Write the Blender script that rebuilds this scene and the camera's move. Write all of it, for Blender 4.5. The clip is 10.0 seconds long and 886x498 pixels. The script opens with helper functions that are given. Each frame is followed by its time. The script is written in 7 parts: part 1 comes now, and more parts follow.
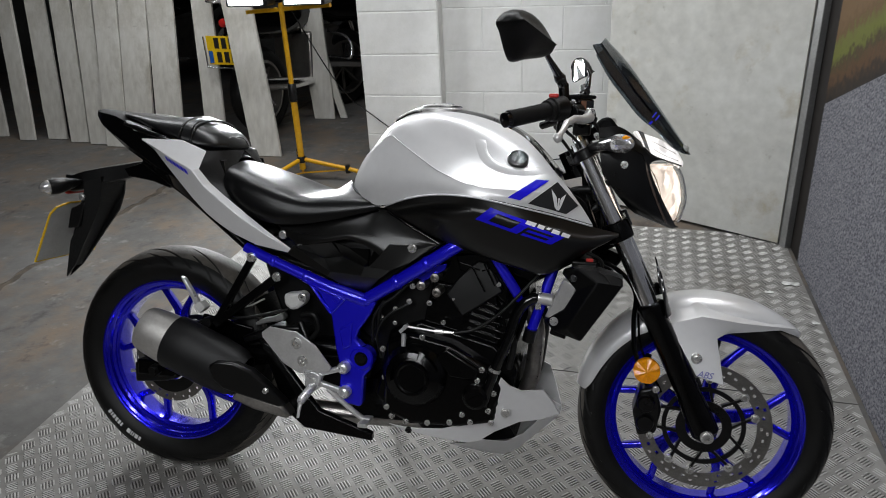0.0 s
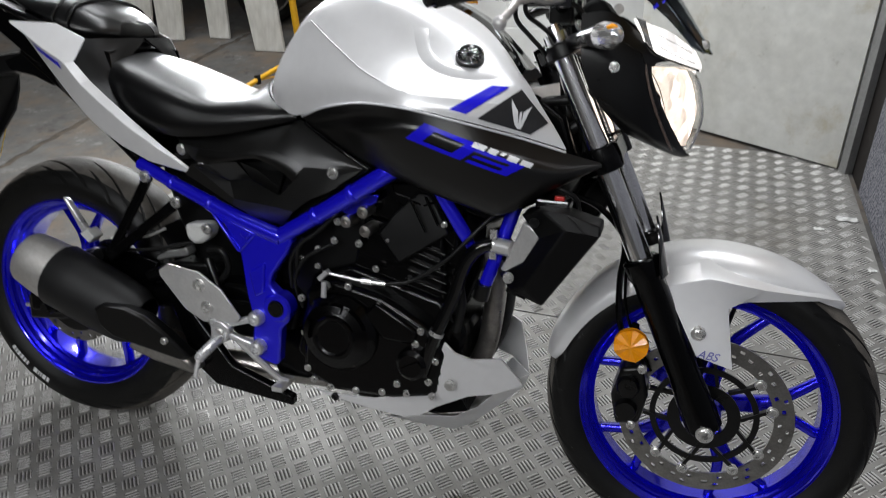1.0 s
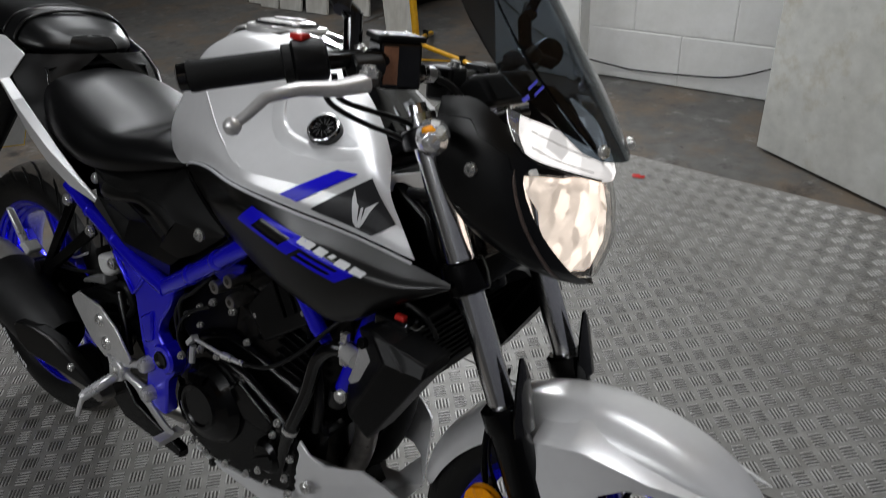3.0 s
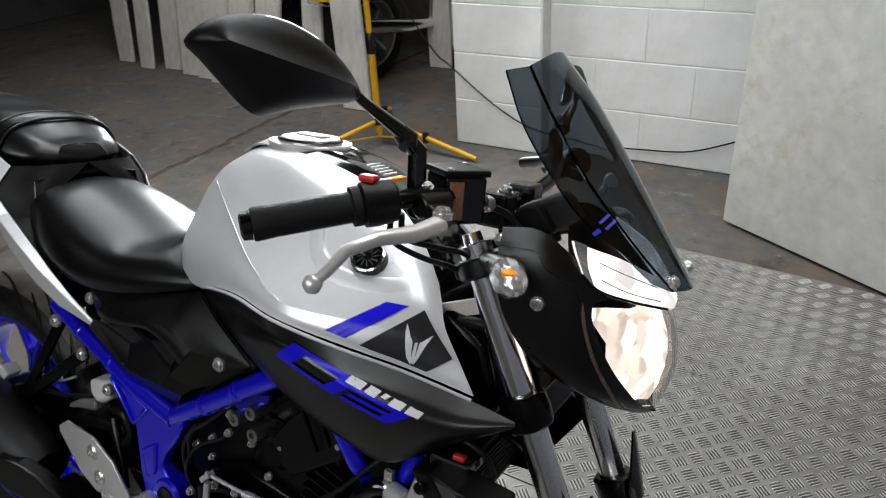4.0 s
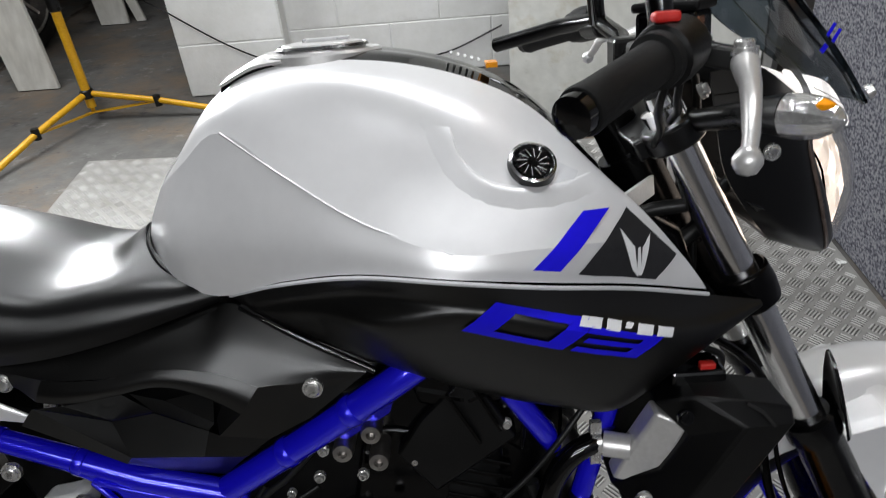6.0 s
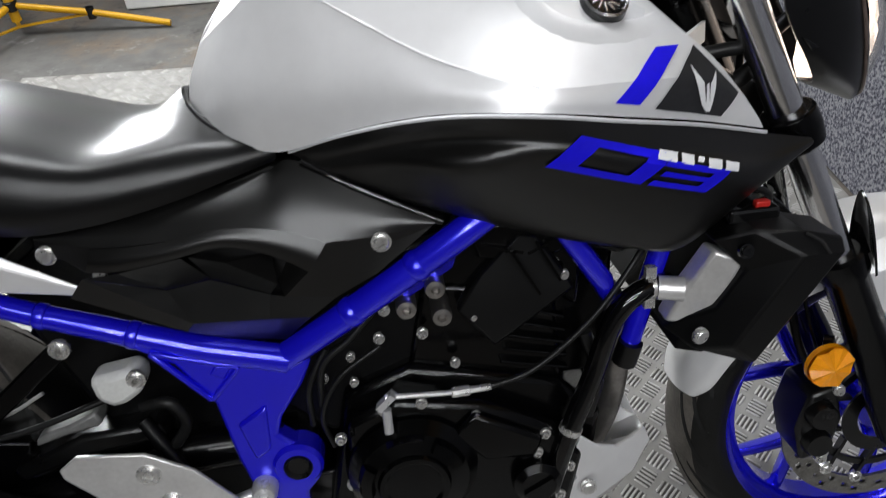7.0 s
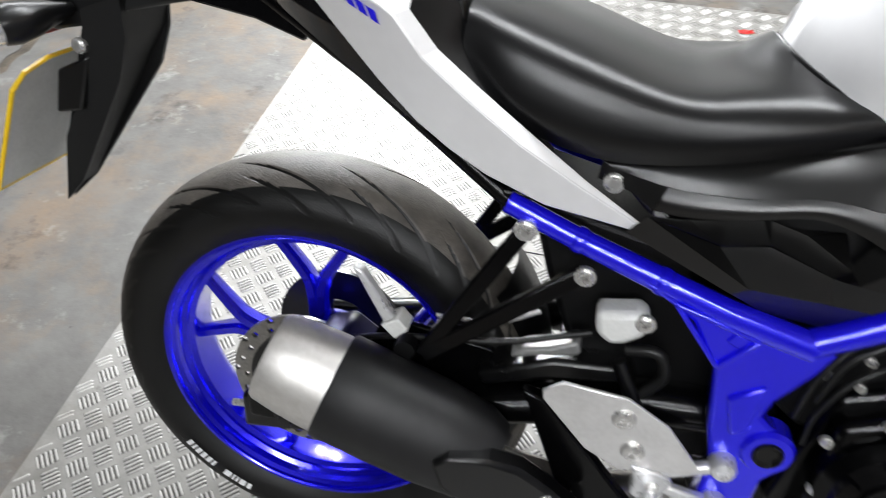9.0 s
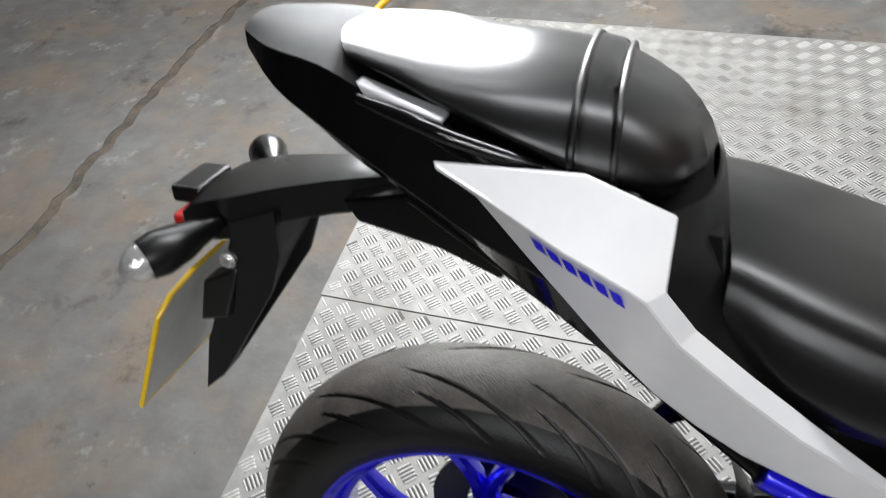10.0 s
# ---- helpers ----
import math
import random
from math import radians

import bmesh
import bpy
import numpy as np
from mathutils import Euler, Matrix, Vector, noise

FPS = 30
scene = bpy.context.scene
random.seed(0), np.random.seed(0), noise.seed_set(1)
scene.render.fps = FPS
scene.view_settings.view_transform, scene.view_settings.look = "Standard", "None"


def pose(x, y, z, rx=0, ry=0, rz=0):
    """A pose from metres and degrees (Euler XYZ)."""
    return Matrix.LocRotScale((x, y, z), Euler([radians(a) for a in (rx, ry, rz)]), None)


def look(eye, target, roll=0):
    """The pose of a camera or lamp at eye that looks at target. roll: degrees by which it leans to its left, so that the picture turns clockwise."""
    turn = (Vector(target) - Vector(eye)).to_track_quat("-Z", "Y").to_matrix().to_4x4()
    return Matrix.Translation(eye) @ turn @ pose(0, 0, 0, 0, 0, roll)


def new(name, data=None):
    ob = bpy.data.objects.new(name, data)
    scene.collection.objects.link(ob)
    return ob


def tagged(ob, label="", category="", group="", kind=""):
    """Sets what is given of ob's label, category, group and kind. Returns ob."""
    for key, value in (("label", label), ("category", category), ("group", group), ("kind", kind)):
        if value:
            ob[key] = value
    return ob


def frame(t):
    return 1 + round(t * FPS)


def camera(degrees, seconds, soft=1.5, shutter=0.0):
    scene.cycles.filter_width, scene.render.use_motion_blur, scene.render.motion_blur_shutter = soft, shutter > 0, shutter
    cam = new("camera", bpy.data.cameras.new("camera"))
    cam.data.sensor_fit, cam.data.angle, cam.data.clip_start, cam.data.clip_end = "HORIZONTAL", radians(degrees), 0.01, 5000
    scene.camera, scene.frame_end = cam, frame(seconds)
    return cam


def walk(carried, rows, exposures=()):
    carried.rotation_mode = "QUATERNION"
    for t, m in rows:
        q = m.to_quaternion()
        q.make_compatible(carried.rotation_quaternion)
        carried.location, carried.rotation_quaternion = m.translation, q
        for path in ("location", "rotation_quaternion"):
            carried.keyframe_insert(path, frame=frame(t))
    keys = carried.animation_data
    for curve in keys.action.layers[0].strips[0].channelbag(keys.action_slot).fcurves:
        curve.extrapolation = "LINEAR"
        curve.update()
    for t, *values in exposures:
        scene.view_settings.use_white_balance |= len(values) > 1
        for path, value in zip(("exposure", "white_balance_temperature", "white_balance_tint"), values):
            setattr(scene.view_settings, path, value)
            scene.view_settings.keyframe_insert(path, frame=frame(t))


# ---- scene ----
cam = camera(63.50, 10.0, soft=0.75, shutter=0.32)
PATH = [
    (0, (1.1616, -1.4864, 1.3879), (0.6960, 0.2706, 0.5536), -3.05),
    (0.5, (1.2072, -1.2543, 1.3272), (0.6640, 0.4347, 0.4041), -3.49),
    (1, (1.2735, -1.0670, 1.2515), (0.6982, 0.5270, 0.1894), -3.53),
    (1.5, (1.3955, -0.8967, 1.1707), (0.6980, 0.5136, -0.0640), -3.31),
    (2, (1.5402, -0.7338, 1.1553), (0.7287, 0.4928, -0.2000), -3.00),
    (2.5, (1.5999, -0.6399, 1.2126), (0.6537, 0.5644, -0.0736), -4.96),
    (3, (1.6088, -0.5872, 1.2848), (0.5910, 0.7336, 0.1805), -4.73),
    (3.2, (1.6002, -0.5784, 1.3083), (0.5705, 0.7630, 0.2406), -4.20),
    (4.3, (1.3480, -0.6160, 1.3518), (0.5809, 0.9684, 0.4025), -3.08),
    (4.5, (1.2823, -0.6432, 1.3451), (0.6457, 0.9982, 0.3962), -2.87),
    (5, (1.1216, -0.6271, 1.3020), (0.6981, 1.0580, 0.3114), -2.52),
    (5.2, (1.0543, -0.6010, 1.2887), (0.7181, 1.0806, 0.2596), -2.95),
    (6.3, (0.8290, -0.5640, 1.2100), (0.8316, 1.0404, 0.0160), -5.57),
    (6.5, (0.7995, -0.5737, 1.1970), (0.8433, 1.0082, -0.0261), -5.36),
    (7, (0.7270, -0.6058, 1.1689), (0.8406, 0.9012, -0.1411), -3.35),
    (7.5, (0.6512, -0.6254, 1.1494), (0.7608, 0.8166, -0.2321), -2.23),
    (8, (0.5535, -0.6418, 1.1420), (0.5483, 0.7624, -0.2821), -2.20),
    (8.5, (0.4251, -0.6582, 1.1565), (0.3051, 0.7635, -0.2451), -0.17),
    (9, (0.3318, -0.5827, 1.1633), (-0.0140, 0.7867, -0.2527), -1.87),
    (9.5, (0.2509, -0.4526, 1.1923), (-0.2716, 0.8535, -0.2293), -7.30),
    (10, (0.1430, -0.3464, 1.2546), (-0.3905, 0.9508, -0.1711), -9.17),
]
walk(cam, [(t, look(eye, target, roll)) for t, eye, target, roll in PATH],
     exposures=[(0.0, -0.2), (1.0, 0.15), (1.5, 0.5), (2.0, 0.55), (2.5, 0.3), (3.0, -0.5), (4.5, 0.06), (6.5, 0.02), (7.5, 0.8), (8.0, 1.05), (9.0, 1.05), (10.0, 0.60)])

# ---- world and lights ----
world = bpy.data.worlds.new("garage_air")
scene.world = world
world.use_nodes = True
world.node_tree.nodes["Background"].inputs[0].default_value = (0.9, 0.95, 1.0, 1)
world.node_tree.nodes["Background"].inputs[1].default_value = 0.002


def area(name, eye, target, size, size_y, watts, colour=(1, 1, 1)):
    lamp = bpy.data.lights.new(name, "AREA")
    lamp.shape, lamp.size, lamp.size_y, lamp.energy, lamp.color = "RECTANGLE", size, size_y, watts, colour
    ob = new(name, lamp)
    ob.matrix_world = look(eye, target)
    return ob


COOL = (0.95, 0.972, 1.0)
# All four battens hang out of view; their places are assumed.
area("unseen_tube_lamp", (1.05, 0.75, 2.66), (1.05, 0.75, 0), 2.4, 0.16, 46, COOL)
# The next two are added to brighten the bike's right side.
area("unseen_tube_lamp", (0.75, -1.9, 2.66), (0.75, -1.5, 0), 2.4, 0.16, 28, COOL)
area("unseen_tube_lamp", (0.45, -3.3, 2.66), (0.45, -2.3, 0), 2.4, 0.16, 44, COOL)
# Made wider than its batten to spread sheen over the seats.
area("unseen_tube_lamp", (-1.3, 2.0, 2.66), (-1.3, 2.0, 0), 2.4, 0.60, 52, COOL)
area("work_lamp", (-0.86, 2.14, 1.13), (0.3, 0.3, 0.75), 0.24, 0.18, 22, (0.95, 0.98, 1.0))
area("work_lamp", (-0.50, 2.10, 1.13), (0.7, 0.3, 0.75), 0.24, 0.18, 22, (0.95, 0.98, 1.0))

# ---- materials ----


def material(name, colour, rough=0.5, metal=0.0, vary=0.0, scale=20.0, bump=0.0, bump_scale=200.0, coat=0.0,
             second=None, spec=0.5, stretch=(1, 1, 1), rough_vary=0.1):
    """A principled material with two scales of colour variation, varied gloss and fine relief."""
    m = bpy.data.materials.new(name)
    m.use_nodes = True
    nt = m.node_tree
    b = nt.nodes["Principled BSDF"]
    b.inputs["Roughness"].default_value = rough
    b.inputs["Metallic"].default_value = metal
    b.inputs["Coat Weight"].default_value = coat
    b.inputs["Coat Roughness"].default_value = 0.08
    b.inputs["Specular IOR Level"].default_value = spec
    b.inputs["Base Color"].default_value = (*colour, 1)
    tc = nt.nodes.new("ShaderNodeTexCoord")
    mp = nt.nodes.new("ShaderNodeMapping")
    mp.inputs["Scale"].default_value = stretch
    nt.links.new(tc.outputs["Object"], mp.inputs["Vector"])
    if vary or second:
        n1 = nt.nodes.new("ShaderNodeTexNoise")
        n1.inputs["Scale"].default_value, n1.inputs["Detail"].default_value = scale, 8
        n1.inputs["Roughness"].default_value = 0.65
        nt.links.new(mp.outputs[0], n1.inputs["Vector"])
        ramp = nt.nodes.new("ShaderNodeValToRGB")
        two = second or tuple(c * (1 - vary) for c in colour)
        ramp.color_ramp.elements[0].position, ramp.color_ramp.elements[1].position = 0.32, 0.66
        ramp.color_ramp.elements[0].color, ramp.color_ramp.elements[1].color = (*two, 1), (*colour, 1)
        nt.links.new(n1.outputs["Fac"], ramp.inputs["Fac"])
        n2 = nt.nodes.new("ShaderNodeTexNoise")
        n2.inputs["Scale"].default_value, n2.inputs["Detail"].default_value = scale * 9, 4
        nt.links.new(mp.outputs[0], n2.inputs["Vector"])
        mix = nt.nodes.new("ShaderNodeMixRGB")
        mix.blend_type, mix.inputs["Fac"].default_value = "OVERLAY", 0.35 * min(1, vary * 2 + 0.3)
        nt.links.new(ramp.outputs["Color"], mix.inputs[1])
        nt.links.new(n2.outputs["Fac"], mix.inputs[2])
        nt.links.new(mix.outputs[0], b.inputs["Base Color"])
        rr = nt.nodes.new("ShaderNodeMapRange")
        rr.inputs["To Min"].default_value, rr.inputs["To Max"].default_value = max(0.03, rough - rough_vary), min(1, rough + rough_vary)
        nt.links.new(n1.outputs["Fac"], rr.inputs["Value"])
        nt.links.new(rr.outputs[0], b.inputs["Roughness"])
    if bump:
        n3 = nt.nodes.new("ShaderNodeTexNoise")
        n3.inputs["Scale"].default_value, n3.inputs["Detail"].default_value = bump_scale, 3
        nt.links.new(mp.outputs[0], n3.inputs["Vector"])
        bp = nt.nodes.new("ShaderNodeBump")
        bp.inputs["Strength"].default_value, bp.inputs["Distance"].default_value = bump, 0.002
        nt.links.new(n3.outputs["Fac"], bp.inputs["Height"])
        nt.links.new(bp.outputs[0], b.inputs["Normal"])
    return m


def glow(name, colour, strength):
    m = bpy.data.materials.new(name)
    m.use_nodes = True
    b = m.node_tree.nodes["Principled BSDF"]
    b.inputs["Base Color"].default_value = (*colour, 1)
    b.inputs["Emission Color"].default_value = (*colour, 1)
    b.inputs["Emission Strength"].default_value = strength
    return m


def glass(name, colour, rough=0.02, weight=1.0, ior=1.45):
    m = bpy.data.materials.new(name)
    m.use_nodes = True
    b = m.node_tree.nodes["Principled BSDF"]
    b.inputs["Base Color"].default_value = (*colour, 1)
    b.inputs["Roughness"].default_value = rough
    b.inputs["Transmission Weight"].default_value = weight
    b.inputs["IOR"].default_value = ior
    return m


SILVER = material("silver_paint", (0.80, 0.795, 0.80), 0.33, 0.34, 0.05, 6, 0.02, 1500, coat=0.2, rough_vary=0.05)
SILVER_DARK = material("silver_shadow_decal", (0.70, 0.70, 0.72), 0.36, 0.32, 0.06, 6, rough_vary=0.04)
GREY_DECAL = material("grey_shadow_decal", (0.70, 0.70, 0.712), 0.35, 0.32, 0.05, 6, rough_vary=0.04)
# One blue in two strengths: darker for shaded wheels, brighter for the lit frame.
BLUE = material("blue_gloss_paint", (0.012, 0.008, 0.74), 0.2, 0.78, 0.03, 5, coat=0.9, rough_vary=0.03, spec=0.4)
BLUE_FRAME_LIT = material("blue_frame_lit_paint", (0.012, 0.008, 0.80), 0.2, 0.42, 0.03, 5, coat=1.0, rough_vary=0.03, spec=0.5)
BLUE_DECAL = material("blue_decal", (0.010, 0.006, 0.66), 0.3, 0.0, 0.08, 12, spec=0.3)
FADED_BLUE = material("faded_blue_print", (0.22, 0.22, 0.52), 0.4, 0.0, 0.1, 30)
WHITE_DECAL = material("white_decal", (0.72, 0.72, 0.73), 0.4, 0.0, 0.08, 30)
BLACK = material("black_satin_plastic", (0.0020, 0.0020, 0.0022), 0.30, 0, 0.3, 14, 0.05, 900, spec=0.48)
SATIN = material("satin_black_plastic", (0.0024, 0.0023, 0.0022), 0.31, 0, 0.3, 14, 0.05, 1100, spec=0.68, rough_vary=0.06)
BLACK_GRAIN = material("black_grained_plastic", (0.0018, 0.0018, 0.002), 0.38, 0, 0.3, 10, 0.2, 1400, spec=0.24)
BLACK_GLOSS = material("black_gloss_plastic", (0.002, 0.002, 0.0023), 0.1, 0, 0.3, 10, coat=0.3, rough_vary=0.04)
COWL_LINE = material("highlighted_black_plastic", (0.12, 0.088, 0.076), 0.3, 0, 0.3, 30, spec=0.4)
BLACK_DECAL = material("charcoal_decal", (0.022, 0.022, 0.024), 0.35, 0, 0.2, 20, spec=0.3)
ENGINE = material("black_engine_paint", (0.0012, 0.0012, 0.0014), 0.17, 0.0, 0.4, 30, 0.10, 500, spec=0.22, coat=0.12)
FRAME_BLACK = material("black_painted_steel", (0.0014, 0.0014, 0.0016), 0.2, 0.0, 0.3, 18, spec=0.22)
VINYL = material("black_seat_vinyl", (0.0022, 0.0022, 0.0025), 0.31, 0, 0.2, 12, 0.08, 700, spec=0.42, rough_vary=0.03)
RUBBER = material("tyre_rubber", (0.0045, 0.0044, 0.0042), 0.45, 0, 0.45, 14, 0.3, 500, spec=0.3)
RUBBER_WORN = material("worn_tread_rubber", (0.105, 0.093, 0.080), 0.6, 0, 0.45, 18, 0.5, 420, second=(0.040, 0.036, 0.032))
GRIP = material("grip_rubber", (0.006, 0.006, 0.006), 0.6, 0, 0.3, 60, 0.5, 900, spec=0.25)
CHROME = material("chrome", (0.90, 0.90, 0.91), 0.18, 1.0, 0.05, 8, rough_vary=0.03)
MIRROR = material("mirror_glass", (0.42, 0.43, 0.44), 0.05, 1.0, 0.04, 8, rough_vary=0.02)
DULL_BLACK = material("dull_black_plastic", (0.0015, 0.0015, 0.0017), 0.6, 0, 0.3, 12, 0.1, 800, spec=0.15)
ALU = material("bare_aluminium", (0.70, 0.69, 0.68), 0.32, 0.55, 0.15, 20, 0.06, 600)
ALU_CAST = material("cast_silver_aluminium", (0.74, 0.74, 0.75), 0.28, 0.6, 0.15, 22, 0.04, 700)
STEEL = material("brushed_steel", (0.42, 0.40, 0.38), 0.3, 0.95, 0.3, 12, 0.1, 300)
DISC = material("brake_disc_steel", (0.36, 0.35, 0.33), 0.32, 0.95, 0.25, 30, 0.1, 900)
ZINC = material("zinc_bolt", (0.80, 0.79, 0.77), 0.28, 0.8, 0.2, 60)
MUFFLER = material("black_heatproof_paint", (0.009, 0.009, 0.0095), 0.5, 0.0, 0.3, 10, 0.1, 900, spec=0.35)
TIP = material("brushed_silencer_tip", (0.66, 0.64, 0.61), 0.44, 0.75, 0.15, 14, 0.08, 500)
COPPER_SHEEN = material("painted_copper_reflection", (0.42, 0.19, 0.10), 0.22, 0.4, 0.3, 30, coat=0.6)
AMBER = material("amber_reflector", (1.0, 0.36, 0.003), 0.25, 0, 0.15, 70, coat=0.25, spec=0.35)
RED = material("red_plastic", (0.55, 0.02, 0.015), 0.35, 0, 0.2, 20)
RESERVOIR = material("milky_plastic", (0.62, 0.62, 0.60), 0.45, 0, 0.12, 25)
LABEL_WHITE = material("white_label", (0.7, 0.7, 0.68), 0.5, 0, 0.12, 40)
YELLOW = material("yellow_enamel", (0.72, 0.38, 0.008), 0.38, 0, 0.25, 16, 0.05, 200)
PLATE_YELLOW = material("yellow_reflective_plate", (0.78, 0.50, 0.01), 0.35, 0, 0.1, 16)
INK = material("black_ink", (0.012, 0.012, 0.012), 0.5, 0, 0.2, 30)
PLATE_BLUE = material("blue_plate_band", (0.01, 0.10, 0.42), 0.4, 0, 0.1, 30)
CONCRETE = material("worn_concrete", (0.130, 0.126, 0.120), 0.7, 0, 0.45, 1.6, 0.5, 60, second=(0.088, 0.085, 0.080), rough_vary=0.15, spec=0.22)
TREAD = material("aluminium_tread_plate", (0.29, 0.283, 0.268), 0.56, 0.28, 0.4, 2.6, 0.15, 160, second=(0.18, 0.174, 0.162), rough_vary=0.08, spec=0.35)
# Bars lightened and gaps darkened: glint and shade of the relief, plus grime.
TREAD_BAR = material("lightened_tread_bar", (0.50, 0.49, 0.47), 0.46, 0.35, 0.3, 4, second=(0.38, 0.37, 0.355), spec=0.35)
TREAD_DIRT_SHADE = material("grimy_shaded_recess", (0.085, 0.080, 0.073), 0.65, 0.1, 0.4, 6, second=(0.038, 0.035, 0.032))
BLOCK = material("white_painted_block", (0.86, 0.86, 0.84), 0.55, 0, 0.10, 4, 0.4, 90, second=(0.75, 0.75, 0.72))
MORTAR = material("painted_mortar", (0.83, 0.83, 0.81), 0.6, 0, 0.12, 8, 0.4, 120)
SHEET = material("scuffed_white_board", (0.53, 0.53, 0.50), 0.45, 0, 0.2, 2.2, 0.1, 60, second=(0.45, 0.445, 0.41), rough_vary=0.12)
BOARD = material("grubby_white_plank", (0.62, 0.61, 0.57), 0.6, 0, 0.25, 3.5, 0.3, 60, second=(0.46, 0.44, 0.39), stretch=(1, 1, 0.3))
METAL_GREY = material("grey_metal_edge", (0.22, 0.22, 0.215), 0.45, 0.4, 0.2, 12)
DARK_WALL = material("dark_render", (0.06, 0.06, 0.058), 0.8, 0, 0.4, 3, 0.4, 40)
WARM_WALL = material("grey_render", (0.075, 0.072, 0.07), 0.7, 0, 0.3, 2, 0.3, 40)
GRIT = material("joint_grit", (0.105, 0.085, 0.062), 0.9, 0, 0.6, 14, 0.8, 120, second=(0.03, 0.025, 0.02))
CEIL = material("grey_ceiling", (0.10, 0.10, 0.098), 0.7, 0, 0.2, 2, 0.3, 40)
CABLE = material("black_cable", (0.008, 0.008, 0.008), 0.4, 0, 0.2, 30, spec=0.3)
SCREEN = glass("smoked_screen", (0.10, 0.125, 0.15), 0.03, 1.0, 1.3)
CLEAR = glass("clear_lens", (0.96, 0.95, 0.93), 0.03, 1.0, 1.4)
# The bowl glows itself, in place of a bulb shining on its facets.
LAMP_BOWL = glow("glowing_lamp_reflector", (1.0, 0.86, 0.75), 1.0)
LENS_SILVER = material("silvered_lens", (0.82, 0.81, 0.80), 0.14, 0.75, 0.15, 60, 0.3, 260, coat=0.8)
LIT = glow("lit_led_panel", (0.93, 0.97, 1.0), 26.0)
# Position lens has a glow of its own, in brighter and dimmer cells.
DRL = glow("glowing_position_lens", (1.0, 0.96, 0.93), 1.0)
TUBE = glow("lit_tube", (0.95, 0.98, 1.0), 5.0)



def faceted_glow(m, low, high, scale):
    """Gives a lens or reflector its own glow, brighter and dimmer by cell."""
    nt = m.node_tree
    v = nt.nodes.new("ShaderNodeTexVoronoi")
    v.inputs["Scale"].default_value = scale
    r = nt.nodes.new("ShaderNodeMapRange")
    r.inputs["From Min"].default_value, r.inputs["From Max"].default_value = 0.25, 0.75
    r.inputs["To Min"].default_value, r.inputs["To Max"].default_value = low, high
    tc = nt.nodes.new("ShaderNodeTexCoord")
    mp = nt.nodes.new("ShaderNodeMapping")
    mp.inputs["Scale"].default_value = (1, 1, 0.35)
    nt.links.new(tc.outputs["Object"], mp.inputs["Vector"])
    nt.links.new(mp.outputs[0], v.inputs["Vector"])
    nt.links.new(v.outputs["Color"], r.inputs["Value"])
    nt.links.new(r.outputs[0], nt.nodes["Principled BSDF"].inputs["Emission Strength"])


def stain(m, colour, scale, low, high, seed):
    """Blends patches of a stain colour into a material's base colour."""
    nt = m.node_tree
    b = nt.nodes["Principled BSDF"]
    old = b.inputs["Base Color"].links[0].from_socket
    tc = nt.nodes.new("ShaderNodeTexCoord")
    mp = nt.nodes.new("ShaderNodeMapping")
    mp.inputs["Location"].default_value = (seed, seed * 0.7, 0)
    n = nt.nodes.new("ShaderNodeTexNoise")
    n.inputs["Scale"].default_value, n.inputs["Detail"].default_value, n.inputs["Roughness"].default_value = scale, 9, 0.7
    r = nt.nodes.new("ShaderNodeMapRange")
    r.inputs["From Min"].default_value, r.inputs["From Max"].default_value = low, high
    mix = nt.nodes.new("ShaderNodeMixRGB")
    mix.inputs[2].default_value = (*colour, 1)
    nt.links.new(tc.outputs["Object"], mp.inputs["Vector"])
    nt.links.new(mp.outputs[0], n.inputs["Vector"])
    nt.links.new(n.outputs["Fac"], r.inputs["Value"])
    nt.links.new(r.outputs[0], mix.inputs["Fac"])
    nt.links.new(old, mix.inputs[1])
    nt.links.new(mix.outputs[0], b.inputs["Base Color"])


faceted_glow(LAMP_BOWL, 0.55, 1.8, 85.0)
faceted_glow(DRL, 0.55, 1.5, 45.0)
stain(CONCRETE, (0.16, 0.120, 0.086), 2.6, 0.47, 0.68, 3.1)
stain(CONCRETE, (0.045, 0.042, 0.040), 4.2, 0.57, 0.70, 7.7)
stain(CONCRETE, (0.25, 0.245, 0.235), 7.0, 0.58, 0.74, 1.3)
stain(CONCRETE, (0.03, 0.028, 0.026), 22.0, 0.66, 0.74, 9.1)
stain(TREAD, (0.13, 0.115, 0.095), 3.0, 0.54, 0.80, 5.2)
stain(TREAD_BAR, (0.22, 0.20, 0.17), 3.0, 0.54, 0.80, 5.2)
stain(TREAD, (0.06, 0.052, 0.045), 11.0, 0.64, 0.74, 2.2)
stain(TREAD_BAR, (0.10, 0.09, 0.08), 11.0, 0.64, 0.74, 2.2)
stain(SHEET, (0.33, 0.27, 0.16), 3.2, 0.56, 0.76, 2.4)
stain(SHEET, (0.28, 0.26, 0.22), 14.0, 0.62, 0.76, 6.1)
stain(BOARD, (0.26, 0.23, 0.175), 2.4, 0.50, 0.80, 4.4)
stain(BOARD, (0.12, 0.10, 0.08), 9.0, 0.64, 0.80, 8.4)
stain(BLOCK, (0.55, 0.54, 0.50), 2.5, 0.58, 0.80, 3.3)
stain(BLOCK, (0.30, 0.29, 0.26), 16.0, 0.70, 0.80, 5.3)
stain(RUBBER_WORN, (0.10, 0.088, 0.07), 7.0, 0.5, 0.8, 1.0)

# ---- building tools ----


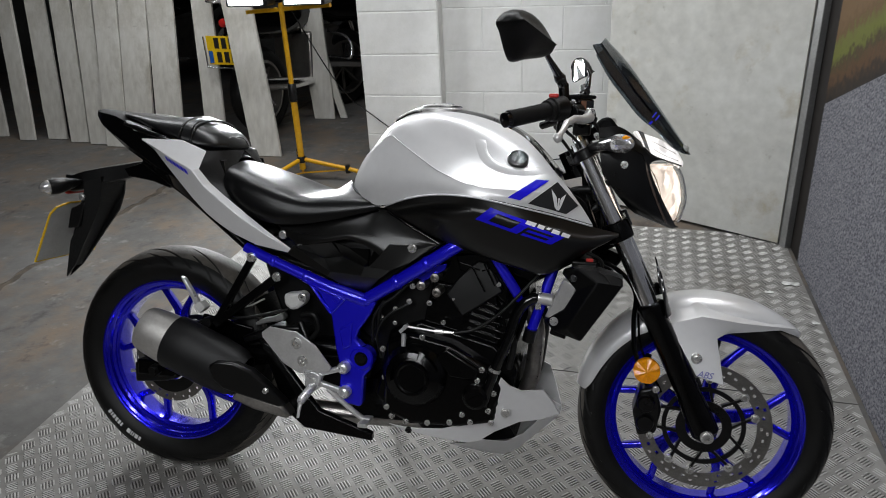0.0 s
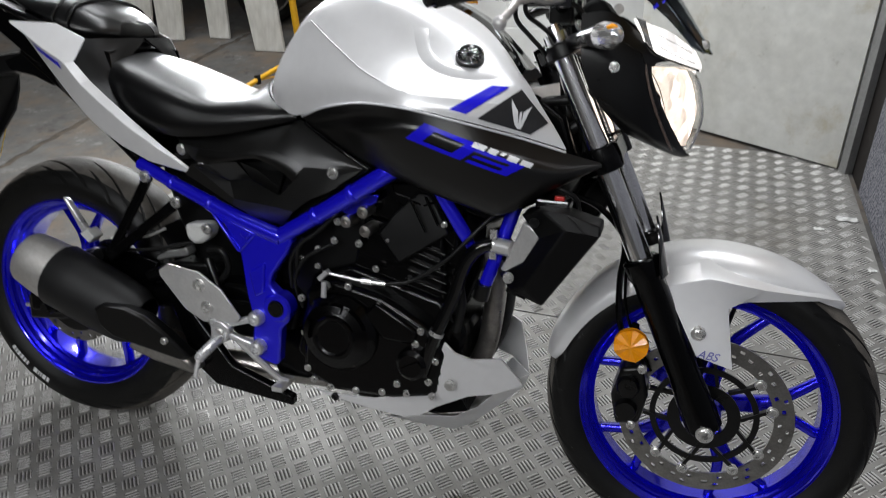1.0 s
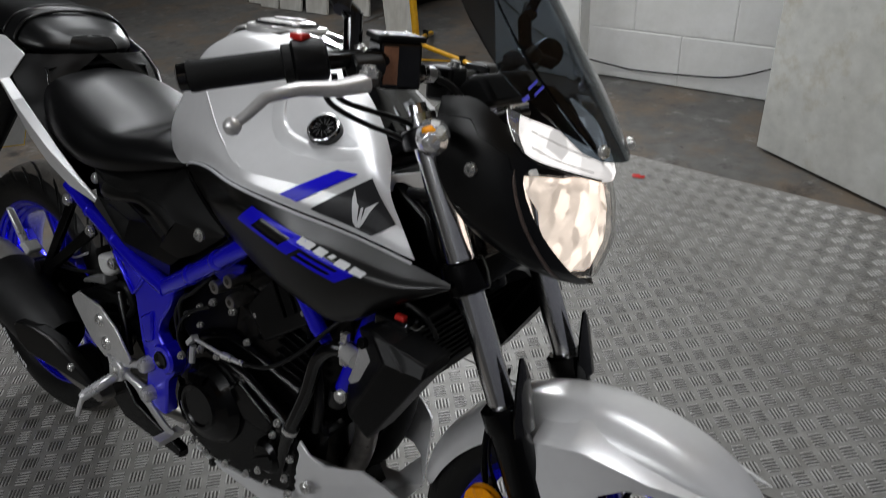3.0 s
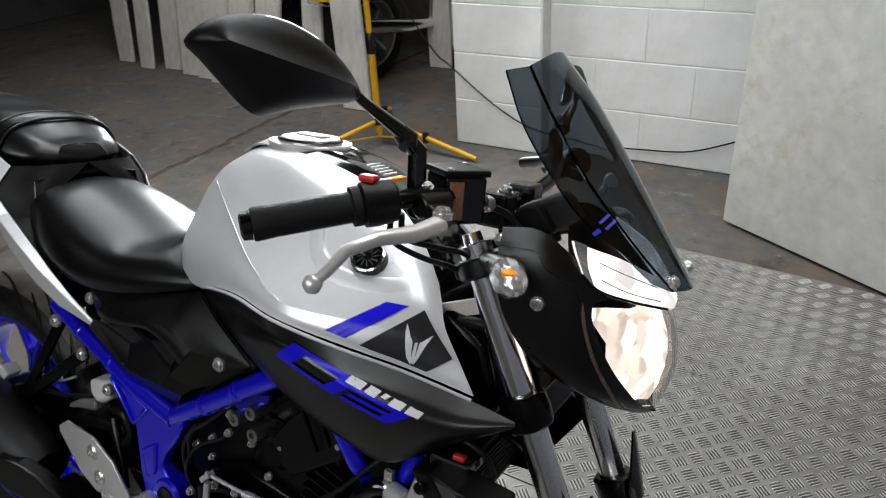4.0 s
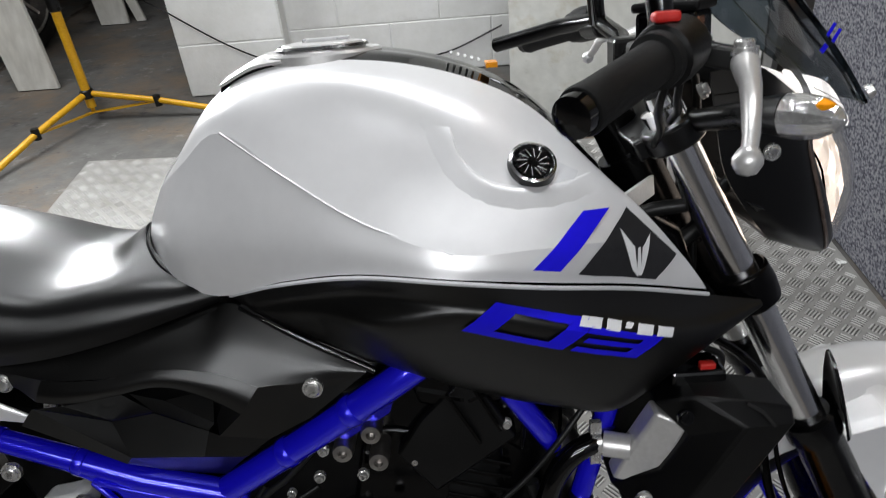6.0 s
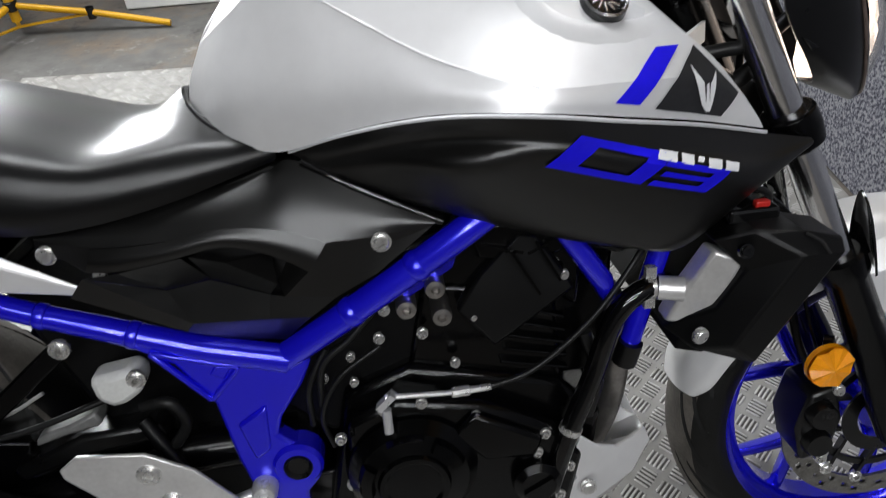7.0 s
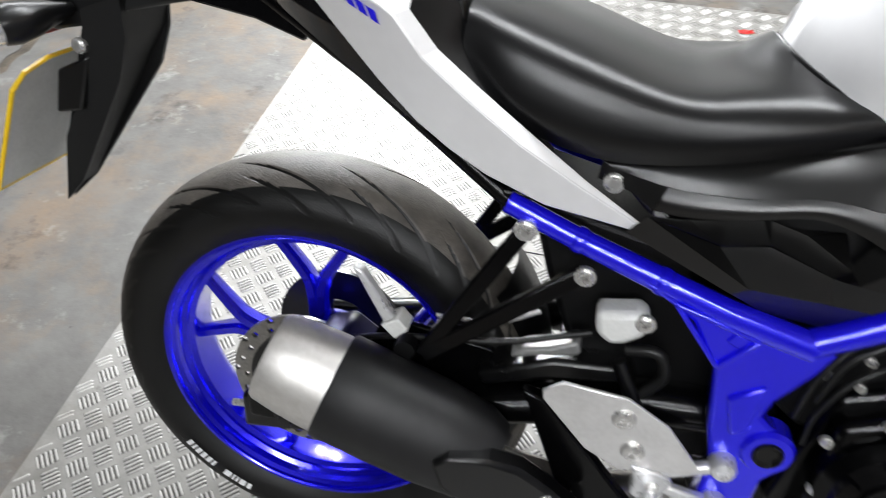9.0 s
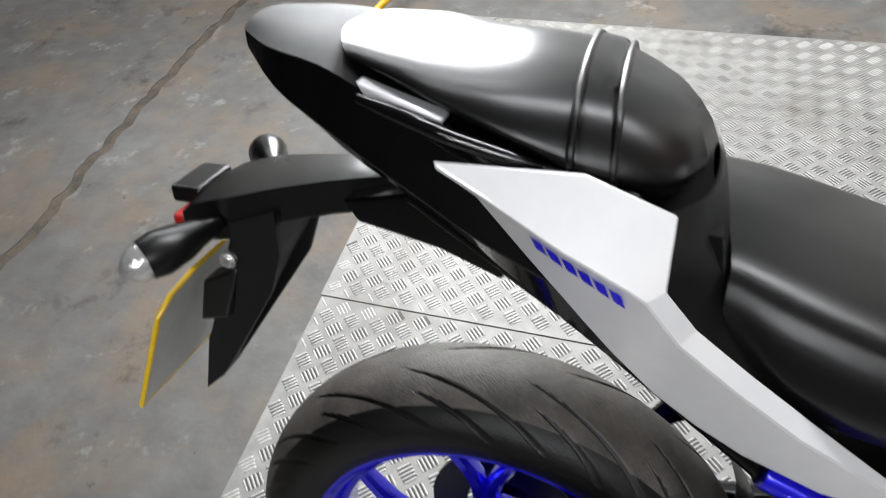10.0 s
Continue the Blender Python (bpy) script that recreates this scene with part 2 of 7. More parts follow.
class Geo:
    """Collects vertices and faces of one mesh."""

    def __init__(self):
        self.v, self.f = [], []

    def add(self, verts, faces):
        k = len(self.v)
        self.v += [tuple(p) for p in verts]
        self.f += [tuple(i + k for i in fc) for fc in faces]
        return self

    def box(self, x0, x1, y0, y1, z0, z1):
        v = [(x, y, z) for x in (x0, x1) for y in (y0, y1) for z in (z0, z1)]
        return self.add(v, [(0, 1, 3, 2), (4, 6, 7, 5), (0, 4, 5, 1), (2, 3, 7, 6), (0, 2, 6, 4), (1, 5, 7, 3)])

    def beam(self, a, b, w, h, up=(0, 0, 1)):
        """A bar of section w x h from a to b."""
        a, b = Vector(a), Vector(b)
        d = (b - a).normalized()
        s = d.cross(Vector(up)).normalized()
        u = s.cross(d)
        v = [p + s * (w / 2 * i) + u * (h / 2 * j) for p in (a, b) for i, j in ((-1, -1), (1, -1), (1, 1), (-1, 1))]
        return self.add(v, [(3, 2, 1, 0), (4, 5, 6, 7), (0, 1, 5, 4), (1, 2, 6, 5), (2, 3, 7, 6), (3, 0, 4, 7)])

    def plate(self, outline, y0, y1):
        """A polygon of (x, z) or (x, z, y) corners, given thickness along y."""
        n = len(outline)
        d = y1 - y0
        a = [(p[0], p[2] if len(p) > 2 else y0, p[1]) for p in outline]
        b = [(p[0], (p[2] if len(p) > 2 else y0) + d, p[1]) for p in outline]
        return self.add(a + b, [tuple(range(n)), tuple(range(2 * n - 1, n - 1, -1))] + [(i, i + n, (i + 1) % n + n, (i + 1) % n) for i in range(n)])

    def tube(self, pts, r, n=10, closed=False, smooth=0):
        """A round tube along the points; r: one radius, or one for each point."""
        pts = [Vector(p) for p in pts]
        rs = list(r) if hasattr(r, "__len__") else [r] * len(pts)
        if smooth:
            pts, rs = spline(pts, smooth), [rs[0]] * ((len(pts) - 1) * smooth + 1)
        m, verts, side = len(pts), [], None
        for i, p in enumerate(pts):
            d = (pts[(i + 1) % m] - pts[i - 1]) if closed or 0 < i < m - 1 else (pts[1] - pts[0] if i == 0 else pts[-1] - pts[-2])
            d.normalize()
            side = (d.orthogonal() if side is None else side - d * side.dot(d)).normalized()
            o = d.cross(side)
            verts += [p + (side * math.cos(2 * math.pi * k / n) + o * math.sin(2 * math.pi * k / n)) * rs[i] for k in range(n)]
        faces = [(i * n + k, i * n + (k + 1) % n, ((i + 1) % m) * n + (k + 1) % n, ((i + 1) % m) * n + k)
                 for i in range(m if closed else m - 1) for k in range(n)]
        if not closed:
            faces += [tuple(range(n - 1, -1, -1)), tuple((m - 1) * n + k for k in range(n))]
        return self.add(verts, faces)

    def lathe(self, centre, profile, n=48, axis="y", loop=False, part=1.0, start=0.0):
        """Turns (radius, height) pairs round an axis through the centre."""
        c = Vector(centre)
        m = len(profile)
        count = n if part >= 1 else n + 1
        verts = []
        for k in range(count):
            a = start + 2 * math.pi * part * k / n
            ca, sa = math.cos(a), math.sin(a)
            for r, h in profile:
                verts.append(c + Vector({"y": (r * ca, h, r * sa), "x": (h, r * ca, r * sa), "z": (r * ca, r * sa, h)}[axis]))
        faces = []
        for k in range(n):
            k2 = (k + 1) % count
            for j in range(m if loop else m - 1):
                j2 = (j + 1) % m
                faces.append((k * m + j, k * m + j2, k2 * m + j2, k2 * m + j))
        return self.add(verts, faces)

    def disc(self, a, b, r, n=16, r2=None):
        """A closed cylinder or cone from a to b."""
        return self.tube([a, b], [r, r if r2 is None else r2], n)

    def bolt(self, p, out, r=0.008, h=0.006):
        """A flanged bolt head with a socket."""
        p, o = Vector(p), Vector(out).normalized()
        self.disc(p - o * 0.004, p + o * h * 0.25, r * 1.35, 14)
        self.tube([p, p + o * h * 0.8, p + o * h, p + o * h, p + o * h * 0.45], [r, r, r * 0.85, r * 0.5, r * 0.45], 12)
        return self

    def grid(self, pts, close_u=False):
        """Quads over a table of points."""
        nu, nv = len(pts), len(pts[0])
        return self.add([p for row in pts for p in row],
                        [(i * nv + j, i * nv + j + 1, ((i + 1) % nu) * nv + j + 1, ((i + 1) % nu) * nv + j)
                         for i in range(nu if close_u else nu - 1) for j in range(nv - 1)])

    def mirrored(self):
        k = len(self.v)
        self.v += [(x, -y, z) for x, y, z in self.v]
        self.f += [tuple(i + k for i in reversed(fc)) for fc in self.f]
        return self


def spline(pts, steps):
    """Points along a Catmull-Rom curve through the given ones."""
    p = [Vector(q) for q in pts]
    p = [p[0] * 2 - p[1]] + p + [p[-1] * 2 - p[-2]]
    out = []
    for i in range(1, len(p) - 2):
        for s in range(steps):
            t = s / steps
            a, b, c, d = p[i - 1], p[i], p[i + 1], p[i + 2]
            out.append(0.5 * ((2 * b) + (c - a) * t + (2 * a - 5 * b + 4 * c - d) * t * t + (3 * b - a - 3 * c + d) * t ** 3))
    return out + [p[-2]]


class Patch:
    """A smooth surface through a table of points (rows of equal length)."""

    def __init__(self, rows, su=5, sv=5):
        along = [spline(r, sv) for r in rows]
        cols = [spline(c, su) for c in zip(*along)]
        self.pts = [list(r) for r in zip(*cols)]
        flat = [p for r in self.pts for p in r]
        self.xz = np.array([(p.x, p.z) for p in flat])
        self.y = np.array([p.y for p in flat])

    def depth(self, x, z):
        d = ((self.xz - (x, z)) ** 2).sum(1)
        near = np.argpartition(d, 4)[:4]
        w = 1 / (d[near] + 1e-7)
        return float((w * self.y[near]).sum() / w.sum())

    def geo(self, thick=0.004, mirror=True):
        """The surface with a thickness, and its mirror image."""
        pts = np.array([[tuple(p) for p in r] for r in self.pts])
        n = np.cross(np.gradient(pts, axis=0), np.gradient(pts, axis=1))
        n /= np.linalg.norm(n, axis=2, keepdims=True) + 1e-9
        if n[..., 1].mean() > 0:
            n = -n
        inner = pts - n * thick
        g = Geo()
        nu, nv = pts.shape[:2]
        g.grid(pts.tolist())
        k = len(g.v)
        g.grid(inner.tolist())
        edge = [(0, j) for j in range(nv)] + [(i, nv - 1) for i in range(1, nu)] + [(nu - 1, j) for j in range(nv - 2, -1, -1)] + [(i, 0) for i in range(nu - 2, 0, -1)]
        ids = [i * nv + j for i, j in edge]
        g.f += [(ids[i], ids[(i + 1) % len(ids)], ids[(i + 1) % len(ids)] + k, ids[i] + k) for i in range(len(ids))]
        return g.mirrored() if mirror else g

    def decal(self, quads, lift=0.0022, nu=10, nv=5, mirror=True):
        """Thin stickers that follow the surface; each quad has four (x, z) corners."""
        g = Geo()
        for a, b, c, d in quads:
            rows = []
            for i in range(nu + 1):
                s = i / nu
                row = []
                for j in range(nv + 1):
                    t = j / nv
                    x = (a[0] * (1 - s) + b[0] * s) * (1 - t) + (d[0] * (1 - s) + c[0] * s) * t
                    z = (a[1] * (1 - s) + b[1] * s) * (1 - t) + (d[1] * (1 - s) + c[1] * s) * t
                    row.append((x, self.depth(x, z) - lift, z))
                rows.append(row)
            g.grid(rows)
        return g.mirrored() if mirror else g


def flipped(g):
    q = Geo()
    q.v, q.f = [(x, -y, z) for x, y, z in g.v], [tuple(reversed(f)) for f in g.f]
    return q


def part(name, geo, mat, parent=None, label="", smooth=35, bevel=0.0, at=None):
    """Links one mesh, under a thing or under a part of one."""
    me = bpy.data.meshes.new(name)
    me.from_pydata([tuple(p) for p in geo.v], [], geo.f)
    bm = bmesh.new()
    bm.from_mesh(me)
    bmesh.ops.recalc_face_normals(bm, faces=bm.faces)
    bm.to_mesh(me)
    bm.free()
    me.materials.append(mat)
    if smooth:
        me.shade_smooth()
        me.set_sharp_from_angle(angle=radians(smooth))
    ob = new(name, me)
    ob.parent = parent
    if at is not None:
        ob.matrix_basis = at
    if bevel:
        md = ob.modifiers.new("rounded", "BEVEL")
        md.width, md.segments, md.limit_method, md.angle_limit = bevel, 2, "ANGLE", radians(40)
        md.harden_normals = False
    if label:
        ob["label"] = label
    return ob


def thing(name, label, category, at=None, group=""):
    ob = new(name)
    ob.empty_display_size = 0.1
    if at is not None:
        ob.matrix_basis = at
    return tagged(ob, label, category, group)


def structure(name, geo, mat, label, category, smooth=35, bevel=0.0):
    return tagged(part(name, geo, mat, None, "", smooth, bevel), label, category, kind="structure")


# ---- the room ----
slab = Geo()
JOINT = [(-4.0, -1.47), (-1.0, -1.49), (0.4, -1.482), (1.0, -1.50), (1.5, -1.515), (2.0, -1.50), (2.4, -1.53), (3.1, -1.51), (7.0, -1.50)]
for side, far in ((-1, -6.0), (1, 2.6)):
    rng = random.Random(side)
    fine = []
    for (y0, x0), (y1, x1) in zip(JOINT, JOINT[1:]):
        n = max(2, int((y1 - y0) / 0.04))
        fine += [(x0 + (x1 - x0) * i / n + side * 0.020 + rng.uniform(-0.014, 0.014), y0 + (y1 - y0) * i / n) for i in range(n)]
    fine.append((JOINT[-1][1] + side * 0.008, 7.0))
    for (xa, ya), (xb, yb) in zip(fine, fine[1:]):
        k = len(slab.v)
        slab.v += [(xa, ya, -0.004), (xb, yb, -0.004), (far, yb, -0.004), (far, ya, -0.004), (xa, ya, -0.03), (xb, yb, -0.03)]
        slab.f += [(k, k + 1, k + 2, k + 3), (k, k + 1, k + 5, k + 4)]
structure("floor", slab, CONCRETE, "worn grey concrete garage floor with a cracked joint", "floor", 0)
structure("subfloor", Geo().box(-6.0, 2.6, -4.0, 7.0, -0.12, -0.0075), GRIT, "dark grit in the floor joint", "floor", 0)
structure("wall_back", Geo().box(0.12, 2.3, 2.60, 2.85, 0, 2.8), MORTAR, "painted concrete block wall", "wall", 0)
structure("pier", Geo().box(-0.325, 0.145, 2.505, 2.85, 0, 2.8), MORTAR, "painted concrete block pier", "wall", 0)
structure("wall_far", Geo().box(-6.0, 2.6, 6.6, 6.8, 0, 2.8), DARK_WALL, "dark wall at the back of the store", "wall", 0)
structure("wall_left", Geo().box(-6.2, -6.0, -4.0, 7.0, 0, 2.8), DARK_WALL, "dark side wall of the garage", "wall", 0)
# Unseen front wall and ceiling, kept dark so black parts reflect little.
structure("wall_front", Geo().box(-6.0, 2.6, -4.2, -4.0, 0, 2.8), WARM_WALL, "dark grey wall assumed behind the viewpoint, unseen", "wall", 0)
structure("wall_right", Geo().box(2.3, 2.5, -4.0, 7.0, 0, 2.8), DARK_WALL, "dark side wall of the garage", "wall", 0)
structure("ceiling", Geo().box(-6.2, 2.6, -4.2, 7.0, 2.8, 2.95), CEIL, "unseen dark grey garage ceiling", "ceiling", 0)

# ---- tread plates ----
def tread_plate(name, corners, lift, label):
    n = len(corners)
    g = Geo().add([(x, y, z) for z in (lift - 0.003, lift) for x, y in corners],
                  [tuple(range(n - 1, -1, -1)), tuple(range(n, 2 * n))] + [(i, (i + 1) % n, (i + 1) % n + n, i + n) for i in range(n)])
    return structure(name, g, TREAD, label, "floor plate", 0)


# Plate stops just out of view; darker floor beyond dims reflections in black panels.
REAR_PLATE = [(-0.57, -0.98), (1.90, -0.98), (1.90, 0.505), (-0.57, 0.597)]
BACK_PLATE = [(-0.574, 0.600), (1.90, 0.508), (1.90, 1.745), (1.60, 1.795), (-0.574, 1.925)]
tread_plate("floor_plate", REAR_PLATE, 0.001, "aluminium five-bar tread plate laid on the concrete")
tread_plate("floor_plate", BACK_PLATE, 0.0025, "aluminium five-bar tread plate laid on the concrete")


def inside(x, y, poly):
    hit = False
    for (x0, y0), (x1, y1) in zip(poly, poly[1:] + poly[:1]):
        if (y0 > y) != (y1 > y) and x < x0 + (y - y0) / (y1 - y0) * (x1 - x0):
            hit = not hit
    return hit


def tread_bars(name, poly, lift, start, y_min):
    """Groups of five raised bars, turned by a quarter from group to group, and the grime and painted shade between
    them.
    """
    pitch, turn = 0.0446, radians(42.4)
    ca, sa = math.cos(turn), math.sin(turn)
    verts, faces, gap_v, gap_f = [], [], [], []
    outline = [(-0.0172, 0), (-0.0142, -0.0023), (0.0142, -0.0023), (0.0172, 0), (0.0142, 0.0023), (-0.0142, 0.0023)]
    for i in range(-80, 80):
        for j in range(-80, 80):
            cx, cy = (i * ca - j * sa) * pitch + start[0], (i * sa + j * ca) * pitch + start[1]
            if cy < y_min or not any(inside(cx + p, cy + q, poly) for p, q in ((0, 0), (0.02, 0), (-0.02, 0), (0, 0.02), (0, -0.02))):
                continue
            a = turn + (0 if (i + j) % 2 else math.pi / 2)
            c, s = math.cos(a), math.sin(a)
            base = len(gap_v)
            gap_v += [(cx + u * c - w * s, cy + u * s + w * c, lift + 0.0003) for u, w in ((-0.0145, -0.0185), (0.0145, -0.0185), (0.0145, 0.0185), (-0.0145, 0.0185))]
            if all(inside(p[0], p[1], poly) for p in gap_v[base:]):
                gap_f.append((base, base + 1, base + 2, base + 3))
            else:
                del gap_v[base:]
            for k in range(5):
                off = (k - 2) * 0.0081
                size = 1.0 - 0.06 * abs(k - 2)
                ends = [(cx + u * c - off * s, cy + u * s + off * c) for u in (-0.018, 0.018)]
                if not all(inside(ex, ey, poly) for ex, ey in ends):
                    continue
                base = len(verts)
                for u, w in outline:
                    u, w = u * size, w + off
                    verts.append((cx + u * c - w * s, cy + u * s + w * c, lift))
                for u in (-0.0115 * size, 0.0115 * size):
                    for w in (-0.0011, 0.0011):
                        verts.append((cx + u * c - (off + w) * s, cy + u * s + (off + w) * c, lift + 0.0017))
                b, p0, p1, q0, q1 = base, base + 6, base + 7, base + 8, base + 9
                faces += [(b, b + 1, p0), (b + 1, b + 2, q0, p0), (b + 2, b + 3, q0), (b + 3, q1, q0), (b + 3, b + 4, q1), (b + 4, b + 5, p1, q1), (b + 5, b, p1), (b, p0, p1), (p0, q0, q1, p1)]
    g = Geo()
    g.v, g.f = verts, faces
    ob = part(name, g, TREAD_BAR, None, "", 0)
    tagged(ob, "raised bars of the aluminium tread plate", "tread bars", kind="stuff")
    d = Geo()
    d.v, d.f = gap_v, gap_f
    tagged(part("tread_grime_shade", d, TREAD_DIRT_SHADE, None, "", 0), "dark grime and painted shade between the bars of the tread plate", "grime", kind="stuff")


tread_bars("tread_bars", REAR_PLATE, 0.001, (0.473, -0.230), -1.35)
tread_bars("tread_bars", BACK_PLATE, 0.0025, (0.485, 0.620), -1.35)


# ---- walls and boards ----
def sloped_sheet(a, b, thick, z0, z1):
    """A standing sheet over the ground line from a to b."""
    a, b = Vector((*a, 0)), Vector((*b, 0))
    d = (b - a).normalized()
    n = Vector((-d.y, d.x, 0)) * thick
    g = Geo()
    v = [p + Vector((0, 0, z)) for z in (z0, z1) for p in (a, b, b + n, a + n)]
    return g.add(v, [(3, 2, 1, 0), (4, 5, 6, 7), (0, 1, 5, 4), (1, 2, 6, 5), (2, 3, 7, 6), (3, 0, 4, 7)])


structure("partition_panel", sloped_sheet((1.086, 2.112), (1.862, 1.668), 0.04, 0.012, 2.8), SHEET,
          "scuffed off-white partition board with yellowed marks", "wall panel", 0, 0.002)
structure("door_frame", sloped_sheet((1.868, 1.672), (1.888, 1.640), 0.05, 0.0, 2.8), METAL_GREY, "grey metal edge trim of the partition", "trim", 0, 0.002)

POSTER = bpy.data.materials.new("printed_road_scene")
POSTER.use_nodes = True


def poster_nodes():
    nt = POSTER.node_tree
    b = nt.nodes["Principled BSDF"]
    b.inputs["Roughness"].default_value = 0.6
    b.inputs["Specular IOR Level"].default_value = 0.2
    tc = nt.nodes.new("ShaderNodeTexCoord")
    sep = nt.nodes.new("ShaderNodeSeparateXYZ")
    nt.links.new(tc.outputs["Object"], sep.inputs[0])

    def noise_tex(scale, detail):
        n = nt.nodes.new("ShaderNodeTexNoise")
        n.inputs["Scale"].default_value, n.inputs["Detail"].default_value = scale, detail
        nt.links.new(tc.outputs["Object"], n.inputs["Vector"])
        return n

    def ramp(src, stops):
        r = nt.nodes.new("ShaderNodeValToRGB")
        while len(r.color_ramp.elements) < len(stops):
            r.color_ramp.elements.new(0.5)
        for e, (p, c) in zip(r.color_ramp.elements, stops):
            e.position, e.color = p, (*c, 1)
        nt.links.new(src, r.inputs["Fac"])
        return r

    def math_node(op, a, c):
        m = nt.nodes.new("ShaderNodeMath")
        m.operation = op
        for k, v in enumerate((a, c)):
            if isinstance(v, float):
                m.inputs[k].default_value = v
            else:
                nt.links.new(v, m.inputs[k])
        return m.outputs[0]

    def mix(fac, a, c):
        m = nt.nodes.new("ShaderNodeMixRGB")
        nt.links.new(fac, m.inputs["Fac"])
        nt.links.new(a, m.inputs[1])
        nt.links.new(c, m.inputs[2])
        return m.outputs[0]

    speck = noise_tex(120, 4)
    road = ramp(speck.outputs["Fac"], [(0.36, (0.030, 0.030, 0.042)), (0.48, (0.105, 0.105, 0.125)), (0.62, (0.22, 0.22, 0.23))])
    grass_n = noise_tex(34, 8)
    rise = math_node("ADD", sep.outputs["Z"], math_node("MULTIPLY", sep.outputs["Y"], 0.393))
    height = math_node("ADD", math_node("MULTIPLY", math_node("ADD", rise, -1.267), 2.6), math_node("MULTIPLY", grass_n.outputs["Fac"], 0.42))
    grass = ramp(height, [(0.18, (0.006, 0.005, 0.004)), (0.32, (0.022, 0.012, 0.006)), (0.44, (0.075, 0.036, 0.013)), (0.56, (0.040, 0.030, 0.010)), (0.66, (0.105, 0.115, 0.018)), (0.76, (0.10, 0.10, 0.022)), (0.86, (0.10, 0.058, 0.024)), (1.0, (0.125, 0.075, 0.035))])
    line = math_node("GREATER_THAN", rise, 1.267)
    col = mix(line, road.outputs[0], grass.outputs[0])
    # Wall turns near-black beyond y 1.505, beside the partition's edge.
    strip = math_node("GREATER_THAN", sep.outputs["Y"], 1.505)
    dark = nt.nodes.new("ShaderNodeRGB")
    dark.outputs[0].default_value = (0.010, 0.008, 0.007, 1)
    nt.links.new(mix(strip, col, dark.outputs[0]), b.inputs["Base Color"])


poster_nodes()
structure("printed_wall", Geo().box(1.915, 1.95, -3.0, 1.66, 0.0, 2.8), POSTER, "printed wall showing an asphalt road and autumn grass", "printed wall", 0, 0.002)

# leaning white planks: foot (x, y), top offset (dx, dy), width, height
PLANKS = [(-3.62, 3.06, -0.20, 0.36, 0.17, 1.75), (-3.28, 2.976, -0.13, 0.382, 0.141, 1.8), (-3.047, 3.023, -0.13, 0.385, 0.173, 1.8),
          (-2.788, 2.955, -0.09, 0.376, 0.165, 1.8), (-2.595, 2.918, -0.04, 0.371, 0.155, 1.8), (-2.407, 2.871, 0.03, 0.365, 0.181, 1.8),
          (-2.205, 2.877, 0.05, 0.364, 0.215, 1.8), (-1.961, 2.882, 0.0, 0.363, 0.201, 1.8), (-1.642, 2.961, -0.09, 0.368, 0.155, 1.8),
          (-1.144, 2.745, -0.293, 0.347, 0.215, 1.8), (-1.13, 3.73, -0.16, 0.27, 0.185, 1.7), (-0.98, 3.76, -0.50, 0.25, 0.06, 1.6)]


def plank(foot, lean, width, height, k):
    rng = random.Random(k)
    ob = thing("plank", "grubby white-painted wooden plank leaning in a row", "plank", pose(foot[0], foot[1], 0.0, 0, 0, 0), "leaning planks")
    g = Geo()
    rows, n = [], 8
    for i in range(n + 1):
        s = i / n
        c = Vector((lean[0] * s, lean[1] * s, height * s))
        w = width / 2 * (1 + 0.02 * math.sin(5 * s + k))
        if i == 0:
            w *= 0.93
        rows.append([c + Vector((-w + rng.uniform(-.003, .003), -0.011, 0)), c + Vector((w + rng.uniform(-.003, .003), -0.011, 0)),
                     c + Vector((w, 0.011, 0)), c + Vector((-w, 0.011, 0)), c + Vector((-w + rng.uniform(-.001, .001), -0.011, 0))])
    g.grid(rows)
    m = 5
    g.f += [(3, 2, 1, 0), tuple(n * m + i for i in range(4))]
    part("board", g, BOARD, ob, "", 30, 0.003)
    return ob


for k, (x, y, dx, dy, w, h) in enumerate(PLANKS):
    plank((x, y), (dx, dy), w, h, k)
structure("plank_rail", Geo().box(-6.0, -0.45, 3.36, 3.46, 1.62, 1.72), DARK_WALL, "dark rail that the planks lean on", "rail", 0)

# ---- work light on its stand ----
stand = thing("work_light", "yellow tripod work light with two lit lamp heads", "work light", pose(-0.70, 2.33, 0))
part("mast", Geo().tube([(0, 0, 0.06), (0.0, 0, 0.56)], 0.019, 16), YELLOW, stand)
part("upper_mast", Geo().tube([(0, 0, 0.50), (0.01, -0.02, 1.02)], 0.0145, 16), YELLOW, stand)
part("clamp_collar", Geo().lathe((0, 0, 0), [(0.02, 0.47), (0.025, 0.475), (0.025, 0.565), (0.018, 0.575)], 18, "z"), BLACK, stand, "black clamp collar")
part("foot_collar", Geo().lathe((0, 0, 0), [(0.02, 0.10), (0.028, 0.105), (0.028, 0.135), (0.02, 0.14)], 18, "z"), BLACK, stand, "black collar")
for a, l in ((-112, 0.58), (-4, 0.60), (118, 0.52)):
    c, s = math.cos(radians(a)), math.sin(radians(a))
    leg = part("leg", Geo().tube([(c * 0.02, s * 0.02, 0.12), (c * 0.3 * l / 0.58, s * 0.3 * l / 0.58, 0.075), (c * l, s * l, 0.014)], 0.013, 12), YELLOW, stand)
    part("brace", Geo().beam((0, 0, 0.035), (c * 0.3, s * 0.3, 0.072), 0.016, 0.006), YELLOW, leg)
    part("joint", Geo().disc((c * 0.3, s * 0.3, 0.052), (c * 0.3, s * 0.3, 0.098), 0.016, 12), BLACK, leg, "black joint")
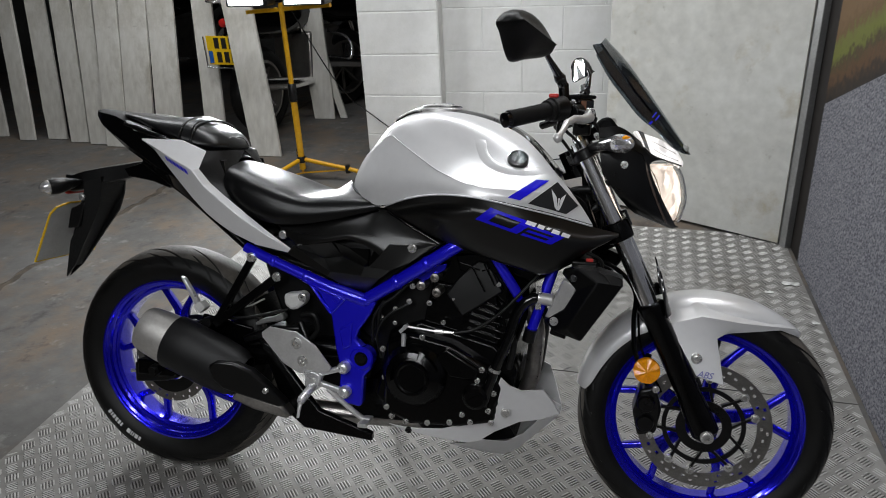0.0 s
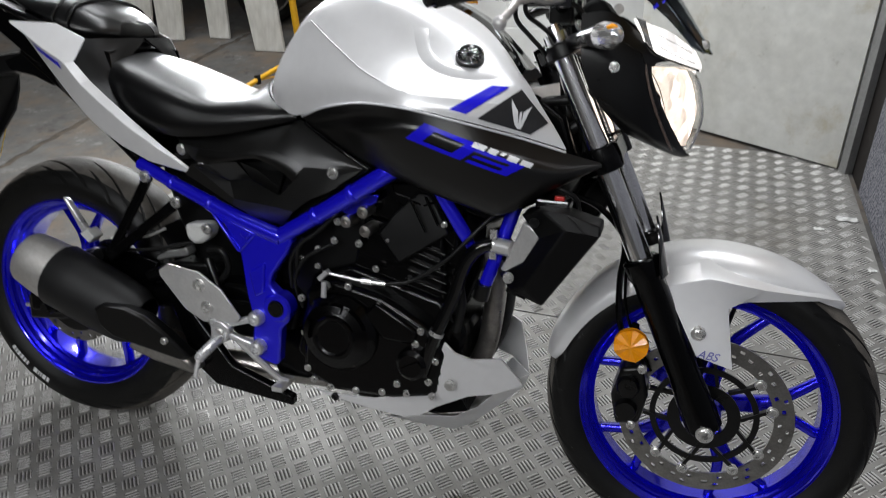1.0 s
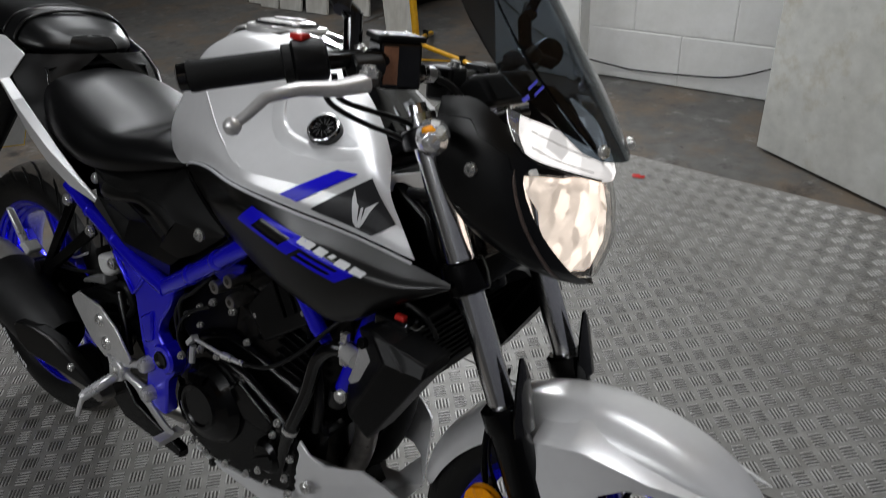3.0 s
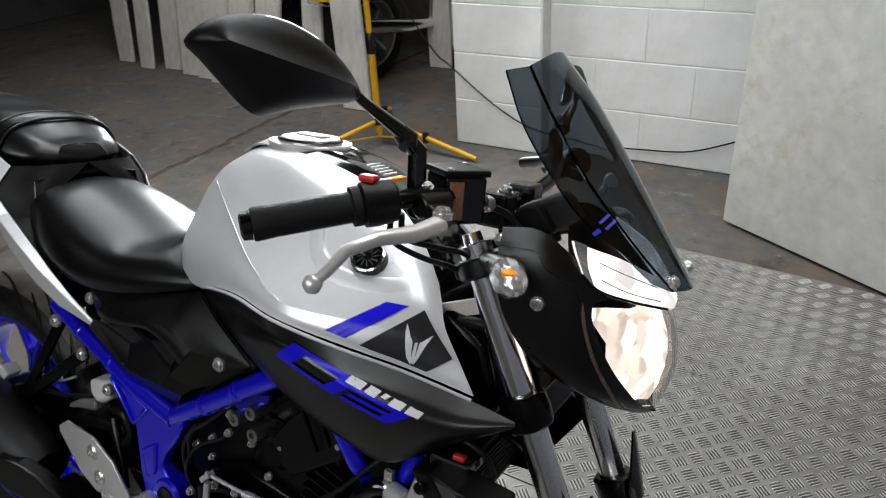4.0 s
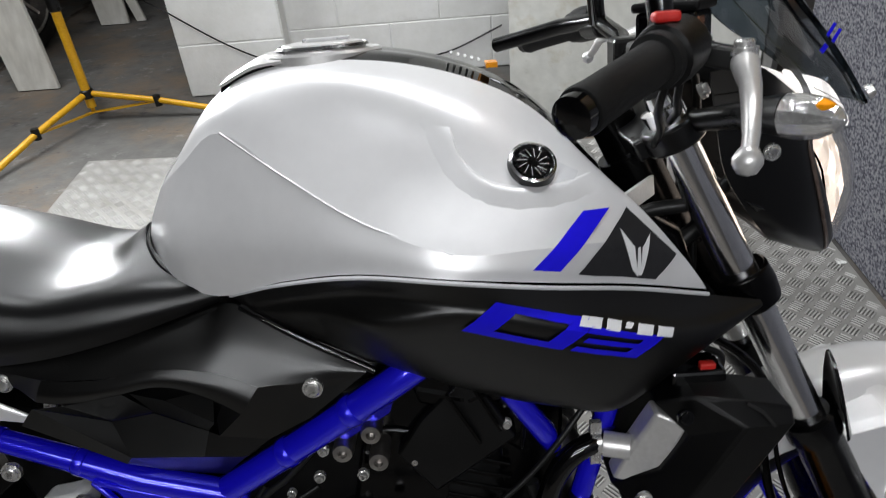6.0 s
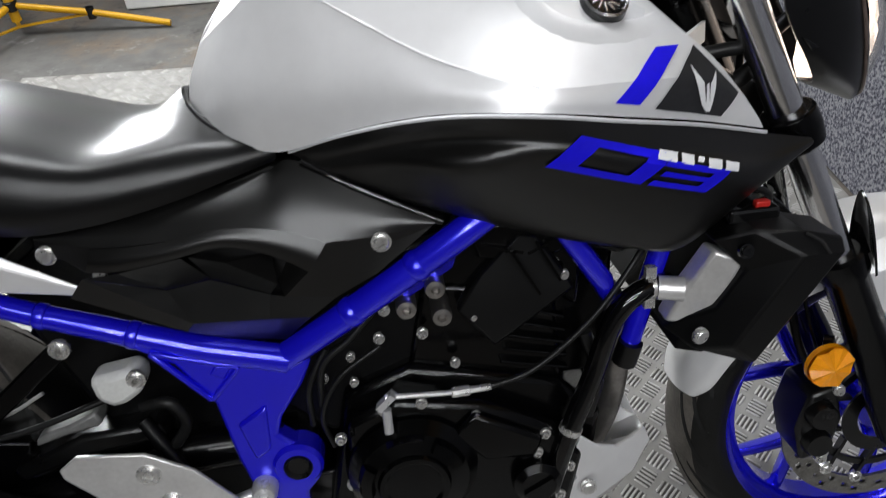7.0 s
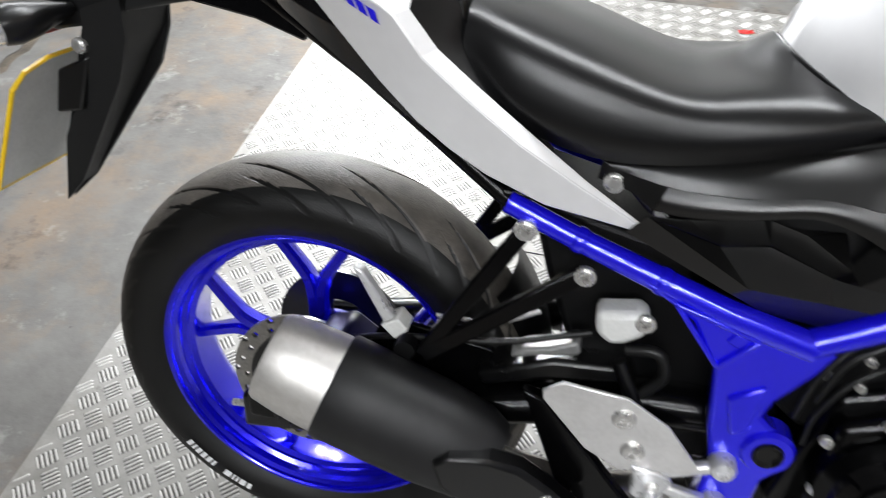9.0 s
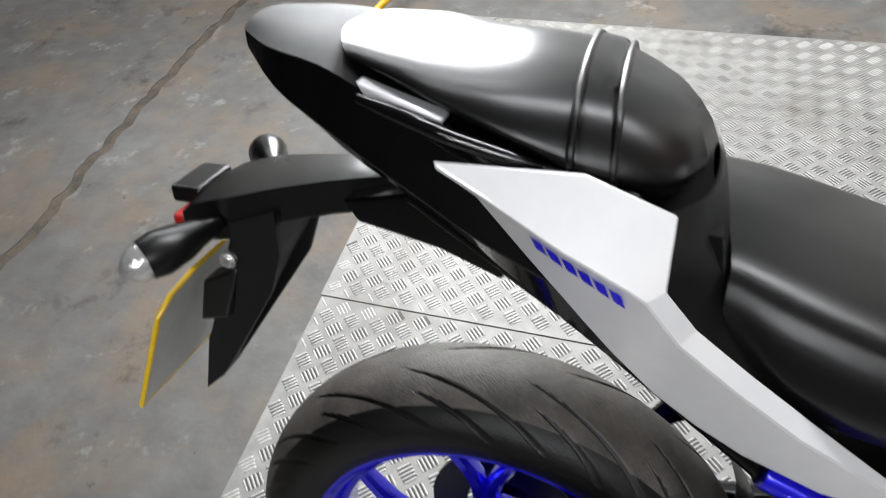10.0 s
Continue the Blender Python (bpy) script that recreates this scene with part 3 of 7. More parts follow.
part("cross_bar", Geo().beam((-0.21, 0, 0.972), (0.30, -0.02, 1.002), 0.03, 0.02), YELLOW, stand)
for x in (-0.13, 0.20):
    head = part("lamp_head", Geo().box(x - 0.12, x + 0.12, -0.15, -0.03, 1.015, 1.20), BLACK, stand, "black lamp housing", 30, 0.01)
    part("lamp_panel", Geo().box(x - 0.10, x + 0.10, -0.156, -0.151, 1.025, 1.19), LIT, head, "lit white lamp panel", 0)

# ---- ceiling tubes, all out of view; two are added side fill ----
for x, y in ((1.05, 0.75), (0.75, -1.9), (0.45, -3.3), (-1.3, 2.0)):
    fx = thing("unseen_ceiling_light", "white fluorescent batten assumed on the unseen ceiling", "ceiling light", pose(x, y, 2.68), "ceiling battens")
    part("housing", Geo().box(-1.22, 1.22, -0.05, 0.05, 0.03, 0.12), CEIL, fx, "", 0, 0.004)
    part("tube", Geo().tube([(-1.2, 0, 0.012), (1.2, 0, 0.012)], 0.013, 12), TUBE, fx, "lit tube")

# ---- cable on the wall ----
cab = tagged(part("cable", Geo().tube([(-0.66, 2.34, 1.0), (-0.50, 2.41, 0.64), (-0.40, 2.46, 0.46), (-0.348, 2.488, 0.405), (-0.107, 2.488, 0.232), (0.104, 2.488, 0.131), (0.314, 2.586, 0.058), (0.415, 2.586, 0.054), (0.623, 2.586, 0.064), (0.848, 2.586, 0.089), (1.093, 2.586, 0.190)], 0.0035, 6, smooth=6), CABLE),
             "thin black cable hanging along the white wall", "cable")

# ---- the motorcycle ----
bike = thing("motorcycle", "silver and black motorcycle with blue frame, leaning on its stand", "motorcycle", pose(0, -0.0866, 0.003, -16.0, 0, 0.4))
RC, FC = (0.0, 0.0, 0.314), (1.384, 0.0, 0.285)


def tyre(name, c, R, half, bead, slant, parent, pitch_count):
    """A tyre with moulded slanting grooves, and its worn tread band."""
    m = 64
    prof = []
    for j in range(m + 1):
        s = -1 + 2 * j / m
        a = abs(s)
        ang = a * 1.95
        w = half * min(1.0, math.sin(min(ang, math.pi / 2)) if ang < math.pi / 2 else 1 - 0.22 * ((ang - math.pi / 2) / 0.38) ** 2)
        if ang < math.pi / 2:
            r = R - (R - bead) * 0.56 * (1 - math.cos(ang)) ** 0.95
        else:
            k = (ang - math.pi / 2) / (1.95 - math.pi / 2)
            r = R - (R - bead) * (0.56 + 0.44 * k)
        prof.append((math.copysign(w, s), r, s))
    verts, cuts = [], []
    n = pitch_count * 40
    for i in range(n):
        for w, r, s in prof:
            a = abs(s)
            reach = min(a, 0.84)
            th = 2 * math.pi * (i / n - slant / pitch_count * (reach * 1.9 - 1.0 * reach * reach))
            turn = i / 40 + (0.5 if s > 0 else 0)
            ph, long_one = turn % 1.0, int(turn) % 2
            lo, hi = (0.10, 0.72) if long_one else (0.32, 0.80)
            wide = 0.27
            cut = 0.0
            if ph < wide and lo < a < hi:
                taper = min(1.0, (a - lo) / 0.12, (hi - a) / 0.08)
                if abs(ph / wide - 0.5) < 0.5 * taper + 0.02:
                    cut = 0.0045 * taper * math.sin(math.pi * ph / wide) ** 0.5
            cuts.append(cut > 0.0011)
            verts.append((c[0] + (r - cut) * math.cos(th), c[1] + w, c[2] + (r - cut) * math.sin(th)))
    k = m + 1
    band = {j for j in range(m) if abs(-1 + 2 * (j + 0.5) / m) < 0.47}
    wall_f, band_f = [], []
    for i in range(n):
        i2 = (i + 1) % n
        for j in range(m):
            # Groove faces take the darker wall rubber, as shade in the shallow cuts.
            (band_f if j in band and not cuts[i * k + j] else wall_f).append((i * k + j, i * k + j + 1, i2 * k + j + 1, i2 * k + j))
    g = Geo()
    g.v, g.f = verts, wall_f
    ob = part(name, g, RUBBER, parent, "black tyre with worn tread", 60)
    g2 = Geo()
    g2.v, g2.f = verts, band_f
    part("tread", g2, RUBBER_WORN, parent, "dusty worn tread", 60)
    return ob


def rim(c, half, parent):
    r0 = 0.229
    prof = [(0.222, -half), (r0, -half), (r0 + 0.002, -half + 0.004), (0.222, -half + 0.010), (0.213, -half + 0.016), (0.206, -half * 0.45), (0.205, half * 0.45),
            (0.213, half - 0.016), (0.222, half - 0.010), (r0 + 0.002, half - 0.004), (r0, half), (0.222, half), (0.216, half - 0.004), (0.204, half - 0.016),
            (0.197, half * 0.4), (0.197, -half * 0.4), (0.2045, -half + 0.030), (0.2055, -half + 0.026), (0.2115, -half + 0.020), (0.2125, -half + 0.010), (0.2185, -half + 0.0065), (0.2195, -half + 0.002)]
    return part("rim", Geo().lathe(c, prof, 96, loop=True), BLUE, parent, "gloss blue cast rim", 30)


def spokes(c, parent, width, hub, start, fork_at=0.55):
    """Five forked spokes."""
    for k in range(5):
        a0 = start + 2 * math.pi * k / 5
        g = Geo()

        def at(r, a):
            return Vector((c[0] + r * math.cos(a), c[1], c[2] + r * math.sin(a)))

        split = hub + (0.198 - hub) * fork_at
        for s in (-1, 1):
            pts = [at(hub, a0 + s * 0.13), at(hub + 0.5 * (split - hub), a0 + s * 0.065), at(split, a0 + s * 0.085), at(0.5 * (split + 0.2), a0 + s * 0.185), at(0.203, a0 + s * 0.27)]
            curve = spline(pts, 4)
            rows = []
            for i, p in enumerate(curve):
                d = (curve[min(i + 1, len(curve) - 1)] - curve[max(i - 1, 0)]).normalized()
                nrm = Vector((-d.z, 0, d.x))
                t = i / (len(curve) - 1)
                w, h = 0.0115 - 0.0035 * t, width * (1 - 0.35 * t)
                ring = [(-1, -0.55), (-0.55, -1), (0.55, -1), (1, -0.55), (1, 0.55), (0.55, 1), (-0.55, 1), (-1, 0.55)]
                rows.append([p + nrm * (w * q) + Vector((0, h * e, 0)) for q, e in ring] + [p + nrm * (w * -1) + Vector((0, h * -0.55, 0))])
            g.grid(rows)
        part("spoke", g, BLUE, parent, "", 50)


def brake_disc(c, y, r0, r1, parent, cells=90, rows=5):
    """A drilled disc with real holes."""
    g = Geo()
    rad = [r0 + (r1 - r0) * i / rows for i in range(rows + 1)]
    sub = 1
    for side in (y, y + 0.005):
        base = len(g.v)
        for i in range(cells * sub):
            a = 2 * math.pi * i / (cells * sub)
            g.v += [(c[0] + r * math.cos(a), side, c[2] + r * math.sin(a)) for r in rad]
        for i in range(cells * sub):
            for j in range(rows):
                if (j == 1 and i % 6 == 0) or (j == 2 and i % 6 == 3) or (j == 3 and i % 6 == 5):
                    continue
                k, k2 = i * (rows + 1), ((i + 1) % (cells * sub)) * (rows + 1)
                g.f.append((base + k + j, base + k + j + 1, base + k2 + j + 1, base + k2 + j))
    half = len(g.v) // 2
    for i in range(cells):
        k, k2 = i * (rows + 1), ((i + 1) % cells) * (rows + 1)
        for j in (0, rows):
            g.f.append((k + j, k2 + j, half + k2 + j, half + k + j))
    return part("brake_disc", g, DISC, parent, "drilled steel brake disc", 20)


def arc_letters(c, y, r, a0, widths, parent, name, h=0.016):
    """Plain raised bars along a tyre wall, standing for its lettering."""
    g = Geo()
    a = a0
    for w in widths:
        if w > 0:
            rows = [[(c[0] + q * math.cos(a + w * s), y, c[2] + q * math.sin(a + w * s)) for q in (r - h / 2, r + h / 2)] for s in (0, 0.5, 1)]
            g.grid(rows)
        a += abs(w) + 0.012
    part(name, g, WHITE_DECAL, parent, "pale lettering bars", 0)


# rear wheel
rw = part("rear_wheel", Geo().lathe(RC, [(0.012, -0.075), (0.036, -0.075), (0.040, -0.05), (0.050, -0.03), (0.052, 0.03), (0.040, 0.06), (0.012, 0.06)], 40), BLUE, bike, "rear wheel with blue cast rim")
tyre("tyre", RC, 0.314, 0.071, 0.224, 3.9, rw, 28)
rim(RC, 0.057, rw)
spokes(RC, rw, 0.017, 0.048, 0.35)
brake_disc(RC, -0.068, 0.082, 0.110, rw, 72, 4)
part("disc_carrier", Geo().lathe(RC, [(0.05, -0.071), (0.084, -0.071), (0.084, -0.064), (0.05, -0.064)], 40, loop=True), BLACK, rw)
arc_letters(RC, -0.0725, 0.258, 3.80, (0.030, 0.018, 0.03, 0.03, 0.03, 0.02, -0.05, 0.045, 0.014, 0.014, 0.04, 0.028, -0.02), rw, "tyre_lettering", 0.013)
part("sprocket", Geo().lathe(RC, [(0.05, 0.07), (0.10, 0.07), (0.10, 0.076), (0.05, 0.076)], 60, loop=True), BLACK, rw, "dark sprocket")

# front wheel
fw = part("front_wheel", Geo().lathe(FC, [(0.012, -0.055), (0.030, -0.055), (0.036, -0.03), (0.038, 0.03), (0.030, 0.055), (0.012, 0.055)], 40), BLUE, bike, "front wheel with blue cast rim")
tyre("tyre", FC, 0.290, 0.056, 0.222, -3.4, fw, 26)
rim(FC, 0.044, fw)
spokes(FC, fw, 0.014, 0.036, 0.12)
brake_disc(FC, -0.062, 0.116, 0.149, fw, 90, 5)
for k in range(5):
    a = 0.5 + 2 * math.pi * k / 5
    for s in (-1, 1):
        arm = Geo().beam((FC[0] + 0.062 * math.cos(a + s * 0.45), -0.0575, FC[2] + 0.062 * math.sin(a + s * 0.45)), (FC[0] + 0.112 * math.cos(a + s * 0.22), -0.0595, FC[2] + 0.112 * math.sin(a + s * 0.22)), 0.006, 0.010, (0, 1, 0))
        part("disc_arm", arm, BLACK, fw)
        button = Geo().bolt((FC[0] + 0.114 * math.cos(a + s * 0.24), -0.063, FC[2] + 0.114 * math.sin(a + s * 0.24)), (0, -1, 0), 0.0075, 0.005)
        part("disc_button", button, ZINC, fw, "bright disc button")
part("disc_carrier", Geo().lathe(FC, [(0.083, -0.0615), (0.093, -0.0615), (0.093, -0.0565), (0.083, -0.0565)], 60, loop=True), BLACK, fw, "black disc carrier ring", 20)
part("abs_ring", Geo().lathe(FC, [(0.040, -0.066), (0.062, -0.066), (0.062, -0.063), (0.040, -0.063)], 60, loop=True), BLACK, fw)
part("valve", Geo().tube([(FC[0] + 0.03, -0.01, FC[2] + 0.198), (FC[0] + 0.02, -0.016, FC[2] + 0.155)], 0.004, 8), BLACK, fw)

# fork
FD = Vector((-0.4337, 0, 0.9011))
AX = Vector((1.384, 0, 0.285))


def along(d, y, off=0.0):
    """A point d metres up the fork from the axle."""
    p = AX + FD * d
    return Vector((p.x + off * 0.9011, y, p.z + off * 0.4337))


for s in (-1, 1):
    y = 0.098 * s
    part("fork_tube", Geo().tube([along(0.30, y), along(0.705, y)], 0.0195, 24), CHROME, bike, "chromed fork tube")
    leg = part("fork_leg", Geo().tube([along(-0.012, y), along(0.0, y), along(0.05, y), along(0.10, y), along(0.285, y), along(0.292, y), along(0.318, y), along(0.322, y)],
                                      [0.022, 0.031, 0.031, 0.027, 0.027, 0.031, 0.031, 0.026], 28), FRAME_BLACK, bike, "black fork leg")
    part("axle_bolt", Geo().bolt((AX.x, y * 1.32, AX.z), (0, s, 0), 0.011, 0.006), ZINC, leg, "bright axle bolt")
    rows = []
    for d, half, reach in ((0.283, 0.80, 0.036), (0.300, 0.74, 0.039), (0.325, 0.56, 0.043), (0.350, 0.38, 0.047), (0.370, 0.20, 0.050), (0.382, 0.05, 0.051)):
        ring = []
        for k in range(9):
            a = (k / 4 - 1) * half
            ring.append(along(d, y + reach * math.sin(a), reach * math.cos(a)))
        rows.append(ring)
    g = Geo().grid(rows)
    inner = Geo().grid([[p - Vector((0.9011, 0, 0.4337)) * 0.003 for p in r] for r in rows])
    k = len(g.v)
    g.add(inner.v, inner.f)
    border = [j for j in range(9)] + [i * 9 + 8 for i in range(1, 6)] + [45 + j for j in range(7, -1, -1)] + [i * 9 for i in range(4, 0, -1)]
    g.f += [(border[i], border[(i + 1) % len(border)], border[(i + 1) % len(border)] + k, border[i] + k) for i in range(len(border))]
    part("fork_guard", g, BLACK_GLOSS, leg, "gloss black fork guard blade", 50)
part("lower_clamp", Geo().tube([along(0.478, -0.098), along(0.498, -0.098), along(0.502, -0.098), along(0.522, -0.098)], [0.030, 0.032, 0.032, 0.030], 24)
     .tube([along(0.478, 0.098), along(0.522, 0.098)], 0.031, 24).beam(along(0.50, -0.10), along(0.50, 0.10), 0.05, 0.036, FD), FRAME_BLACK, bike, "black lower fork clamp", 40, 0.003)
part("upper_clamp", Geo().tube([along(0.675, -0.098), along(0.70, -0.098)], 0.030, 24).tube([along(0.675, 0.098), along(0.70, 0.098)], 0.030, 24)
     .beam(along(0.687, -0.10, -0.01), along(0.687, 0.10, -0.01), 0.06, 0.022, FD), BLACK, bike, "black upper fork clamp", 40, 0.003)
for s in (-1, 1):
    part("fork_cap", Geo().tube([along(0.70, 0.098 * s), along(0.716, 0.098 * s), along(0.718, 0.098 * s), along(0.730, 0.098 * s)], [0.021, 0.021, 0.013, 0.012], 20), CHROME, bike, "bright fork cap")
part("steering_stem", Geo().tube([along(0.46, 0, -0.035), along(0.71, 0, -0.035)], 0.026, 20), FRAME_BLACK, bike)
part("headstock", Geo().tube([along(0.51, 0, -0.035), along(0.665, 0, -0.035)], 0.036, 20), FRAME_BLACK, bike, "black headstock")

# front mudguard: rings round the wheel, by angle from the front
fender_rows = []
for a, r, w, drop in ((58, 0.297, 0.008, 0.006), (62, 0.299, 0.028, 0.012), (70, 0.300, 0.047, 0.022), (80, 0.301, 0.058, 0.034), (92, 0.302, 0.063, 0.045), (106, 0.304, 0.066, 0.055),
                      (122, 0.305, 0.066, 0.055), (138, 0.304, 0.063, 0.045), (152, 0.303, 0.062, 0.040), (164, 0.302, 0.060, 0.036), (173, 0.300, 0.054, 0.030), (178, 0.297, 0.040, 0.018)):
    th = radians(a - 10)
    ring = []
    for u in (-1.0, -0.97, -0.82, -0.45, 0.0, 0.45, 0.82, 0.97, 1.0):
        k = abs(u)
        rr = r - drop * (k ** 3.2)
        yy = math.copysign(w * min(1, k * 1.12), u)
        ring.append((FC[0] + rr * math.cos(th), yy, FC[2] + rr * math.sin(th)))
    fender_rows.append(ring)
fender = part("front_mudguard", Patch(fender_rows, 4, 3).geo(0.003, False), SILVER, bike, "silver front mudguard", 50)
FLANK = {"A": (1.288, -0.086, 0.527), "B": (1.359, -0.096, 0.553), "C": (1.394, -0.1, 0.504), "D": (1.413, -0.112, 0.403), "E": (1.353, -0.118, 0.421), "F": (1.448, -0.084, 0.54), "G": (1.572, -0.044, 0.526), "H": (1.427, -0.074, 0.513), "a": (1.291, -0.052, 0.558), "b": (1.353, -0.052, 0.574), "f": (1.451, -0.046, 0.554), "c": (1.399, -0.088, 0.509), "e": (1.312, -0.106, 0.493)}
keys = list(FLANK)
for s in (-1, 1):
    flank = Geo()
    for grow in (0.0, 0.004):
        flank.v += [(x, y + grow, z) for x, y, z in FLANK.values()]
    for f in ("ABCDEe", "BFHcC", "FGH", "AabB", "BbfF", "FfG"):
        idx = [keys.index(ch) for ch in f]
        flank.f += [tuple(idx), tuple(k + len(keys) for k in reversed(idx))]
    rim_ids = [keys.index(ch) for ch in "aAeEDCcHGfb"]
    flank.f += [(rim_ids[k], rim_ids[(k + 1) % 11], rim_ids[(k + 1) % 11] + len(keys), rim_ids[k] + len(keys)) for k in range(11)]
    br = part("mudguard_flank", flank if s < 0 else flipped(flank), SILVER, fender, "silver mudguard flank", 42, 0.003)
    part("mudguard_bolt", Geo().lathe((1.352, 0, 0.46), [(0.0, -0.1165), (0.005, -0.1165), (0.006, -0.119), (0.009, -0.118), (0.012, -0.1145), (0.0125, -0.108)], 20) if s < 0 else
         flipped(Geo().lathe((1.352, 0, 0.46), [(0.0, -0.1165), (0.005, -0.1165), (0.006, -0.119), (0.009, -0.118), (0.012, -0.1145), (0.0125, -0.108)], 20)), ZINC, br, "bright bolt")
sign = bpy.data.curves.new("sign", "FONT")
sign.body, sign.size, sign.extrude, sign.shear = "ABS", 0.020, 0.0004, 0.3
sign_mesh = bpy.data.meshes.new_from_object(bpy.data.objects.new("sign", sign))
lettering = new("abs_lettering", sign_mesh)
sign_mesh.materials.append(FADED_BLUE)
lettering.parent = fender
lettering.matrix_basis = Matrix(((0.9670, 0.1335, 0.0850, 1.3537), (0.0825, 0.0114, -0.9964, -0.1195), (-0.1218, 1.0675, 0.0000, 0.4204), (0.0, 0.0, 0.0, 1.0)))
lettering["label"] = "small blue lettering"
# caliper and reflector
cal = part("brake_caliper", Geo().plate([(1.235, 0.375), (1.27, 0.385), (1.285, 0.33), (1.275, 0.275), (1.235, 0.265), (1.222, 0.32)], -0.112, -0.045), BLACK, bike, "black front brake caliper", 30, 0.006)
for z in (0.345, 0.30):
    part("piston_cover", Geo().lathe((1.25, 0, z), [(0.001, -0.126), (0.017, -0.126), (0.020, -0.12), (0.020, -0.10)], 20), BLACK, cal)
for x, z in ((1.27, 0.38), (1.262, 0.27)):
    part("caliper_bolt", Geo().bolt((x, -0.114, z), (0, -1, 0), 0.006), ZINC, cal, "bright bolt")
refl = part("side_reflector", Geo().lathe((1.247, 0, 0.424), [(0.0295, -0.120), (0.0295, -0.112), (0.001, -0.112)], 32), AMBER, bike, "round amber side reflector", 25)
for k in range(8):
    a = [2 * math.pi * (k + q) / 8 for q in (0, 0.5, 1)]
    hub_y, mid = -0.131, -0.124 if k % 2 else -0.128
    g = Geo().add([(1.247, hub_y, 0.424)] + [(1.247 + 0.029 * math.cos(q), y, 0.424 + 0.029 * math.sin(q)) for q, y in zip(a, (-0.122, mid, -0.122))], [(0, 1, 2), (0, 2, 3)])
    part("reflector_facet", g, AMBER, refl, "", 0)
part("reflector_stalk", Geo().beam((1.25, -0.105, 0.46), (1.247, -0.110, 0.40), 0.012, 0.006), FRAME_BLACK, refl)
part("brake_hose", Geo().tube([(1.252, -0.085, 0.38), (1.222, -0.080, 0.45), (1.214, -0.066, 0.52), (1.216, -0.060, 0.58), (1.198, -0.055, 0.616), (1.160, -0.045, 0.645), (1.115, -0.04, 0.66)], 0.0055, 8, smooth=6), FRAME_BLACK, bike, "black brake hose")
part("sensor_wire", Geo().tube([(1.285, -0.070, 0.36), (1.236, -0.088, 0.46), (1.224, -0.072, 0.53), (1.226, -0.05, 0.60)], 0.0028, 6, smooth=6), FRAME_BLACK, bike)

# fuel tank
T0 = [(0.515, -0.03, 0.800), (0.56, -0.095, 0.787), (0.615, -0.118, 0.773), (0.69, -0.152, 0.797), (0.77, -0.185, 0.812), (0.858, -0.215, 0.812), (0.94, -0.20, 0.797), (1.03, -0.165, 0.775), (1.112, -0.138, 0.752)]
T1 = [(0.522, -0.03, 0.835), (0.57, -0.10, 0.835), (0.63, -0.128, 0.832), (0.70, -0.152, 0.837), (0.775, -0.183, 0.834), (0.862, -0.213, 0.822), (0.945, -0.198, 0.809), (1.03, -0.164, 0.789), (1.105, -0.138, 0.764)]
T2 = [(0.54, -0.03, 0.872), (0.585, -0.072, 0.905), (0.638, -0.096, 0.938), (0.71, -0.136, 0.894), (0.78, -0.173, 0.857), (0.862, -0.209, 0.833), (0.948, -0.190, 0.826), (1.03, -0.158, 0.815), (1.09, -0.136, 0.786)]
T3 = [(0.57, -0.03, 0.91), (0.61, -0.062, 0.945), (0.66, -0.088, 0.963), (0.735, -0.114, 0.942), (0.81, -0.134, 0.911), (0.88, -0.152, 0.885), (0.95, -0.138, 0.875), (1.02, -0.132, 0.850), (1.06, -0.128, 0.824)]
T4 = [(0.60, -0.025, 0.95), (0.635, -0.046, 0.970), (0.68, -0.068, 0.984), (0.745, -0.090, 0.983), (0.81, -0.104, 0.967), (0.88, -0.108, 0.942), (0.945, -0.095, 0.916), (1.00, -0.095, 0.882), (1.04, -0.105, 0.846)]
T5 = [(0.62, -0.012, 0.968), (0.65, -0.030, 0.984), (0.69, -0.046, 0.994), (0.75, -0.058, 0.997), (0.815, -0.060, 0.990), (0.88, -0.056, 0.972), (0.94, -0.052, 0.942), (0.985, -0.062, 0.902), (1.02, -0.080, 0.862)]
tank_low, tank_up = Patch([T0, T1, T2], 6, 5), Patch([T2, T3, T4, T5], 6, 5)
tank_all = Patch([T2, T3, T4, T5], 24, 24)
fine_low = Patch([T0, T1, T2], 24, 24)
tank_all.xz, tank_all.y = np.concatenate([tank_all.xz, fine_low.xz]), np.concatenate([tank_all.y, fine_low.y])
tank = part("fuel_tank", tank_up.geo(0.003), SILVER, bike, "matt silver fuel tank", 40)
part("tank_side", tank_low.geo(0.003), SILVER, tank, "matt silver tank flank", 40)
# Thin bead added along the crease to catch its bright line.
seam = Geo().tube([Vector(p) + Vector((0, -0.0005, 0)) for p in T2[2:6]], 0.0011, 8, smooth=6)
for g in (seam, flipped(seam)):
    part("crease_highlight_bead", g, SILVER, tank, "bead added for the bright line on the crease", 60)
C5 = [(x, 0.0, z + 0.006) for x, y, z in T5]
cover_rows = [T5, [(x, y * 0.55, z + 0.008) for x, y, z in T5], C5, [(x, -y * 0.55, z + 0.008) for x, y, z in T5], [(x, -y, z) for x, y, z in T5]]
part("tank_top_cover", Patch(cover_rows, 4, 5).geo(0.003, False), BLACK_GLOSS, tank, "gloss black tank top cover", 40)
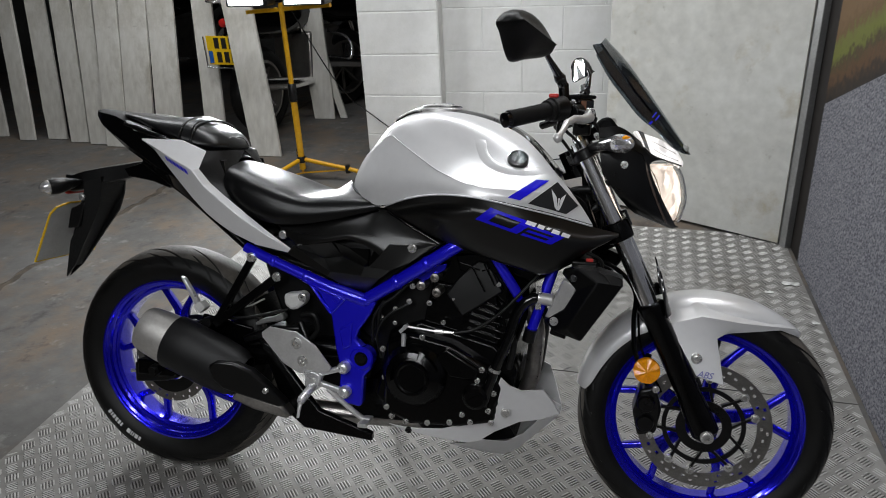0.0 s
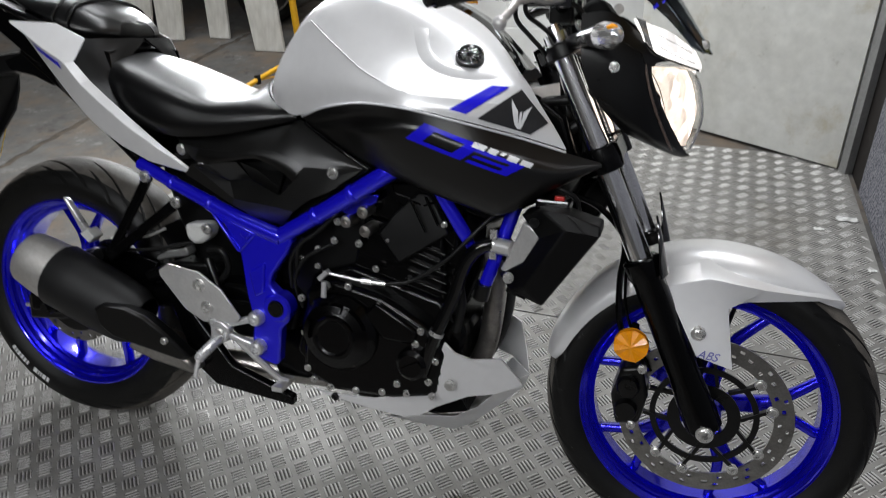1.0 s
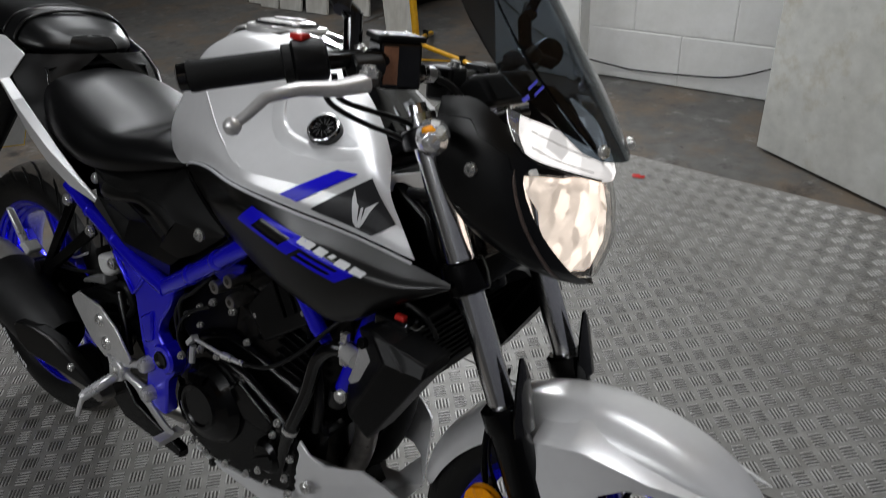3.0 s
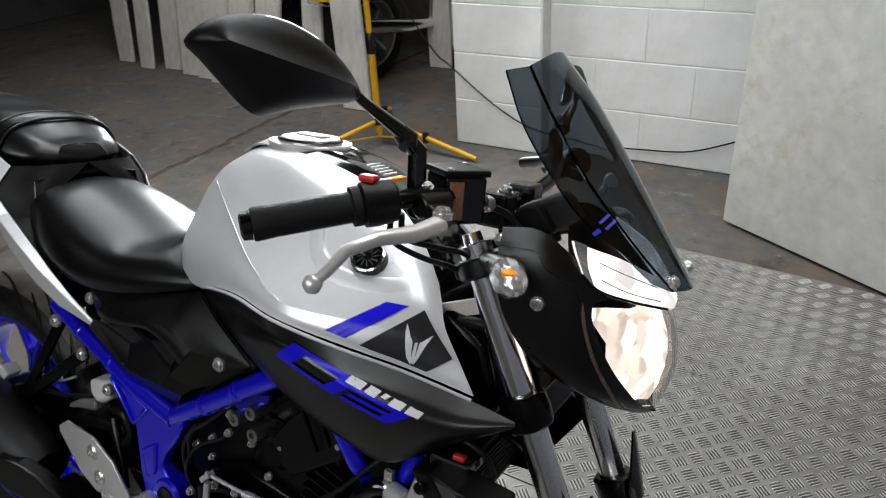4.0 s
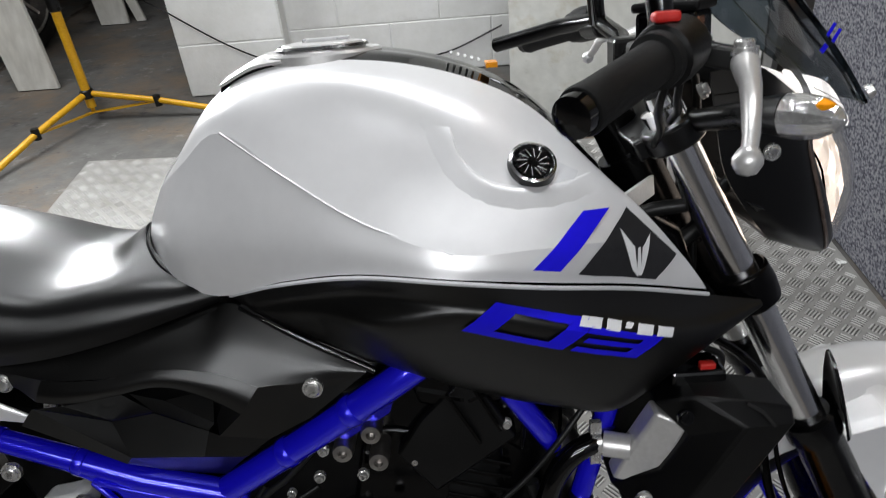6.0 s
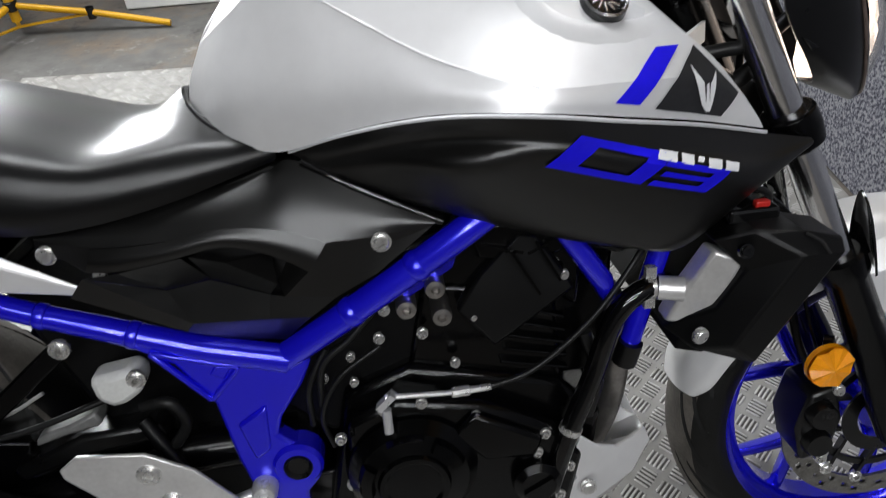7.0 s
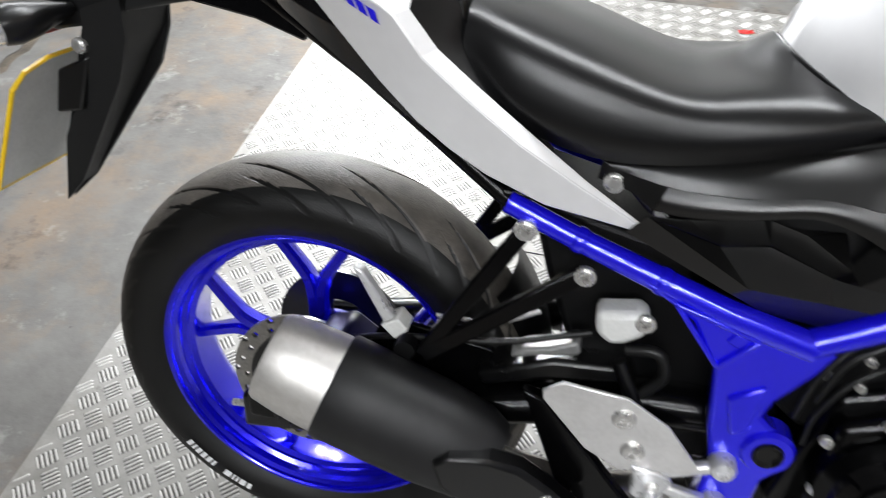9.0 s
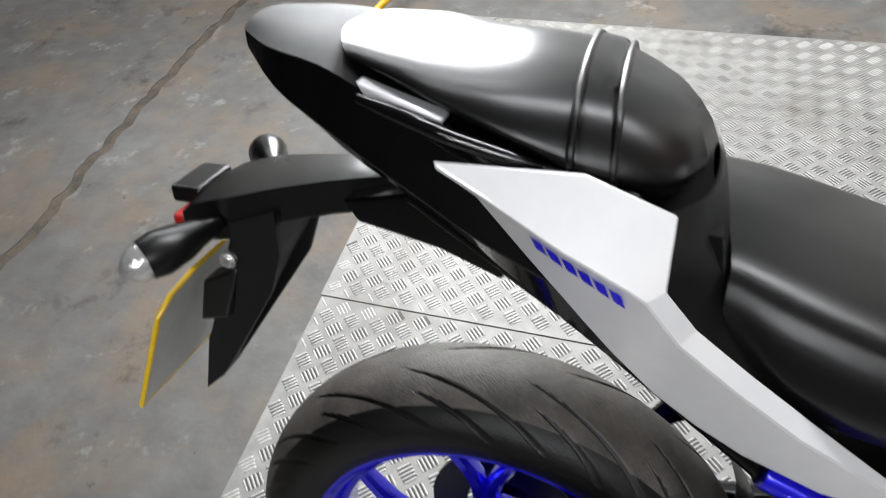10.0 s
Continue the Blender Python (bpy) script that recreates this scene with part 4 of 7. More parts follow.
part("tank_rear", Patch([[(0.515, -0.03, 0.80), (0.54, -0.03, 0.872), (0.57, -0.03, 0.91), (0.60, -0.025, 0.95), (0.62, -0.012, 0.968)], [(0.512, 0, 0.80), (0.536, 0, 0.872), (0.566, 0, 0.912), (0.597, 0, 0.952), (0.618, 0, 0.971)],
                         [(0.515, 0.03, 0.80), (0.54, 0.03, 0.872), (0.57, 0.03, 0.91), (0.60, 0.025, 0.95), (0.62, 0.012, 0.968)]], 3, 3).geo(0.003, False), SILVER, tank, "", 50)
cap = part("filler_cap", Geo().lathe((0.735, 0, 1.002), [(0.0, 0.011), (0.030, 0.012), (0.043, 0.010), (0.046, 0.006), (0.047, 0.002), (0.062, 0.003), (0.064, 0.0), (0.064, -0.01)], 40, "z"), ALU, tank, "bright aluminium filler cap", 25)
part("cap_ring", Geo().lathe((0.735, 0, 1.0075), [(0.0455, 0.0), (0.048, 0.003), (0.0505, 0.0)], 40, "z"), BLACK, cap)
part("cap_key_flap", Geo().box(0.715, 0.765, -0.012, 0.012, 1.013, 1.017), ALU_CAST, cap, "", 0, 0.003)
part("rear_trim", Patch([[(0.625, -0.028, 0.978), (0.665, -0.045, 0.995), (0.70, -0.058, 1.000)], [(0.628, 0, 0.985), (0.668, 0, 1.004), (0.70, 0, 1.010)], [(0.625, 0.028, 0.978), (0.665, 0.045, 0.995), (0.70, 0.058, 1.000)]], 4, 4).geo(0.003, False), ALU, tank, "bright trim with blue edge", 40)
for i in range(5):
    part("print_row", Geo().box(0.888 - 0.016 + i * 0.007, 0.888 - 0.0135 + i * 0.007, -0.046, -0.014, 0.9915 - i * 0.0022, 0.9935 - i * 0.0022), LABEL_WHITE, tank, "pale row of small print", 0)
part("warning_patch", Geo().box(0.888 + 0.020, 0.888 + 0.032, -0.046, -0.014, 0.976, 0.981), AMBER, tank, "orange warning patch", 0)
FLARE_OUT = [(0.838, 0.937), (0.852, 0.898), (0.875, 0.874), (0.912, 0.858), (0.968, 0.853), (1.017, 0.859)]
FLARE_IN = [(0.866, 0.931), (0.875, 0.904), (0.895, 0.885), (0.925, 0.875), (0.966, 0.872), (1.003, 0.874)]
rows = []
out_line, in_line = [spline([(x, 0, z) for x, z in line], 5) for line in (FLARE_OUT, FLARE_IN)]
for n_, (p, q) in enumerate(zip(out_line, in_line)):
    swell = math.sin(math.pi * n_ / (len(out_line) - 1)) ** 0.5
    row = []
    for s, lift in ((0, -0.001), (0.35, 0.0022), (0.75, 0.0050), (0.95, 0.0056), (1.0, 0.0050), (1.04, -0.001)):
        x, z = p.x * (1 - s) + q.x * s, p.z * (1 - s) + q.z * s
        row.append((x, tank_all.depth(x, z) - lift * swell, z))
    rows.append(row)
flare = Geo().grid(rows)
part("tank_flare", flare, SILVER, tank, "", 30)
part("tank_flare", flipped(flare), SILVER, tank, "", 30)
em = tank_all.depth(0.942, 0.889)
part("emblem", Geo().lathe((0, 0, 0), [(0.0, -0.005), (0.014, -0.005), (0.0165, -0.007), (0.019, -0.006), (0.0205, -0.001), (0.0205, 0.01)], 32), BLACK_GLOSS, tank, "round dark emblem with chrome rim", 25,
     at=pose(0.942, em - 0.003, 0.889, -45, 0, 12) @ Matrix.Scale(1.18, 4))
emb = Geo().lathe((0, 0, 0), [(0.0165, -0.0062), (0.0175, -0.0078), (0.0195, -0.0068)], 32)
part("emblem_ring", emb, CHROME, tank, "fine chrome emblem rays", 25, at=pose(0.942, em - 0.003, 0.889, -45, 0, 12) @ Matrix.Scale(1.18, 4))
for k in range(12):
    a = k * math.pi / 6
    part("emblem_ray", Geo().beam((0.005 * math.cos(a), -0.0062, 0.005 * math.sin(a)), (0.013 * math.cos(a + 0.25), -0.0062, 0.013 * math.sin(a + 0.25)), 0.0008, 0.0012, (0, 1, 0)), CHROME, tank, "", 0,
         at=pose(0.942, em - 0.003, 0.889, -45, 0, 12) @ Matrix.Scale(1.18, 4))
def stickers(name, patch, quads, lift, nu, nv, mat, parent, label):
    """Thin foil pieces laid on a curved panel, and their twins on the other side."""
    for q in quads:
        g = patch.decal([q], lift, nu, nv, False)
        part(name, g, mat, parent, label)
        part(name, flipped(g), mat, parent, label)


# tank graphics
stickers("blue_stripe", tank_all, [((0.932, 0.811), (0.958, 0.805), (1.014, 0.846), (0.987, 0.848))], 0.0025, 10, 6, BLUE_DECAL, tank, "blue slash graphic")
stickers("charcoal_graphic", tank_all, [((0.975, 0.798), (1.055, 0.775), (1.080, 0.793), (1.032, 0.843))], 0.0025, 12, 8, BLACK_DECAL, tank, "charcoal triangle graphic")
stickers("emblem_blade", tank_all, [((1.030, 0.791), (1.036, 0.782), (1.034, 0.811), (1.021, 0.829)), ((1.035, 0.784), (1.040, 0.783), (1.040, 0.810), (1.037, 0.809)), ((1.039, 0.782), (1.043, 0.789), (1.053, 0.818), (1.042, 0.809))], 0.0042, 4, 4, WHITE_DECAL, tank, "white emblem of slanting bars")
stickers("grey_graphic", tank_all, [((0.945, 0.862), (0.971, 0.859), (0.989, 0.878), (0.968, 0.889))], 0.0015, 12, 8, GREY_DECAL, tank, "grey shadow graphic")

# black wing covers with the blue block graphic
W0 = [(0.625, -0.114, 0.7705), (0.69, -0.154, 0.794), (0.77, -0.188, 0.809), (0.858, -0.218, 0.809), (0.94, -0.204, 0.793), (1.03, -0.169, 0.771), (1.112, -0.143, 0.748), (1.168, -0.135, 0.735)]
W1 = [(0.66, -0.126, 0.748), (0.72, -0.152, 0.757), (0.79, -0.197, 0.762), (0.862, -0.214, 0.766), (0.95, -0.213, 0.747), (1.03, -0.196, 0.727), (1.10, -0.168, 0.716), (1.170, -0.137, 0.731)]
W2 = [(0.70, -0.130, 0.726), (0.745, -0.148, 0.714), (0.805, -0.166, 0.697), (0.88, -0.182, 0.678), (0.96, -0.184, 0.657), (1.02, -0.176, 0.647), (1.095, -0.158, 0.688), (1.168, -0.135, 0.727)]
W3 = [(x, y + 0.035, z - 0.004) for x, y, z in W2]
DENT = (0, 0.008, 0.012, 0.001, 0, 0, 0, 0)
WD = [((a[0] + b[0]) / 2, (a[1] + b[1]) / 2 + d, (a[2] + b[2]) / 2) for a, b, d in zip(W0, W1, DENT)]
W1 = [(x, y - 0.35 * d, z) for (x, y, z), d in zip(W1, DENT)]
wing_p = Patch([W0, WD, W1, W2], 18, 24)
wing = part("side_cover", Patch([W0, WD, W1, W2, W3], 6, 5).geo(0.003), SATIN, bike, "satin black side cover with blue block graphic", 40)
part("wing_edge", Geo().tube([Vector(p) + Vector((0, -0.001, 0.001)) for p in W0[:-1]], 0.0022, 6, smooth=5).mirrored(), SILVER_DARK, wing, "pale edge line")


def on_block(u, v):
    """A point of the slanting block graphic; u along, v up, both 0 to 1."""
    a, b, c, d = (0.864, 0.762), (1.027, 0.711), (1.063, 0.732), (0.897, 0.789)
    return tuple((a[k] * (1 - u) + b[k] * u) * (1 - v) + (d[k] * (1 - u) + c[k] * u) * v for k in (0, 1))


def block(u0, u1, v0, v1):
    return (on_block(u0, v0), on_block(u1, v0), on_block(u1, v1), on_block(u0, v1))


stickers("block_piece", wing_p, [block(0, 0.14, 0, 1), block(0.14, 0.44, 0.80, 1), block(0.14, 0.44, 0, 0.2), block(0.44, 0.56, 0, 1), block(0.56, 0.98, 0.66, 0.84), block(0.60, 0.98, 0.36, 0.52), block(0.60, 1.0, 0.02, 0.2), block(0.90, 1.0, 0.1, 0.84)], 0.0026, 8, 3, BLUE_DECAL, wing, "blue block graphic")
NAME = []
for u0, u1 in ((0.0, 0.22), (0.27, 0.42), (0.48, 0.55), (0.60, 0.77), (0.82, 1.0)):
    x0, x1 = 0.972 + 0.092 * u0, 0.972 + 0.092 * u1
    hgt = 0.003 if u1 - u0 < 0.1 else 0.0068
    mid = 0.0035 if u1 - u0 < 0.1 else 0.0
    z0, z1 = 0.7565 - 0.031 * u0 + mid, 0.7565 - 0.031 * u1 + mid
    NAME.append(((x0, z0), (x1, z1), (x1 + 0.004, z1 + hgt), (x0 + 0.004, z0 + hgt)))
stickers("name_bar", wing_p, NAME, 0.003, 4, 3, WHITE_DECAL, wing, "pale name bars")

def pair(name, geo, mat, parent, label="", smooth=35, bevel=0.0):
    """A part on the right and its twin on the left."""
    part(name, flipped(geo), mat, parent, label, smooth, bevel)
    return part(name, geo, mat, parent, label, smooth, bevel)


# ---- seats ----
seat_rows = [
    [(0.214, -0.116, 0.782), (0.265, -0.127, 0.747), (0.34, -0.132, 0.724), (0.42, -0.131, 0.724), (0.50, -0.125, 0.737), (0.56, -0.115, 0.752), (0.605, -0.102, 0.764)],
    [(0.208, -0.118, 0.802), (0.26, -0.136, 0.776), (0.34, -0.144, 0.752), (0.42, -0.138, 0.750), (0.50, -0.128, 0.760), (0.56, -0.116, 0.768), (0.607, -0.103, 0.771)],
    [(0.208, -0.104, 0.839), (0.26, -0.122, 0.822), (0.34, -0.129, 0.797), (0.42, -0.121, 0.778), (0.485, -0.108, 0.783), (0.53, -0.101, 0.786), (0.575, -0.098, 0.782)],
    [(0.204, -0.045, 0.856), (0.26, -0.056, 0.842), (0.34, -0.060, 0.816), (0.42, -0.054, 0.789), (0.47, -0.045, 0.791), (0.505, -0.042, 0.805), (0.525, -0.048, 0.806)],
    [(0.203, 0.0, 0.860), (0.26, 0.0, 0.846), (0.34, 0.0, 0.820), (0.42, 0.0, 0.792), (0.465, 0.0, 0.795), (0.495, 0.0, 0.812), (0.508, 0.0, 0.820)]]
seat_rows += [[(x, -y, z) for x, y, z in r] for r in reversed(seat_rows[:-1])]
seat = part("rider_seat", Patch(seat_rows, 5, 5).geo(0.006, False), VINYL, bike, "black vinyl rider seat", 60)
part("seat_welt", Geo().tube([(0.508, 0.0, 0.822), (0.520, -0.045, 0.812), (0.555, -0.090, 0.792), (0.605, -0.106, 0.770)], 0.003, 6, smooth=6).mirrored(), VINYL, seat, "", 60)
pil_rows = [
    [(-0.088, -0.070, 0.972), (-0.05, -0.088, 0.962), (0.00, -0.103, 0.945), (0.05, -0.112, 0.928), (0.11, -0.108, 0.903), (0.152, -0.090, 0.889), (0.172, -0.052, 0.886)],
    [(-0.098, -0.076, 0.978), (-0.05, -0.097, 0.970), (0.00, -0.110, 0.954), (0.05, -0.119, 0.938), (0.115, -0.116, 0.916), (0.162, -0.095, 0.906), (0.184, -0.052, 0.902)],
    [(-0.107, -0.062, 0.986), (-0.055, -0.080, 0.980), (-0.01, -0.090, 0.970), (0.05, -0.096, 0.961), (0.112, -0.092, 0.949), (0.157, -0.074, 0.932), (0.178, -0.040, 0.922)],
    [(-0.120, -0.030, 0.988), (-0.065, -0.040, 0.984), (-0.01, -0.045, 0.977), (0.05, -0.048, 0.974), (0.108, -0.046, 0.964), (0.154, -0.037, 0.942), (0.176, -0.019, 0.926)],
    [(-0.125, 0.0, 0.988), (-0.07, 0.0, 0.984), (-0.01, 0.0, 0.977), (0.05, 0.0, 0.976), (0.105, 0.0, 0.967), (0.152, 0.0, 0.945), (0.175, 0.0, 0.927)]]
pil_rows += [[(x, -y, z) for x, y, z in r] for r in reversed(pil_rows[:-1])]
pil_patch = Patch(pil_rows, 5, 6)
pil = part("pillion_seat", pil_patch.geo(0.006, False), VINYL, bike, "black vinyl pillion seat with a strap", 60)
end_cap = Geo()
end_cap.grid([[(0.172, -0.052, 0.886), (0.184, -0.052, 0.902), (0.178, -0.040, 0.922), (0.175, 0.0, 0.927)], [(0.182, 0.0, 0.884), (0.194, 0.0, 0.902), (0.187, 0.0, 0.919), (0.175, 0.0, 0.927)],
              [(0.172, 0.052, 0.886), (0.184, 0.052, 0.902), (0.178, 0.040, 0.922), (0.175, 0.0, 0.927)]])
part("seat_front", end_cap, VINYL, pil, "", 60)
strap = Geo()
rows = []
for r in pil_patch.pts:
    cols = [j for j, p in enumerate(r) if 0.086 < p.x < 0.118]
    out = []
    for n_, j in enumerate([cols[0]] + cols + [cols[-1]]):
        rise = 0.0 if n_ in (0, len(cols) + 1) else 0.006
        p = Vector(r[j])
        out.append(p + Vector((0, rise * max(-1, min(1, p.y / 0.09)), rise * (1 - 0.5 * min(1, abs(p.y) / 0.11)))))
    rows.append(out)
width = min(len(r) for r in rows)
strap.grid([r[:width - 1] + r[-1:] for r in rows])
strap_ob = part("strap", strap, VINYL, pil, "black grab strap", 60)
for line_x in (0.087, 0.117):
    path = []
    for r in pil_patch.pts:
        k = min(range(1, len(r)), key=lambda q: abs(r[q].x - line_x))
        a, b = (r[k - 1], r[k]) if r[k].x >= line_x or k + 1 >= len(r) else (r[k], r[k + 1])
        p = a.lerp(b, max(0.0, min(1.0, (line_x - a.x) / max(1e-5, b.x - a.x))))
        path.append(p + Vector((0, 0.004 * max(-1, min(1, p.y / 0.09)), 0.005 * (1 - 0.5 * min(1, abs(p.y) / 0.11)))))
    part("piping", Geo().tube(path, 0.0032, 8), VINYL, strap_ob, "", 60)

# ---- tail ----
tail_rows = [
    [(-0.204, -0.048, 0.990), (-0.166, -0.080, 0.985), (-0.118, -0.091, 0.976), (-0.082, -0.098, 0.961), (-0.040, -0.104, 0.937), (0.020, -0.110, 0.908), (0.12, -0.111, 0.880), (0.20, -0.106, 0.868)],
    [(-0.198, -0.058, 0.978), (-0.160, -0.088, 0.953), (-0.118, -0.097, 0.927), (-0.072, -0.106, 0.900), (-0.030, -0.112, 0.876), (0.020, -0.119, 0.848), (0.12, -0.124, 0.800), (0.22, -0.122, 0.750)],
    [(-0.192, -0.050, 0.968), (-0.150, -0.072, 0.936), (-0.107, -0.084, 0.904), (-0.069, -0.088, 0.880), (-0.020, -0.091, 0.850), (0.030, -0.096, 0.814), (0.12, -0.106, 0.750), (0.25, -0.112, 0.665)]]
side_geo = Patch(tail_rows, 1, 3).geo(0.003, False)
tail = part("tail_fairing", side_geo, BLACK_GLOSS, bike, "gloss black tail fairing", 18, 0.0015)
part("tail_fairing", flipped(side_geo), BLACK_GLOSS, bike, "gloss black tail fairing", 18, 0.0015)
top_edge = tail_rows[0]
part("tail_top", Patch([top_edge, [(x - 0.003, y * 0.6, z + 0.005) for x, y, z in top_edge], [(x - 0.006, 0.0, z + 0.006) for x, y, z in top_edge], [(x - 0.003, -y * 0.6, z + 0.005) for x, y, z in top_edge], [(x, -y, z) for x, y, z in top_edge]], 2, 3).geo(0.003, False), DULL_BLACK, tail, "dull black tail top", 40)
part("tail_floor", Patch([tail_rows[2], [(x, 0.0, z - 0.004) for x, y, z in tail_rows[2]], [(x, -y, z) for x, y, z in tail_rows[2]]], 3, 2).geo(0.003, False), BLACK_GRAIN, tail, "", 40)
pair("grab_rail", Geo().plate([(-0.084, 0.966, -0.100), (-0.050, 0.957, -0.106), (-0.008, 0.945, -0.111), (-0.016, 0.935, -0.109), (-0.056, 0.938, -0.104), (-0.074, 0.950, -0.099)], 0, 0.02), SILVER_DARK, bike, "silver grab rail under the pillion seat", 30, 0.003)
pair("grab_bar", Geo().tube([(-0.078, -0.108, 0.956), (-0.040, -0.116, 0.947), (0.000, -0.119, 0.934), (0.040, -0.119, 0.923), (0.066, -0.112, 0.914)], [0.004, 0.0065, 0.007, 0.007, 0.004], 12, smooth=0), BLACK_GLOSS, bike, "gloss black grab bar under the pillion seat", 50)
pair("rail_mount", Geo().plate([(-0.01, 0.938, -0.106), (0.06, 0.918, -0.112), (0.14, 0.898, -0.113), (0.13, 0.886, -0.113), (0.04, 0.898, -0.112), (-0.02, 0.920, -0.106)], 0, 0.03), FRAME_BLACK, bike, "", 30, 0.003)
pair("under_tray", Geo().plate([(-0.128, 0.838, -0.055), (-0.112, 0.818, -0.058), (-0.03, 0.808, -0.072), (0.03, 0.792, -0.085), (0.05, 0.82, -0.085), (-0.04, 0.862, -0.070)], 0, 0.05), BLACK_GLOSS, bike, "gloss black tray below the tail", 30, 0.003)
panel_rows = [
    [(-0.011, -0.133, 0.921), (0.045, -0.131, 0.920), (0.10, -0.128, 0.919), (0.165, -0.128, 0.893), (0.163, -0.160, 0.850), (0.188, -0.151, 0.815), (0.228, -0.150, 0.783), (0.278, -0.148, 0.745), (0.338, -0.145, 0.700), (0.401, -0.140, 0.656)],
    [(-0.009, -0.137, 0.917), (0.040, -0.151, 0.897), (0.090, -0.163, 0.873), (0.138, -0.171, 0.853), (0.150, -0.172, 0.846), (0.176, -0.165, 0.809), (0.218, -0.162, 0.774), (0.272, -0.158, 0.733), (0.335, -0.150, 0.693), (0.400, -0.140, 0.654)],
    [(-0.010, -0.128, 0.915), (0.020, -0.130, 0.893), (0.060, -0.133, 0.848), (0.104, -0.136, 0.800), (0.130, -0.137, 0.772), (0.165, -0.137, 0.738), (0.200, -0.137, 0.712), (0.238, -0.138, 0.690), (0.300, -0.139, 0.665), (0.394, -0.138, 0.648)]]
up_p, low_p = Patch(panel_rows[:2], 1, 1), Patch(panel_rows[1:], 1, 1)
fine_low_p = Patch(panel_rows[1:], 12, 12)
panel = part("tail_panel", up_p.geo(0.003, False), SILVER, bike, "silver tail panel", 14, 0.002)
part("tail_panel_lower", low_p.geo(0.003, False), SILVER, panel, "", 14, 0.002)
panel_left = part("tail_panel", flipped(up_p.geo(0.003, False)), SILVER, bike, "silver tail panel", 14, 0.002)
part("tail_panel_lower", flipped(low_p.geo(0.003, False)), SILVER, panel_left, "", 14, 0.002)
for i in range(6):
    u0, u1 = i / 6, (i + 0.74) / 6
    top = [(0.066 + 0.070 * u, 0.8800 - 0.034 * u) for u in (u0, u1)]
    quad = ((top[0][0] + 0.004, top[0][1] - 0.0125), (top[1][0] + 0.004, top[1][1] - 0.0125), top[1], top[0])
    for owner, turned in ((panel, False), (panel_left, True)):
        g = fine_low_p.decal([quad], 0.0024, 2, 2, False)
        part("name_bar", flipped(g) if turned else g, BLUE_DECAL, owner, "blue lettering bar", 0)
hump = [[(0.160, -0.124, 0.892), (0.158, -0.150, 0.860), (0.172, -0.150, 0.830), (0.200, -0.146, 0.800), (0.245, -0.142, 0.764), (0.300, -0.138, 0.722)],
        [(0.184, -0.096, 0.893), (0.184, -0.118, 0.865), (0.194, -0.124, 0.835), (0.210, -0.128, 0.803), (0.252, -0.130, 0.765), (0.302, -0.130, 0.720)],
        [(0.196, -0.050, 0.894), (0.200, -0.075, 0.874), (0.206, -0.098, 0.845), (0.214, -0.114, 0.808), (0.256, -0.122, 0.762), (0.304, -0.124, 0.718)],
        [(0.200, 0.0, 0.894), (0.204, -0.020, 0.880), (0.208, -0.058, 0.855), (0.216, -0.090, 0.820), (0.256, -0.110, 0.765), (0.304, -0.118, 0.718)]]
pair("seat_side_cover", Patch(hump, 4, 4).geo(0.003, False), BLACK_GRAIN, bike, "black grained cover behind the seat", 40)

# plate carrier, rear lamps
arm = Geo()
rows = []
for x, z, w, h in ((-0.08, 0.858, 0.032, 0.018), (-0.15, 0.846, 0.034, 0.019), (-0.20, 0.838, 0.044, 0.020), (-0.25, 0.828, 0.056, 0.024), (-0.295, 0.815, 0.054, 0.022), (-0.315, 0.800, 0.048, 0.014)):
    rows.append([(x, -w, z), (x, -w, z - 2 * h), (x, w, z - 2 * h), (x, w, z), (x, 0, z + 0.006), (x, -w, z)])
arm.grid(rows)
arm.f += [(0, 1, 2, 3, 4), tuple(30 + i for i in range(5))]
carrier = part("plate_carrier", arm, BLACK, bike, "black plate carrier arm", 30, 0.004)
fl = Geo()
for s in (-1, 1):
    fl.plate([(-0.204, 0.815, 0.052 * s), (-0.252, 0.800, 0.058 * s), (-0.266, 0.725, 0.052 * s), (-0.284, 0.695, 0.046 * s), (-0.330, 0.628, 0.034 * s), (-0.372, 0.520, 0.010 * s), (-0.335, 0.555, 0.018 * s), (-0.225, 0.715, 0.048 * s), (-0.207, 0.765, 0.050 * s)], 0, 0.006 * -s)
fl.add([(-0.200, -0.052, 0.815), (-0.200, 0.052, 0.815), (-0.212, 0.050, 0.765), (-0.212, -0.050, 0.765), (-0.335, 0.018, 0.555), (-0.335, -0.018, 0.555), (-0.252, -0.05, 0.80), (-0.252, 0.05, 0.80), (-0.330, 0.03, 0.628), (-0.330, -0.03, 0.628)],
       [(0, 1, 2, 3), (3, 2, 4, 5), (6, 9, 8, 7)])
part("plate_bracket", Geo().plate([(-0.255, 0.745, -0.056), (-0.300, 0.725, -0.060), (-0.318, 0.668, -0.056), (-0.285, 0.672, -0.050)], 0, 0.03), BLACK, carrier, "black plate bracket", 20, 0.004)
part("bracket_bolt", Geo().bolt((-0.262, -0.060, 0.757), (0, -1, 0), 0.007, 0.005), ZINC, carrier, "bright bolt")
part("plate_flap", fl, GRIP, carrier, "black spray flap", 25)
plate_2d = [(-0.06, 0.0), (-0.098, -0.010), (-0.114, -0.028), (-0.114, -0.17), (0.114, -0.17), (0.114, -0.028), (0.098, -0.010), (0.06, 0.0)]
pg = Geo()
for d in (0.0, 0.004):
    pg.v += [(-0.306 + v * 0.41 - d, u, 0.738 + v * 0.93 + d * 0.4) for u, v in plate_2d]
